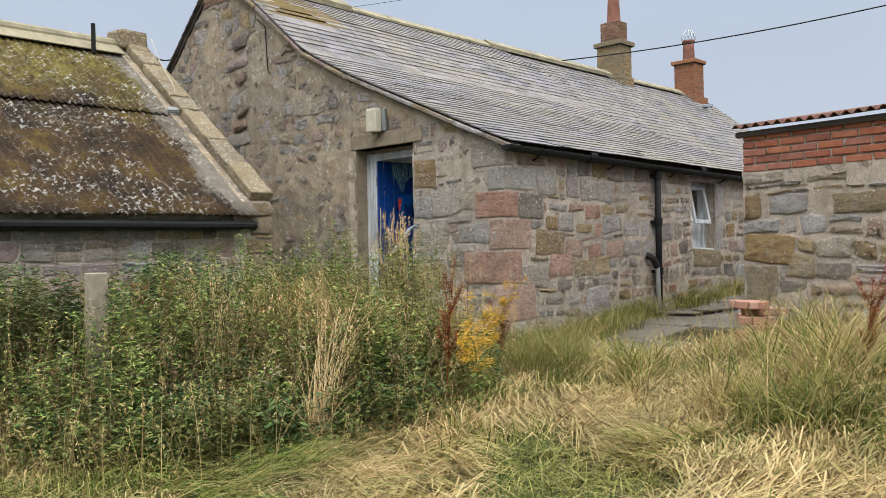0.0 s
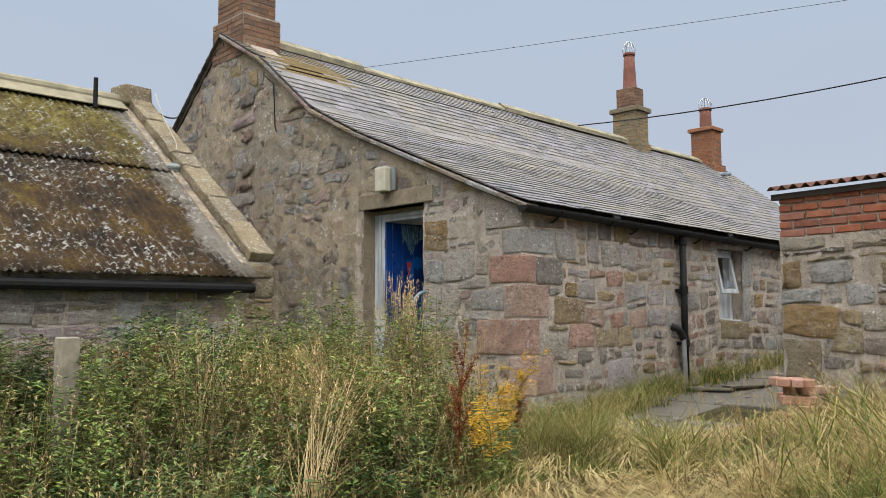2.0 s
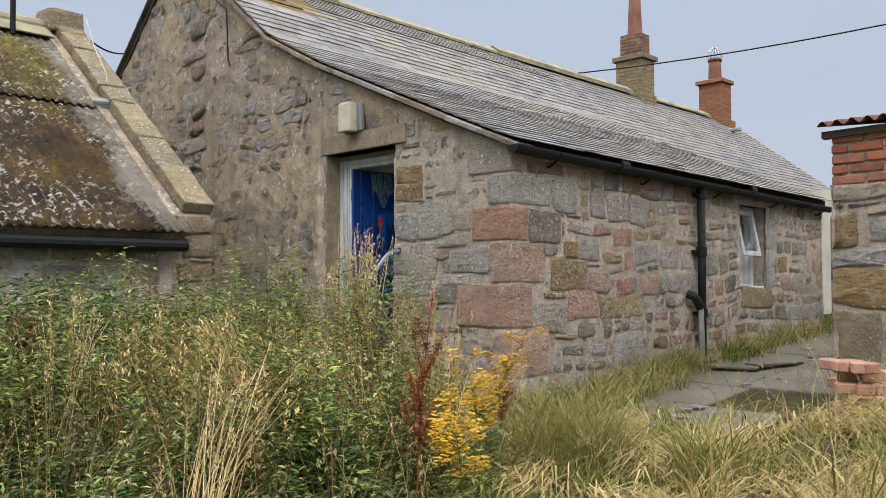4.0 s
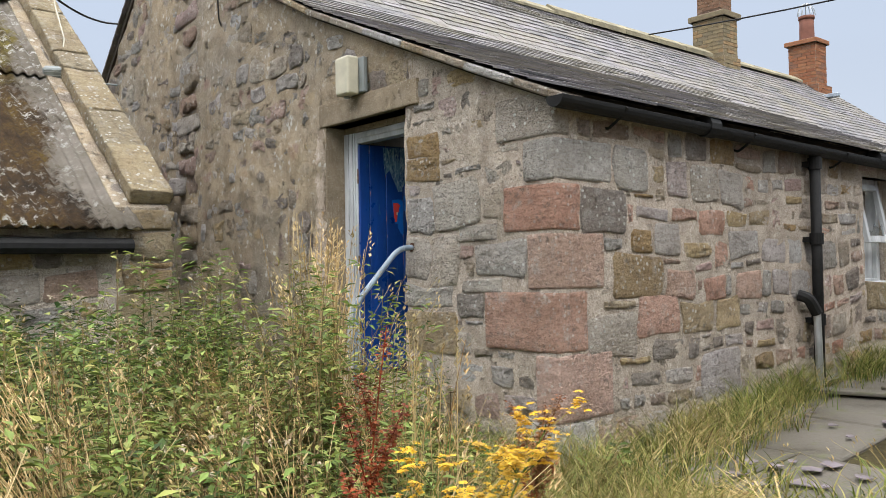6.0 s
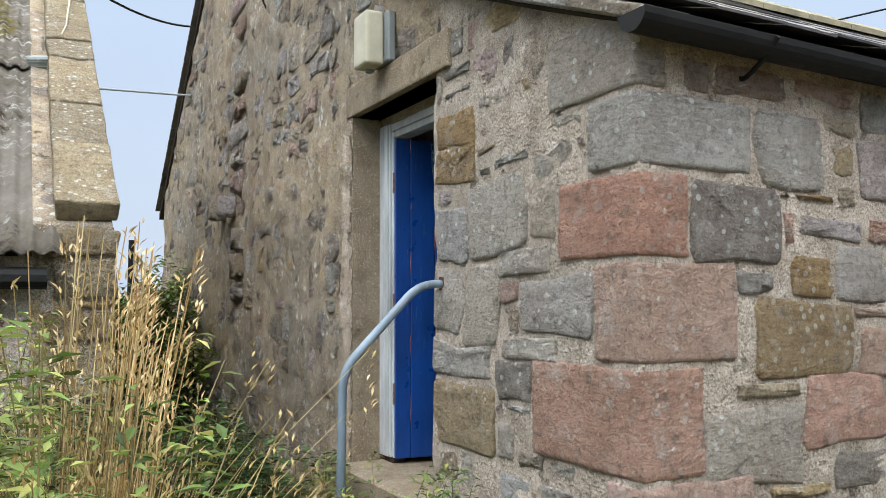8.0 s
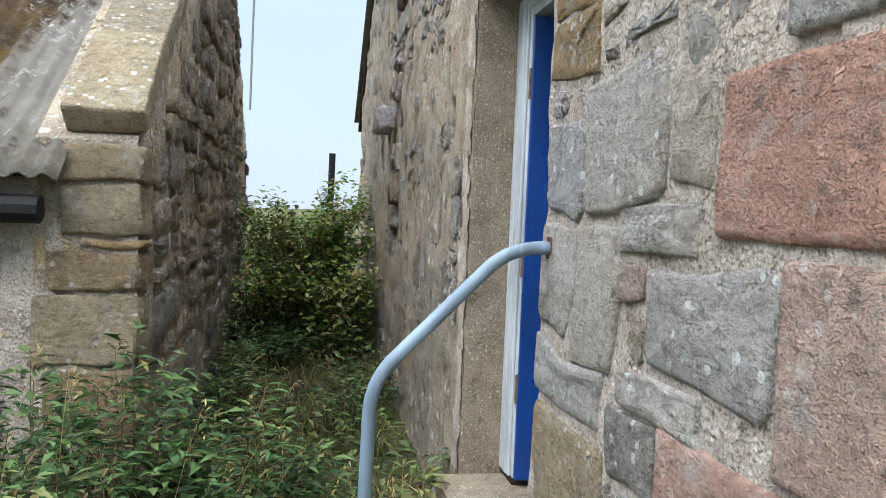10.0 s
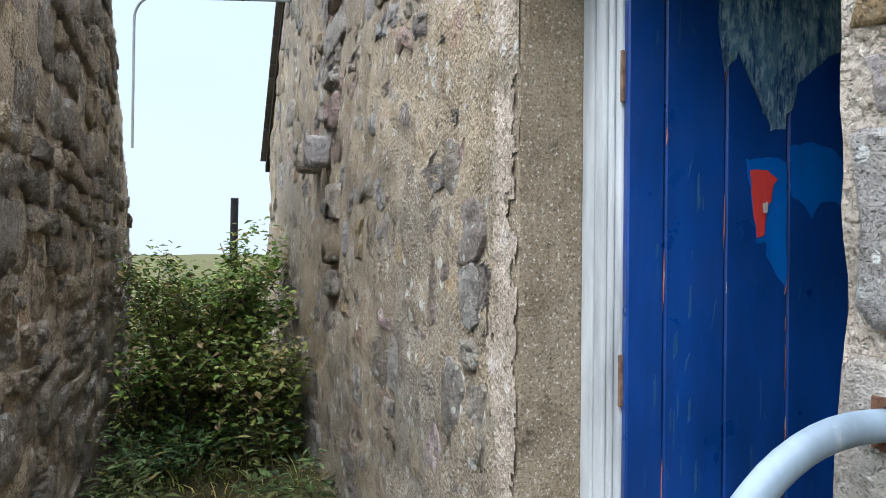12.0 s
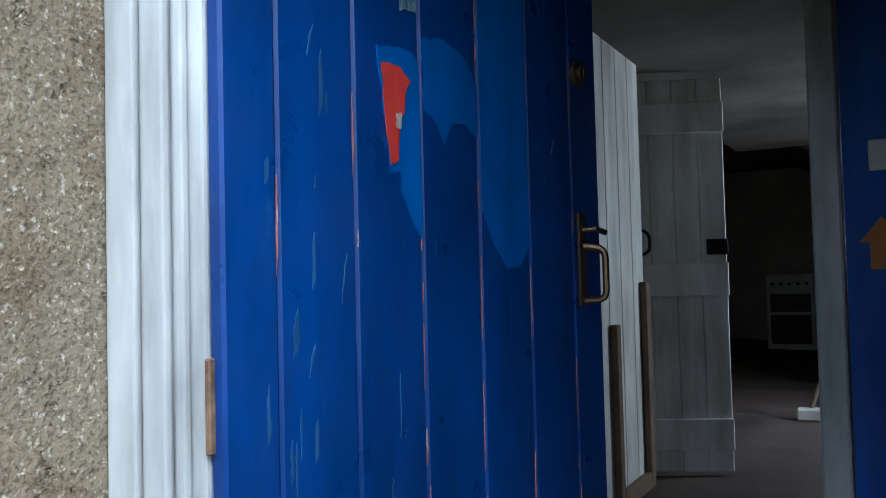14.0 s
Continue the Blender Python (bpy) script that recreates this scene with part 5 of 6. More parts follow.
part("lower_panel", bm, M["white"], window_1, "white-painted lower panel")
bm = bmesh.new()
box(bm, -0.46, -0.23, WIN[0], wy0, WIN[2], WIN[3])
box(bm, -0.46, -0.12, wy1, WIN[1], WIN[2], WIN[3])
box(bm, -0.46, -0.12, WIN[0], wy0 - 0.0, WIN[2], WIN[3])
part("window_reveal", bm, M["grey"], window_1)

# ---- inside ----
M["floor"] = plain("dark_stained_concrete_floor", (0.10, 0.075, 0.065), 0.6, 0, 0.5, 2.5)
M["inwall"] = plain("grubby_interior_plaster", (0.50, 0.47, 0.40), 0.85, 0, 0.25, 2)
M["enamel"] = plain("white_cooker_enamel", (0.65, 0.65, 0.63), 0.3, 0, 0.1)
M["darkglass"] = plain("black_oven_glass", (0.01, 0.01, 0.012), 0.15)
FZ = 0.40
bm = bmesh.new()
box(bm, -8.3, -0.45, 0.49, 11.0, -0.1, FZ)
tagged(part("floor", bm, M["floor"]), "dark worn concrete floor inside the cottage", "floor", kind="structure")
bm = bmesh.new()
box(bm, -8.3, -2.5, 0.49, 11.0, 2.62, 2.65)
box(bm, -2.495, -0.50, 0.49, 6.0, 2.24, 2.27)
box(bm, -2.50, -2.46, 0.49, 6.0, 2.28, 2.61)
# dark colour stands in for shade; the window lamp lights the ceiling too strongly
M["ceiling"] = plain("shade_dark_ceiling", (0.16, 0.14, 0.12), 0.9, 0, 0.4, 2)
tagged(part("ceiling", bm, M["ceiling"]), "ceiling coloured dark for the shade of the room", "ceiling", kind="structure")
bm = bmesh.new()
box(bm, -1.565, -0.46, 1.97, 2.07, FZ, 2.239)
tagged(part("wall_lobby", bm, M["bluewall"]), "dark blue painted lobby partition", "wall", kind="structure")
bm = bmesh.new()
box(bm, -4.2, -4.1, 0.5, 10.9, FZ, 2.619)
box(bm, -4.09, -0.62, 10.4, 10.5, FZ, 2.6)
box(bm, -1.0, -0.9, 6.05, 10.39, FZ, 2.2)
tagged(part("wall_inner", bm, M["inwall"]), "grubby cream inner walls", "wall", kind="structure")
bm = bmesh.new()
box(bm, -1.645, -1.57, 1.93, 2.10, FZ + 0.001, 2.238, bevel=0.006)
tagged(part("door_post", bm, M["white"]), "white-painted post of the inner doorway", "door post", kind="structure")
# boarded partition that ends beside the inner door
bm = bmesh.new()
for k in range(5):
    box(bm, -2.46, -2.42, 2.18 + k * 0.165, 2.342 + k * 0.165, FZ + 0.001, 2.30, bevel=0.005)
tagged(part("wall_panel", bm, M["cream"]), "cream boarded partition end", "wall", kind="structure")
bm = bmesh.new()
box(bm, -2.418, -2.39, 2.93, 2.99, FZ + 0.001, 1.28, bevel=0.003)
box(bm, -2.418, -2.39, 2.50, 2.55, FZ + 0.001, 1.12, bevel=0.003)
box(bm, -2.418, -2.39, 2.551, 2.929, FZ + 0.002, 0.47, bevel=0.003)
tagged(part("trim", bm, M["bare"]), "bare dark wood strips on the partition", "trim", kind="structure")
# ledged door inside, facing the entrance
ca, sa = 0.906, 0.423
in_m = Matrix(((ca, -sa, 0, -2.52), (sa, ca, 0, 3.10), (0, 0, 1, 0), (0, 0, 0, 1)))
inner = thing("inner_door", "open cream ledged plank door with black iron latch", "door", in_m)
for k in range(4):
    bm = bmesh.new()
    box(bm, k * 0.112, k * 0.112 + 0.1105, 0, 0.025, 0.42, 2.20, bevel=0.004)
    part("board", bm, M["cream"], inner)
for z, h in ((0.52, 0.14), (1.21, 0.15), (1.95, 0.14)):
    bm = bmesh.new()
    box(bm, 0.0, 0.447, -0.022, -0.001, z, z + h, bevel=0.004)
    part("ledge", bm, M["cream"], inner)
bm = bmesh.new()
box(bm, 0.045, 0.058, -0.008, 0.0, 1.36, 1.57, bevel=0.002)
tube(bm, bend([(0.052, -0.004, 1.40), (0.098, -0.03, 1.41), (0.098, -0.03, 1.50), (0.052, -0.004, 1.52)], 0.03, 4), 0.007, 8)
part("ring_handle", bm, M["black"], inner)
bm = bmesh.new()
box(bm, 0.355, 0.447, -0.03, -0.001, 1.395, 1.465, bevel=0.004)
part("rim_lock", bm, M["black"], inner)
cooker = thing("cooker", "white enamel cooker with a black oven door", "cooker", pose(-2.52, 9.6, FZ + 0.001))
for nm, a, mat in (("body", (-0.25, 0.25, -0.27, 0.3, 0.03, 0.88), "enamel"), ("oven_door", (-0.21, 0.21, -0.292, -0.271, 0.10, 0.42), "darkglass"), ("grill_door", (-0.21, 0.21, -0.292, -0.271, 0.46, 0.66), "darkglass"), ("control_panel", (-0.24, 0.24, -0.290, -0.271, 0.70, 0.84), "enamel"), ("plinth", (-0.24, 0.24, -0.25, 0.28, 0.0, 0.029), "black")):
    bm = bmesh.new()
    box(bm, *a, bevel=0.008)
    made_ = part(nm, bm, M[mat], cooker)
    if nm == "control_panel":
        panel_ob = made_
for k in range(5):
    bm = bmesh.new()
    tube(bm, [(-0.18 + k * 0.09, -0.29, 0.77), (-0.18 + k * 0.09, -0.315, 0.77)], 0.018, 10)
    part("knob", bm, M["black"], panel_ob)
broom = thing("broom", "long-handled broom leaning in the inner doorway", "broom")
bm = bmesh.new()
tube(bm, [(-1.94, 4.90, 0.47), (-1.72, 5.1, 1.15)], 0.013, 8)
part("handle", bm, M["bare"], broom)
bm = bmesh.new()
box(bm, -2.02, -1.88, 4.84, 4.94, FZ + 0.001, 0.475, bevel=0.01)
part("head", bm, M["cream"], broom)
sign = thing("arrow_sign", "small orange cardboard arrow on the blue wall", "sign")
bm = bmesh.new()
f = [bm.verts.new((-1.475 + u, 1.967, 1.385 + v)) for u, v in ((-0.03, -0.075), (0.03, -0.075), (0.03, 0.0), (0.055, 0.0), (0.0, 0.07), (-0.055, 0.0), (-0.03, 0.0))]
r_ = bmesh.ops.extrude_face_region(bm, geom=[bm.faces.new(f)])
bmesh.ops.translate(bm, vec=(0, -0.003, 0), verts=[v for v in r_["geom"] if isinstance(v, bmesh.types.BMVert)])
part("arrow", bm, plain("orange_card", (0.55, 0.22, 0.08), 0.8), sign)
switch = thing("light_switch", "white plastic light switch on the blue wall", "switch")
bm = bmesh.new()
box(bm, -1.50, -1.415, 1.958, 1.969, 1.58, 1.665, bevel=0.003)
part("plate", bm, M["enamel"], switch)
bm = bmesh.new()
box(bm, -1.465, -1.45, 1.950, 1.957, 1.61, 1.635, bevel=0.002)
part("rocker", bm, M["enamel"], switch)

win_data = bpy.data.lights.new("window_daylight", "AREA")
win_data.shape = "RECTANGLE"
win_data.size, win_data.size_y = 0.5, 0.5
win_data.energy = 15
win_data.color = (0.9, 0.95, 1.0)
win_lamp = new("window_daylight", win_data)
win_lamp.matrix_world = look((-0.26, 4.35, 1.55), (-3.0, 4.0, 1.0))

# ---- fittings on the walls ----
flood = thing("floodlight", "small grey floodlight on the shed skew", "floodlight", Matrix.Translation((-3.93, -1.53, 2.72)) @ Matrix.Rotation(radians(-25), 4, "Z") @ Matrix.Rotation(radians(25), 4, "Y"))
bm = bmesh.new()
box(bm, -0.05, 0.045, -0.10, 0.10, -0.07, 0.07, bevel=0.012)
part("housing", bm, M["plastic_grey"], flood)
bm = bmesh.new()
box(bm, 0.046, 0.052, -0.085, 0.085, -0.056, 0.056)
lens_ob = part("lens", bm, plain("dull_lamp_glass", (0.22, 0.24, 0.22), 0.25), flood)
for k in range(4):
    bm = bmesh.new()
    box(bm, 0.053, 0.056, -0.085, 0.085, -0.045 + k * 0.028, -0.040 + k * 0.028)
    part("guard_bar", bm, M["galv"], lens_ob)
bm = bmesh.new()
tube(bm, [(-0.05, 0.0, 0.0), (-0.09, 0.12, -0.04), (-0.08, 0.2, -0.12)], 0.012, 6)
part("bracket", bm, M["rustbracket"], flood)
cord = thing("cable", "pale cable hanging along the shed skew", "cable")
bm = bmesh.new()
tube(bm, [(-3.95, -1.5, 2.80), (-4.2, -1.40, 3.1), (-4.65, -1.35, 3.5), (-5.0, -1.3, 3.88)], 0.006, 6)
part("cord", bm, plain("dirty_white_cable", (0.5, 0.46, 0.38), 0.7), cord)


def hang(a, b, drop, n=18):
    a, b = Vector(a), Vector(b)
    return [a.lerp(b, i / n) - Vector((0, 0, drop * 4 * (i / n) * (1 - i / n))) for i in range(n + 1)]


for lab, a, b, drop, r_ in (("black overhead cable from the ridge to a far pole", (-5.6, 8.6, 5.14), (9.0, 11.5, 6.5), 0.50, 0.014), ("thin overhead wire above the roof", (-5.5, 2.45, 5.12), (12.0, 15.5, 7.4), 0.12, 0.004),
                            ("black cable between shed and cottage gable", (-6.9, -0.02, 4.12), (-5.4, -1.2, 3.85), 0.08, 0.012)):
    c = thing("cable", lab, "cable")
    bm = bmesh.new()
    tube(bm, hang(a, b, drop), r_, 5)
    part("wire", bm, M["black"], c)
c = thing("iron_strap", "bent black iron strap on the gable", "bracket")
bm = bmesh.new()
tube(bm, bend([(-4.42, -0.02, 4.25), (-4.19, -0.04, 4.10), (-4.16, -0.03, 3.50), (-4.16, 0.0, 3.44)], 0.03, 3), 0.008, 6)
part("strap", bm, M["black"], c)
c = thing("conduit", "grey metal conduit bridging the passage at height", "pipe")
bm = bmesh.new()
tube(bm, bend([(-7.07, 0.0, 3.41), (-7.9, -1.12, 3.57), (-7.96, -1.21, 3.47), (-8.0, -1.22, 2.3)], 0.08, 5), 0.012, 8)
part("tube", bm, M["plastic_grey"], c)
for x, z in ((-5.08, 1.99), (-5.40, 1.99)):
    bm = bmesh.new()
    box(bm, x - 0.07, x + 0.07, -0.14, 0.0, z - 0.09, z + 0.09, bevel=0.02)
    for v in bm.verts:
        v.co += Vector([wobble(v.co.x + k * 3, v.co.y, v.co.z, 9, 0.02) for k in range(3)])
    part("stone_stub", bm, M["rubble"], wall_south, smooth=True)
c = thing("metal_post", "dark metal post behind the bushes", "post")
bm = bmesh.new()
tube(bm, [(-9.3, -0.32, -0.2), (-9.3, -0.30, 1.97)], 0.04, 10)
part("shaft", bm, M["black"], c)
c = thing("wooden_post", "short weathered wooden post in the weeds", "post")
bm = bmesh.new()
box(bm, -0.51, -0.39, -4.06, -3.94, -0.4, 0.90, bevel=0.008)
part("shaft", bm, plain("silvered_wood", (0.30, 0.26, 0.20), 0.9, 0, 0.35, 12), c)

# ---- ground ----
def ground_z(x, y):
    z = base_z(y) + wobble(x, y, 0, 0.6, 0.03) + wobble(x, y, 5, 2.5, 0.02)
    if x < -2.4:
        z += min(0.2, (-2.4 - x) * 0.05)
    z += 0.2 * min(1, max(0, (x - 1.75) / 0.4)) * min(1, max(0, (y + 1.2) / 1.2)) * min(1, max(0, (5.5 - y)))
    if x < -12:
        z -= min(6.0, (-12 - x) * 0.05)
    return z


n = Nodes("rough_ground", 0.95, 0, 0.1)
soil = n.mix(n.level(n.noise(2.2, 6, 0.7), 0.35, 0.65), (0.04, 0.032, 0.018), (0.095, 0.075, 0.038))
col = n.mix(n.level(n.noise(1.1, 5, 0.7), 0.45, 0.62), soil, (0.045, 0.06, 0.018))
col = n.mix(n.level(n.noise(40, 4, 0.7), 0.55, 0.72, 0, 0.5), col, (0.20, 0.15, 0.07))
far = n.noise(0.03, 3)
col = n.mix(n.level(far, 0.4, 0.6, 0, 0.25), col, (0.11, 0.13, 0.04))
n.colour(col)
n.bump((n.noise(12, 6, 0.7), 0.04), (n.noise(60, 3), 0.01))
M["ground"] = n.m
axis = sorted({round(s * v, 3) for s in (-1, 1) for v in [i * 0.25 for i in range(0, 49)] + [14, 17, 21, 27, 35, 50, 80, 140, 260, 500, 900]})
verts = [(x, y - 2, ground_z(x, y - 2)) for y in axis for x in axis]
k = len(axis)
faces = [(j * k + i, j * k + i + 1, (j + 1) * k + i + 1, (j + 1) * k + i) for j in range(k - 1) for i in range(k - 1)]
me = mesh_of("ground", verts, faces)
for p in me.polygons:
    p.use_smooth = True
tagged(part_mesh("ground", me, M["ground"]), "rough soil and turf under overgrown grass", "ground", kind="structure")

# ---- paving and shards ----
n = Nodes("damp_concrete_paving", 0.7, 0, 0.3)
col = n.mix(n.level(n.noise(1.5, 6, 0.7), 0.35, 0.65), (0.085, 0.075, 0.058), (0.17, 0.155, 0.13))
col = n.mix(n.level(n.noise(6, 5, 0.7), 0.55, 0.68, 0, 0.7), col, (0.11, 0.12, 0.05))
col = n.mix(n.level(n.voronoi(60), 0.15, 0.06, 0, 0.4), col, (0.35, 0.33, 0.30))
n.colour(col)
n.roughness(n.level(n.noise(3, 4), 0.3, 0.7, 0.45, 0.85))
n.bump((n.noise(9, 6, 0.7), 0.012), (n.noise(70, 3), 0.004))
M["paving"] = n.m
pavement = thing("pavement", "broken damp concrete slabs along the side wall", "paving", kind="structure")
rg = random.Random(31)
y = 0.35
while y < 6.6:
    d = rg.uniform(0.75, 1.2)
    x = 0.14
    while x < 2.2 + y * 0.12:
        w = rg.uniform(0.6, 1.0)
        if not (y < 1.3 and x > 0.9) and not (y < 2.4 and x > 1.6):
            bm = bmesh.new()
            box(bm, x + 0.008, x + w - 0.008, y + 0.008, y + d - 0.008, LEVEL - 0.06, LEVEL + 0.035 + rg.uniform(-0.008, 0.008), bevel=0.01)
            for v in bm.verts:
                v.co.x += wobble(v.co.x, v.co.y, 3, 1.5, 0.03)
                v.co.y += wobble(v.co.y, v.co.x, 8, 1.5, 0.03)
                v.co.z += base_z(v.co.y) - LEVEL
            part("slab", bm, M["paving"], pavement)
        x += w
    y += d
M["shard"] = plain("broken_purple_slate", (0.20, 0.17, 0.19), 0.6, 0, 0.35)
for k in range(34):
    a = rg.random()
    x, y = (rg.gauss(0.75, 0.25), rg.gauss(0.65, 0.25)) if a < 0.7 else (rg.uniform(0.3, 1.5), rg.uniform(1.2, 4.5))
    s = rg.uniform(0.03, 0.085)
    bm = bmesh.new()
    pts = [(s * rg.uniform(0.6, 1.2) * math.cos(t), s * rg.uniform(0.5, 1.0) * math.sin(t)) for t in [2 * math.pi * i / 5 + rg.uniform(-0.3, 0.3) for i in range(5)]]
    f = [bm.verts.new((u, v, 0.005)) for u, v in pts]
    g = [bm.verts.new((u, v, 0.0)) for u, v in pts]
    bm.faces.new(f)
    bm.faces.new(g[::-1])
    for i in range(5):
        bm.faces.new((f[i], g[i], g[(i + 1) % 5], f[(i + 1) % 5]))
    ob = part("slate_shard", bm, M["shard"])
    ob.matrix_basis = pose(x, y, base_z(y) + 0.042 + rg.uniform(0, 0.01), rg.uniform(-6, 6), rg.uniform(-6, 6), rg.uniform(0, 360))
    tagged(ob, "broken purple-grey slate lying on the paving", "slate shard", "broken slates on the paving")
for x, y, a in ((0.45, 2.7, 15), (0.75, 3.1, 70)):
    bm = bmesh.new()
    box(bm, -0.3, 0.3, -0.09, 0.09, 0, 0.028, bevel=0.006)
    ob = part("loose_plank", bm, M["paving"])
    ob.matrix_basis = pose(x, y, base_z(y) + 0.05, 0, 0, a)
    tagged(ob, "mossy loose slab lying on the paving", "slab")

# ---- plants ----
LINE = [Vector(e[:2]) for _, e, _, _ in PATH]


def from_path(x, y):
    p = Vector((x, y))
    best = 9.0
    for a, b in zip(LINE, LINE[1:]):
        ab = b - a
        t = 0 if ab.length_squared < 1e-9 else min(1, max(0, (p - a).dot(ab) / ab.length_squared))
        best = min(best, (p - a - ab * t).length)
    return best


def leaf_material(name, stops, rough=0.6, back=0.25, tired=0.75):
    n = Nodes(name, rough, 0, 0.25)
    c = n.ramp(n.island(), stops)
    c = n.mix(n.level(n.noise(4, 3), 0.35, 0.7, 0, 0.5), c, n.mix(1.0, c, (0.55, 0.6, 0.5), "MULTIPLY"))
    where_ = n.place((1, 1, 1))
    c = n.mix(n.level(n.noise(1.3, 4, 0.6, where_), 0.46, 0.66, 0, tired), c, n.mix(0.6, c, (0.30, 0.22, 0.08)))
    c = n.mix(n.level(n.noise(2.1, 4, 0.6, where_), 0.48, 0.64, 0, 0.6), c, n.mix(1.0, c, (0.42, 0.45, 0.40), "MULTIPLY"))
    n.colour(c)
    tr = n.t.nodes.new("ShaderNodeBsdfTranslucent")
    n.t.links.new(c, tr.inputs["Color"])
    mx = n.t.nodes.new("ShaderNodeMixShader")
    mx.inputs[0].default_value = back
    n.t.links.new(n.b.outputs[0], mx.inputs[1])
    n.t.links.new(tr.outputs[0], mx.inputs[2])
    n.t.links.new(mx.outputs[0], n.t.nodes["Material Output"].inputs[0])
    return n.m


M["grass"] = leaf_material("green_grass", [(0.0, (0.03, 0.06, 0.012)), (0.4, (0.14, 0.195, 0.035)), (0.7, (0.28, 0.32, 0.07)), (1.0, (0.56, 0.48, 0.19))])
M["straw"] = leaf_material("dry_straw", [(0.0, (0.11, 0.07, 0.03)), (0.3, (0.44, 0.31, 0.13)), (0.75, (0.74, 0.58, 0.31)), (1.0, (0.36, 0.33, 0.11))])
M["weed"] = leaf_material("weed_leaves", [(0.0, (0.03, 0.055, 0.012)), (0.35, (0.12, 0.19, 0.04)), (0.75, (0.26, 0.36, 0.09)), (1.0, (0.48, 0.44, 0.14))], tired=0.45)
M["nettle"] = leaf_material("dark_nettle_leaves", [(0.0, (0.025, 0.05, 0.02)), (0.5, (0.075, 0.14, 0.045)), (0.9, (0.16, 0.25, 0.08)), (1.0, (0.32, 0.25, 0.09))])
M["stem"] = leaf_material("weed_stems", [(0.0, (0.12, 0.13, 0.05)), (0.5, (0.22, 0.17, 0.08)), (1.0, (0.30, 0.20, 0.11))], back=0.05)
M["goldstraw"] = leaf_material("golden_dry_grass", [(0.0, (0.34, 0.21, 0.09)), (0.4, (0.66, 0.46, 0.22)), (1.0, (0.86, 0.68, 0.40))], back=0.2, tired=0.0)
M["deadleaf"] = leaf_material("withered_leaves", [(0.0, (0.05, 0.035, 0.022)), (0.5, (0.15, 0.095, 0.05)), (1.0, (0.30, 0.21, 0.12))], back=0.1)
M["dockred"] = leaf_material("dock_seed", [(0.0, (0.16, 0.03, 0.012)), (0.5, (0.30, 0.06, 0.022)), (1.0, (0.40, 0.12, 0.04))], back=0.1)
M["ragwort"] = leaf_material("ragwort_flowers", [(0.0, (0.70, 0.40, 0.02)), (0.6, (0.80, 0.53, 0.03)), (1.0, (0.50, 0.25, 0.04))], back=0.15)
M["fluff"] = leaf_material("thistle_fluff", [(0.0, (0.45, 0.36, 0.25)), (1.0, (0.60, 0.52, 0.40))], back=0.3)
M["bushleaf"] = leaf_material("bush_leaves", [(0.0, (0.07, 0.13, 0.025)), (0.5, (0.16, 0.26, 0.045)), (0.8, (0.30, 0.37, 0.07)), (1.0, (0.50, 0.33, 0.20))])
M["bark"] = plain("dark_bark", (0.08, 0.06, 0.045), 0.9)


class Growth:
    """Collects many small blades, leaves and stalks into one mesh."""

    def __init__(self):
        self.v, self.f = [], []

    def blade(self, p, h, w, az, lean, r, segs=3):
        x, y, z = p
        dx, dy = math.cos(az), math.sin(az)
        tw = r.uniform(0, math.pi)
        sx, sy = math.cos(tw) * w, math.sin(tw) * w
        k = len(self.v)
        for i in range(segs):
            t = i / segs
            o = lean * h * t * t
            zz = z + h * (t - 0.45 * lean * t * t)
            q = 1 - 0.75 * t
            self.v += [(x + dx * o - sx * q, y + dy * o - sy * q, zz), (x + dx * o + sx * q, y + dy * o + sy * q, zz)]
        self.v.append((x + dx * lean * h, y + dy * lean * h, z + h * (1 - 0.45 * lean)))
        for i in range(segs - 1):
            self.f.append((k + 2 * i, k + 2 * i + 1, k + 2 * i + 3, k + 2 * i + 2))
        self.f.append((k + 2 * segs - 2, k + 2 * segs - 1, k + 2 * segs))
        return self.v[-1]

    def leaf(self, p, d, l, w, r, fold=0.25):
        """A pointed leaf along d, folded on its midrib."""
        d = Vector(d).normalized()
        side = d.cross(Vector((r.uniform(-0.4, 0.4), r.uniform(-0.4, 0.4), 1))).normalized()
        up = side.cross(d)
        p = Vector(p)
        k = len(self.v)
        m = p + d * l * 0.45
        self.v += [tuple(p), tuple(m + side * w + up * fold * w), tuple(p + d * l - up * 0.15 * l), tuple(m - side * w + up * fold * w), tuple(m - up * 0.05 * l)]
        self.f += [(k, k + 1, k + 4), (k, k + 4, k + 3), (k + 4, k + 1, k + 2), (k + 3, k + 4, k + 2)]

    def stalk(self, pts, r0, r1):
        k = len(self.v)
        n = len(pts)
        for i, p in enumerate(pts):
            q = r0 + (r1 - r0) * i / (n - 1)
            for j in range(3):
                a = 2.094 * j
                self.v.append((p[0] + q * math.cos(a), p[1] + q * math.sin(a), p[2]))
        for i in range(n - 1):
            for j in range(3):
                self.f.append((k + 3 * i + j, k + 3 * i + (j + 1) % 3, k + 3 * i + 3 + (j + 1) % 3, k + 3 * i + 3 + j))

    def done(self, name, mat, parent=None):
        ob = part_mesh(name, mesh_of(name, self.v, self.f), mat, parent)
        return ob


def arc(p, h, az, lean, n=4):
    x, y, z = p
    return [(x + math.cos(az) * lean * h * (i / n) ** 2, y + math.sin(az) * lean * h * (i / n) ** 2, z + h * (i / n) * (1 - 0.35 * lean * i / n)) for i in range(n + 1)]


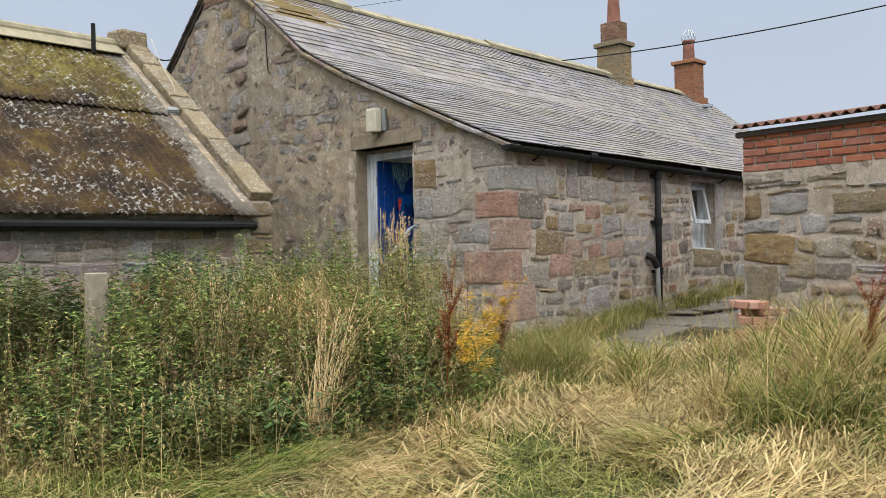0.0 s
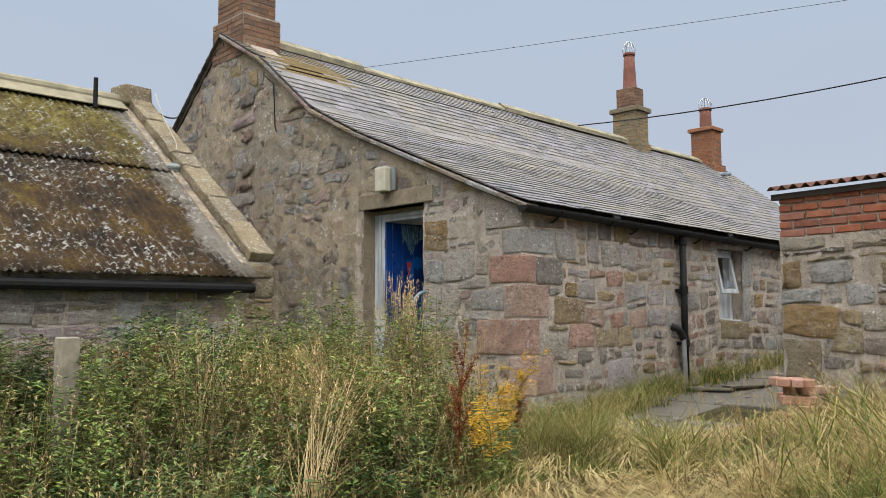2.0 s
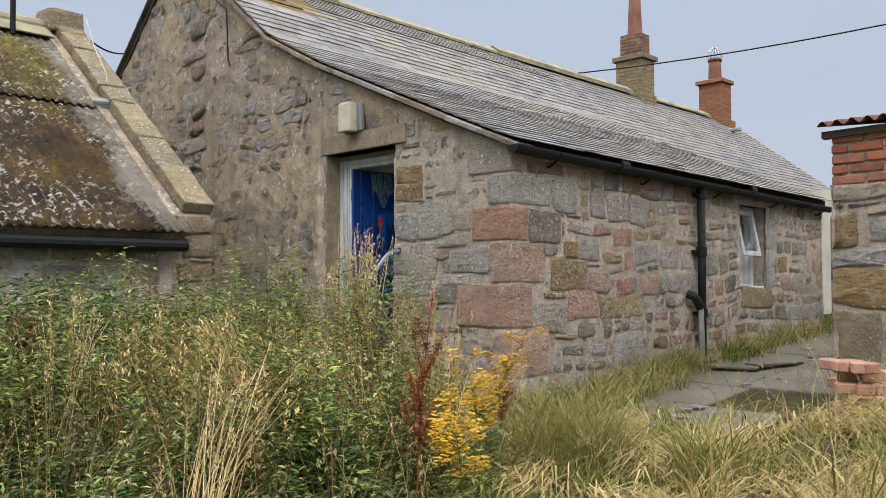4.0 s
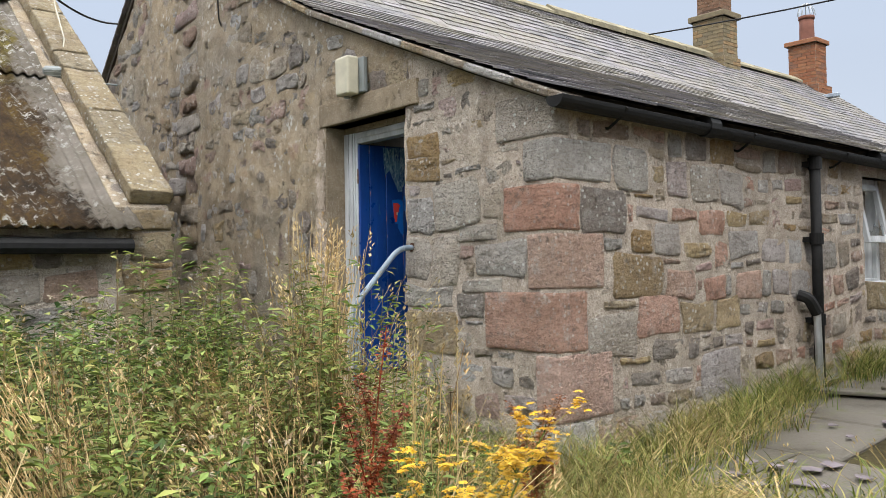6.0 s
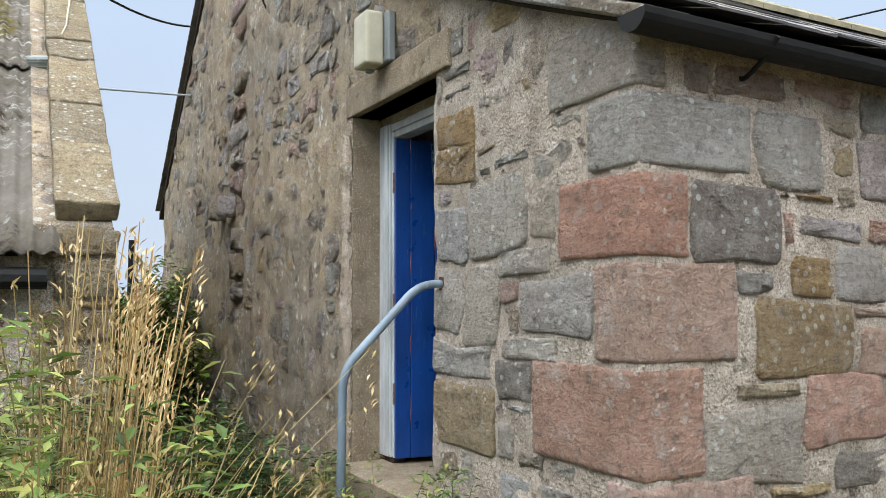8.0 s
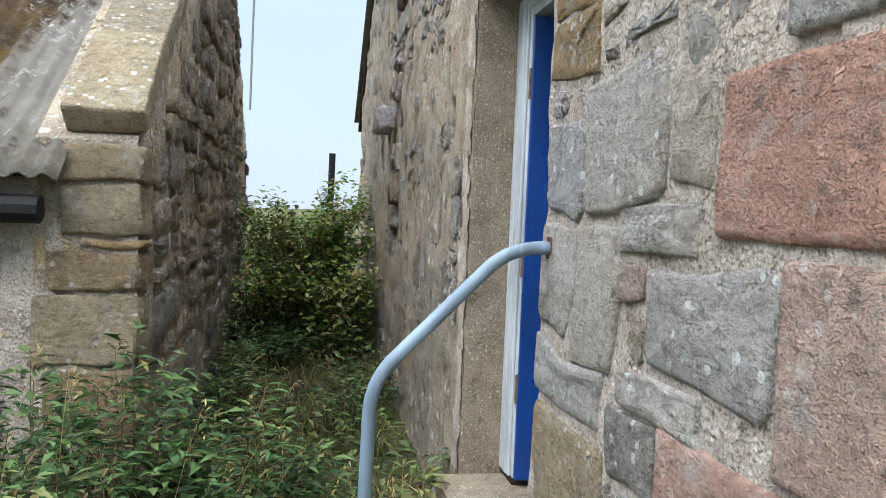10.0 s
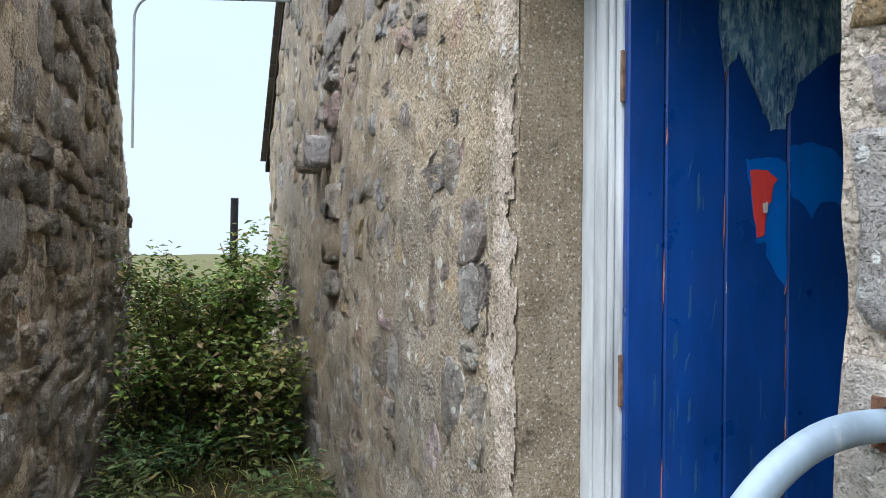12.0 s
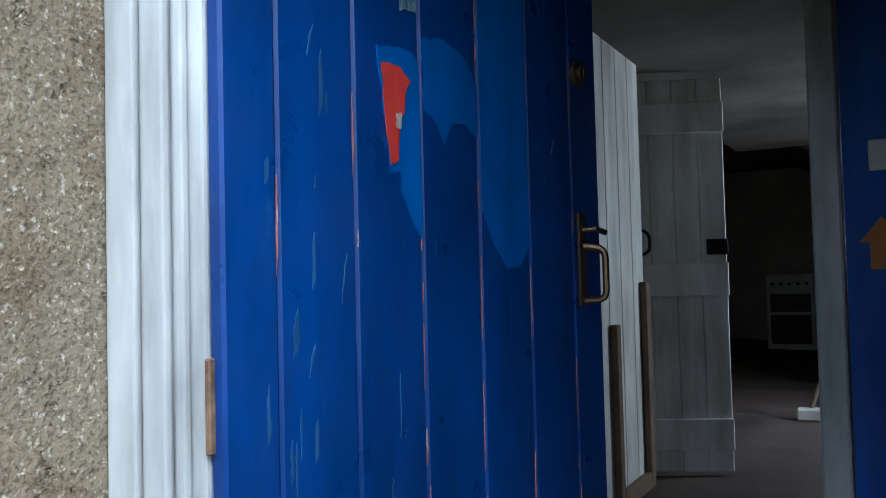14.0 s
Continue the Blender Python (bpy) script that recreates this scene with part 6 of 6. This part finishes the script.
def clear(x, y):
    """No plant inside a building or on the bare paving."""
    if x < SX + 0.06 and y < SY + 0.05 and x > -8.5:
        return False
    if -8.8 < x < 0.03 and y > -0.03:
        return False
    if x > OX - 0.02 and OY - 0.02 < y < 5.1:
        return False
    return True


def tall(x, y):
    """How tall the weeds grow here, from 0 to 1."""
    t = 1.0
    t *= min(1, max(0, (1.75 - x - 0.25 * max(0, y + 1.5)) / 0.8))
    t *= min(1, max(0, (-y - 0.25) / 0.5)) if x > -2.2 else 0.25
    t *= min(1, max(0, (y + 5.3) / 0.7)) if x > -0.2 else 1
    d = from_path(x, y)
    t *= min(1, max(0, (d - 0.45) / 0.5))
    # the bed begins some way in from the mown edge
    t *= min(1, max(0, ((5.35 - x) * 0.65 + (y + 6.42) * 0.76 - 4.6 + 0.5 * patchy(x, y, 0.8, 60)) / 0.9))
    return t


rw = random.Random(77)
green, straw, hay, weed, nettle, stems, heads, fluff = (Growth() for _ in range(8))


def patchy(x, y, s, o=0):
    return noise.noise(Vector((x * s, y * s, o)))


def grass_head(p, az, r, size=1.0, into=None):
    """A dry grass seed head: many short spikelets on the tip of a stalk."""
    for i in range(int(9 * size)):
        q = (p[0] + r.gauss(0, 0.006), p[1] + r.gauss(0, 0.006), p[2] - r.uniform(0, 0.12) * size)
        a = az + r.gauss(0, 1.0)
        (into or heads).leaf(q, (math.cos(a) * 0.6, math.sin(a) * 0.6, 0.8), r.uniform(0.018, 0.032), 0.0035, r)


# meadow grass
count = 0
while count < 60000:
    u = rw.random()
    if u < 0.55:
        x, y = rw.uniform(-2.4, 5.8), rw.uniform(-6.3, 1.0)
    elif u < 0.97:
        x, y = rw.uniform(0.5, 4.8), rw.uniform(-5.4, -0.5)
    else:
        x, y = rw.uniform(-8.0, 0), rw.uniform(-1.25, -0.05)
    count += 1
    if not clear(x, y):
        continue
    z = ground_z(x, y) - 0.01
    if 0.12 < x < 2.2 + 0.12 * y and y > 0.4 and patchy(x, y, 1.7, 3) < 0.05 and abs(x - 0.15) > 0.12:
        continue
    d = from_path(x, y)
    t = tall(x, y)
    right = x > 1.6
    h = rw.uniform(0.10, 0.30) + 0.42 * t * rw.random()
    tuft = patchy(x, y, 1.3, 1)
    if right and tuft > 0.15:
        h += 0.35 * min(1, (tuft - 0.15) * 3)
    if x > 2.75 and y > -1.6 and patchy(x, y, 1.6, 50) > -0.1:
        h += rw.uniform(0.1, 0.5)
    if x < -2.4 or d < 0.5:
        h = min(h, rw.uniform(0.08, 0.25))
    az = rw.uniform(0, 6.283) + patchy(x, y, 0.8, 9)
    dry = patchy(x, y, 0.9, 5) + 0.5 * patchy(x, y, 2.6, 6) + (0.3 if right else 0.0) + rw.gauss(0, 0.25)
    if right and h < 0.33 and patchy(x, y, 0.9, 5) + 0.5 * patchy(x, y, 2.6, 6) > -0.12 and rw.random() < 0.65:
        continue
    front = (5.35 - x) * 0.65 + (y + 6.42) * 0.76 < 5.0
    if front and d > 0.5 and x < 3.2:
        h = rw.uniform(0.2, 0.5)
        az = patchy(x, y, 0.5, 70) * 5 + rw.gauss(0, 0.5)
    (straw if dry > 0.22 else green).blade((x, y, z), h, rw.uniform(0.0034, 0.0078), az, rw.uniform(0.9, 1.7) if front else rw.uniform(0.3, 1.3), rw)
# flattened hay
for _ in range(50000):
    x, y = (rw.uniform(1.0, 5.8), rw.uniform(-5.8, 0.6)) if rw.random() < 0.8 else (rw.uniform(-1.5, 2.5), rw.uniform(-5.6, -3.0))
    if not clear(x, y) or (y > 0.3 and x < 2):
        continue
    if patchy(x, y, 0.9, 5) + 0.5 * patchy(x, y, 2.6, 6) < -0.1:
        continue
    z = ground_z(x, y) + rw.uniform(0.0, 0.09)
    az = patchy(x, y, 0.45, 12) * 6 + rw.gauss(0, 0.6)
    l = rw.uniform(0.15, 0.55)
    w = rw.uniform(0.0022, 0.005)
    k = len(hay.v)
    dx, dy = math.cos(az), math.sin(az)
    bow = rw.uniform(0.0, 0.10)
    for t, zz in ((0, 0.0), (0.5, bow), (1, rw.uniform(-0.01, 0.02))):
        q = 1 if t < 1 else 0.3
        hay.v += [(x + dx * l * t - dy * w * q, y + dy * l * t + dx * w * q, z + zz), (x + dx * l * t + dy * w * q, y + dy * l * t - dx * w * q, z + zz)]
    hay.f += [(k, k + 1, k + 3, k + 2), (k + 2, k + 3, k + 5, k + 4)]


def leafy(x, y, h, g, r, big=1.0, density=1.0):
    """A branching leafy weed."""
    z = ground_z(x, y) - 0.02
    az, lean = r.uniform(0, 6.283), r.uniform(0.0, 0.25)
    main = arc((x, y, z), h, az, lean, 6)
    stems.stalk(main, 0.004, 0.0015)
    n = int((26 + 34 * h) * density)
    for i in range(n):
        t = r.uniform(0.12, 1.0)
        k = min(5, int(t * 6))
        f = t * 6 - k
        p = [main[k][c] + (main[k + 1][c] - main[k][c]) * f for c in range(3)]
        a = r.uniform(0, 6.283)
        out = r.uniform(0.0, 0.14) * (1.15 - t) * big
        q = (p[0] + math.cos(a) * out, p[1] + math.sin(a) * out, p[2] + r.uniform(-0.01, 0.05) + out * 0.4)
        g.leaf(q, (math.cos(a), math.sin(a), r.uniform(-0.25, 0.7)), r.uniform(0.028, 0.06) * big, r.uniform(0.006, 0.011) * big, r)
    return main[-1]


made = 0
for _ in range(9000):
    x, y = rw.uniform(-2.3, 1.9), rw.uniform(-6.0, -0.15)
    t = tall(x, y)
    if not clear(x, y) or t < 0.12 or rw.random() > 0.35 + 0.65 * t:
        continue
    if made > 1700:
        break
    made += 1
    dark = patchy(x, y, 0.7, 20) + (0.28 if x < -0.6 else -0.25) > 0.12
    clump = 0.5 + 0.5 * max(-1, min(1, patchy(x, y, 1.5, 41) * 2.2))
    if rw.random() > 0.35 + 0.65 * clump:
        continue
    h = 0.35 + t * (0.38 + 0.42 * clump + 0.38 * rw.random() ** 2)
    if x > 0.6:
        h *= 0.72
    if dark:
        leafy(x, y, h * 0.92, nettle, rw, 1.5, 1.3)
    else:
        tip = leafy(x, y, h, weed, rw, 1.05, 1.5)
        if rw.random() < 0.22:
            for _k in range(rw.randint(2, 5)):
                c = (tip[0] + rw.gauss(0, 0.04), tip[1] + rw.gauss(0, 0.04), tip[2] + rw.gauss(0, 0.03))
                for _j in range(9):
                    a, b = rw.uniform(0, 6.283), rw.uniform(-1, 1)
                    fluff.leaf(c, (math.cos(a), math.sin(a), b), rw.uniform(0.010, 0.020), 0.004, rw)
# dark undergrowth that fills the bed below the tall weeds
for _ in range(1100):
    x, y = rw.uniform(-2.2, 1.7), rw.uniform(-5.6, -0.4)
    t = tall(x, y)
    if not clear(x, y) or t < 0.2:
        continue
    leafy(x, y, rw.uniform(0.22, 0.45) + 0.25 * t * rw.random(), nettle, rw, 1.5, 1.2)
# dry stalks with seed heads among the weeds
for _ in range(1300):
    if rw.random() < 0.08:
        x, y = rw.gauss(0.0, 0.09), rw.gauss(-1.54, 0.09)
        h = rw.uniform(0.9, 1.5)
    else:
        x, y = rw.uniform(-2.2, 1.7), rw.uniform(-5.5, -0.2)
        h = rw.uniform(0.6, 1.25) * (0.6 + 0.4 * tall(x, y))
    if not clear(x, y) or from_path(x, y) < 0.6:
        continue
    az = rw.uniform(0, 6.283)
    pts = arc((x, y, ground_z(x, y)), h, az, rw.uniform(0.05, 0.5), 5)
    straw.stalk(pts, 0.002, 0.001)
    grass_head(pts[-1], az, rw, rw.uniform(0.7, 1.5))
for _ in range(420):
    x, y = rw.uniform(1.5, 4.8), rw.uniform(-2.4, 1.0)
    if not clear(x, y) or from_path(x, y) < 0.5 or (y > 0.3 and x < 2):
        continue
    az = rw.uniform(0, 6.283)
    pts = arc((x, y, ground_z(x, y)), rw.uniform(0.35, 0.75), az, rw.uniform(0.2, 0.8), 5)
    straw.stalk(pts, 0.0018, 0.001)
    grass_head(pts[-1], az, rw, 0.8)
# tussocks of tall dry grass standing in the weed bed, and dead brown stalks
dead, gold = Growth(), Growth()


def tussock(x, y, h, n, az, lean, r, spread=0.06):
    for _i in range(n):
        px, py = x + r.gauss(0, spread), y + r.gauss(0, spread)
        if not clear(px, py):
            continue
        a = az + r.gauss(0, 0.7)
        pts = arc((px, py, ground_z(px, py)), h * r.uniform(0.65, 1.1), a, lean * r.uniform(0.4, 1.3), 5)
        gold.stalk(pts, 0.0027, 0.0014)
        for _j in range(2):
            gold.blade((px, py, ground_z(px, py)), h * r.uniform(0.4, 0.8), 0.004, a + r.gauss(0, 0.6), r.uniform(0.3, 0.9), r, 4)
        if r.random() < 0.7:
            grass_head(pts[-1], a, r, r.uniform(1.1, 2.0), gold)


tussock(0.0, -1.54, 1.45, 95, 2.4, 0.10, rw, 0.055)
tussock(0.80, -2.70, 1.15, 110, 3.9, 0.4, rw, 0.07)
for _ in range(20):
    x, y = rw.uniform(-1.2, 1.2), rw.uniform(-3.5, -1.6)
    if tall(x, y) > 0.3:
        tussock(x, y, rw.uniform(0.85, 1.25), rw.randint(18, 45), rw.uniform(0, 6.283), rw.uniform(0.15, 0.5), rw, rw.uniform(0.03, 0.09))
for _ in range(420):
    x, y = rw.uniform(-2.2, 1.4), rw.uniform(-5.3, -0.4)
    t = tall(x, y)
    if not clear(x, y) or t < 0.25:
        continue
    pts = arc((x, y, ground_z(x, y)), rw.uniform(0.5, 0.75) + 0.45 * t * rw.random(), rw.uniform(0, 6.283), rw.uniform(0.02, 0.25), 6)
    dead.stalk(pts, 0.0032, 0.0016)
    for _k in range(rw.randint(14, 40)):
        i_ = rw.randint(2, 6)
        a = rw.uniform(0, 6.283)
        p_ = [pts[i_][c] + rw.gauss(0, 0.02) for c in range(3)]
        dead.leaf(p_, (math.cos(a), math.sin(a), rw.uniform(-1.0, 0.4)), rw.uniform(0.018, 0.045), rw.uniform(0.004, 0.009), rw, 0.5)
# tufts against the walls and by the doorstep
for _ in range(6500):
    u = rw.random()
    if u < 0.45:
        x, y = rw.gauss(0.16, 0.10), rw.uniform(-0.1, 6.5)
        if patchy(x, y, 0.9, 33) < -0.1:
            continue
        h = rw.uniform(0.1, 0.42)
    elif u < 0.8:
        x, y = rw.uniform(-1.5, 0.5), -0.04 - abs(rw.gauss(0, 0.28))
        h = rw.uniform(0.15, 0.5)
    else:
        x, y = rw.gauss(1.05, 0.22), rw.gauss(-0.75, 0.2)
        h = rw.uniform(0.3, 0.6)
    if not clear(x, y):
        continue
    (straw if rw.random() < 0.25 else green).blade((x, y, ground_z(x, y)), h, rw.uniform(0.002, 0.004), rw.uniform(0, 6.283), rw.uniform(0.3, 1.2), rw)
for _ in range(5200):
    if rw.random() < 0.6:
        x, y = rw.uniform(-1.2, 1.1), rw.uniform(-1.0, -0.04)
    else:
        x, y = rw.uniform(0.06, 0.6), rw.uniform(-0.6, 1.7)
    if not clear(x, y) or patchy(x, y, 1.8, 81) < -0.2:
        continue
    (straw if rw.random() < 0.38 else green).blade((x, y, ground_z(x, y)), rw.uniform(0.18, 0.5), rw.uniform(0.002, 0.004), rw.uniform(0, 6.283), rw.uniform(0.4, 1.3), rw)
for _ in range(3000):
    x, y = 0.05 + abs(rw.gauss(0, 0.16)), rw.uniform(1.5, 6.5)
    if patchy(x * 0.3, y, 0.8, 90) < -0.05:
        continue
    green.blade((x, y, ground_z(x, y)), rw.uniform(0.12, 0.5), rw.uniform(0.002, 0.004), rw.uniform(0, 6.283), rw.uniform(0.4, 1.2), rw)
for _ in range(60):
    x, y = rw.uniform(-0.7, 0.7), rw.uniform(-0.9, -0.12)
    if from_path(x, y) > 0.3:
        leafy(x, y, rw.uniform(0.12, 0.3), weed, rw, 1.3)
for _ in range(45):
    x, y = rw.uniform(-1.1, 0.6), rw.uniform(-0.55, -0.08)
    az = rw.uniform(0, 6.283)
    pts = arc((x, y, ground_z(x, y)), rw.uniform(0.3, 0.6), az, rw.uniform(0.3, 0.9), 5)
    straw.stalk(pts, 0.0018, 0.001)
    grass_head(pts[-1], az, rw, 1.0)
for _ in range(36):
    x, y = rw.uniform(-1.28, -0.75), rw.uniform(-0.42, -0.12)
    leafy(x, y, rw.uniform(0.25, 0.7), weed, rw, 0.9)
# low dark growth in the passage
for _ in range(420):
    x, y = rw.uniform(-7.6, -1.9), rw.uniform(-1.22, -0.08)
    edge = abs(y + 0.65) / 0.6
    if not clear(x, y) or (x > -5.5 and edge < 0.45 and rw.random() < 0.8) or (x < -2.3 and y > -0.35 and rw.random() < 0.6):
        continue
    leafy(x, y, rw.uniform(0.12, 0.42) * (0.6 + 0.6 * edge), nettle, rw, 1.7, 0.7)
for g, nm, mat, lab, cat in ((green, "grass", "grass", "long green meadow grass, half flattened", "grass"), (straw, "dry_grass", "straw", "dry straw-coloured grass stalks", "grass"), (hay, "hay", "straw", "flattened cut hay on the ground", "hay"),
                             (weed, "weeds", "weed", "tall light green leafy weeds", "weeds"), (nettle, "nettles", "nettle", "dark green nettles and brambles", "weeds"), (stems, "weed_stems", "stem", "thin brown weed stems", "weeds"),
                             (heads, "seed_heads", "straw", "dry grass seed heads", "grass"), (gold, "grass_tussocks", "goldstraw", "golden dry grass tussocks standing among the weeds", "grass"), (dead, "dead_stalks", "deadleaf", "brown withered weed stalks with shrivelled leaves", "weeds"), (fluff, "thistle_heads", "fluff", "fluffy brown thistle heads", "thistles")):
    tagged(g.done(nm, M[mat]), lab, cat, kind="stuff")


def dock(x, y, h, r):
    th = thing("dock_plant", "rust-red seeding dock stalk among the grass", "dock plant")
    st, sd = Growth(), Growth()
    z = ground_z(x, y)
    main = arc((x, y, z), h, r.uniform(0, 6), 0.08, 8)
    st.stalk(main, 0.006, 0.002)
    arms = [main[3:]]
    for i in range(9):
        k = r.randint(3, 6)
        a = r.uniform(0, 6.283)
        l = r.uniform(0.12, 0.3)
        arm = [tuple(main[k][c] + (math.cos(a) * 0.45, math.sin(a) * 0.45, 1.0)[c] * l * j / 4 for c in range(3)) for j in range(5)]
        st.stalk(arm, 0.003, 0.001)
        arms.append(arm)
    for arm in arms:
        for i in range(len(arm) - 1):
            for _k in range(44):
                t = r.random()
                p = [arm[i][c] + (arm[i + 1][c] - arm[i][c]) * t + r.gauss(0, 0.010) for c in range(3)]
                a = r.uniform(0, 6.283)
                sd.leaf(p, (math.cos(a), math.sin(a), r.uniform(-0.3, 0.6)), r.uniform(0.011, 0.019), 0.007, r)
    st.done("stem", M["dockred"], th)
    sd.done("seed_spike", M["dockred"], th)["kind"] = "stuff"


def ragwort(x, y, h, r, lean=0.3, az=None):
    th = thing("ragwort", "yellow-flowered ragwort bending over", "ragwort")
    st, fl, lf = Growth(), Growth(), Growth()
    z = ground_z(x, y)
    az = r.uniform(0, 6) if az is None else az
    main = arc((x, y, z), h, az, lean, 7)
    st.stalk(main, 0.005, 0.002)
    for i in range(26):
        k = r.randint(4, 7)
        a = r.uniform(0, 6.283)
        l = r.uniform(0.04, 0.15)
        end = [main[k][c] + (math.cos(a) * 0.7, math.sin(a) * 0.7, 0.6)[c] * l for c in range(3)]
        st.stalk([main[k], end], 0.002, 0.001)
        for _f in range(10):
            c = [e + r.gauss(0, 0.016) for e in end]
            for j in range(8):
                b = 6.283 * j / 8
                fl.leaf(c, (math.cos(b), math.sin(b), r.uniform(-0.2, 0.3)), r.uniform(0.011, 0.017), 0.0045, r, 0.1)
    for i in range(40):
        k = r.randint(0, 5)
        a = r.uniform(0, 6.283)
        lf.leaf(main[k], (math.cos(a), math.sin(a), r.uniform(-0.5, 0.4)), r.uniform(0.04, 0.09), 0.010, r)
    st.done("stem", M["weed"], th)
    fl.done("bloom", M["ragwort"], th)["kind"] = "stuff"
    lf.done("foliage", M["weed"], th)


rd = random.Random(4)
for x, y, h in ((1.26, -2.2, 1.20), (-0.88, -3.2, 1.15), (0.75, -1.0, 0.7), (3.6, -0.6, 0.8), (-0.95, -3.35, 1.05)):
    dock(x, y, h, rd)
for x, y, h, l, a in ((1.45, -2.04, 0.98, 0.25, 0.6), (1.5, -2.0, 0.9, 0.3, 5.2), (1.62, -2.26, 0.72, 0.5, -0.9), (1.36, -2.08, 0.72, 0.3, 5.6), (0.8, -1.3, 0.62, 0.3, 0.2)):
    ragwort(x, y, h, rd, l, a)


def bush(x, y, h, spread, leaves, r, mat="bushleaf", size=0.07):
    th = thing("bush", "dense green bush with yellowing leaves at the passage end", "bush")
    br, lf = Growth(), Growth()
    z = ground_z(x, y) - 0.05
    tips = []
    for i in range(16):
        a = r.uniform(0, 6.283)
        pts = arc((x + r.gauss(0, 0.1), y + r.gauss(0, 0.1), z), h * r.uniform(0.65, 1.0), a, r.uniform(0.05, spread / h), 6)
        br.stalk(pts, 0.016, 0.004)
        for _k in range(7):
            k = r.randint(1, 6)
            b = r.uniform(0, 6.283)
            l = r.uniform(0.12, 0.38)
            tip = tuple(pts[k][c] + (math.cos(b) * 0.8, math.sin(b) * 0.8, 0.45)[c] * l for c in range(3))
            br.stalk([pts[k], tip], 0.005, 0.002)
            tips.append((pts[k], tip))
    for i in range(leaves):
        p, q = r.choice(tips)
        t = r.uniform(0.2, 1.1)
        c = [p[k] + (q[k] - p[k]) * t + r.gauss(0, 0.05) for k in range(3)]
        if x < -4 and c[1] > -0.02 and c[0] > -8.85:
            c[1] = -0.02 - r.uniform(0, 0.2)
        if x < -4 and c[1] < SY + 0.04 and c[0] > -8.4:
            c[1] = SY + 0.04 + r.uniform(0, 0.2)
        a = r.uniform(0, 6.283)
        lf.leaf(c, (math.cos(a), math.sin(a), r.uniform(-0.6, 0.4)), size * r.uniform(0.6, 1.2), size * 0.3, r)
    br.done("limb", M["bark"], th)
    lf.done("crown", M[mat], th)


rb = random.Random(8)
for x, y, h, s, n_ in ((-6.5, -0.55, 1.3, 0.5, 4200), (-7.2, -0.35, 1.55, 0.5, 4200), (-7.6, -0.85, 1.35, 0.5, 3000), (-5.9, -0.30, 0.75, 0.35, 1500), (-6.3, -1.0, 0.9, 0.4, 1600), (-9.5, -1.4, 1.2, 0.6, 1500)):
    bush(x, y, h, s, n_, rb)
bush(1.0, 9.5, 2.6, 0.7, 1800, rb)
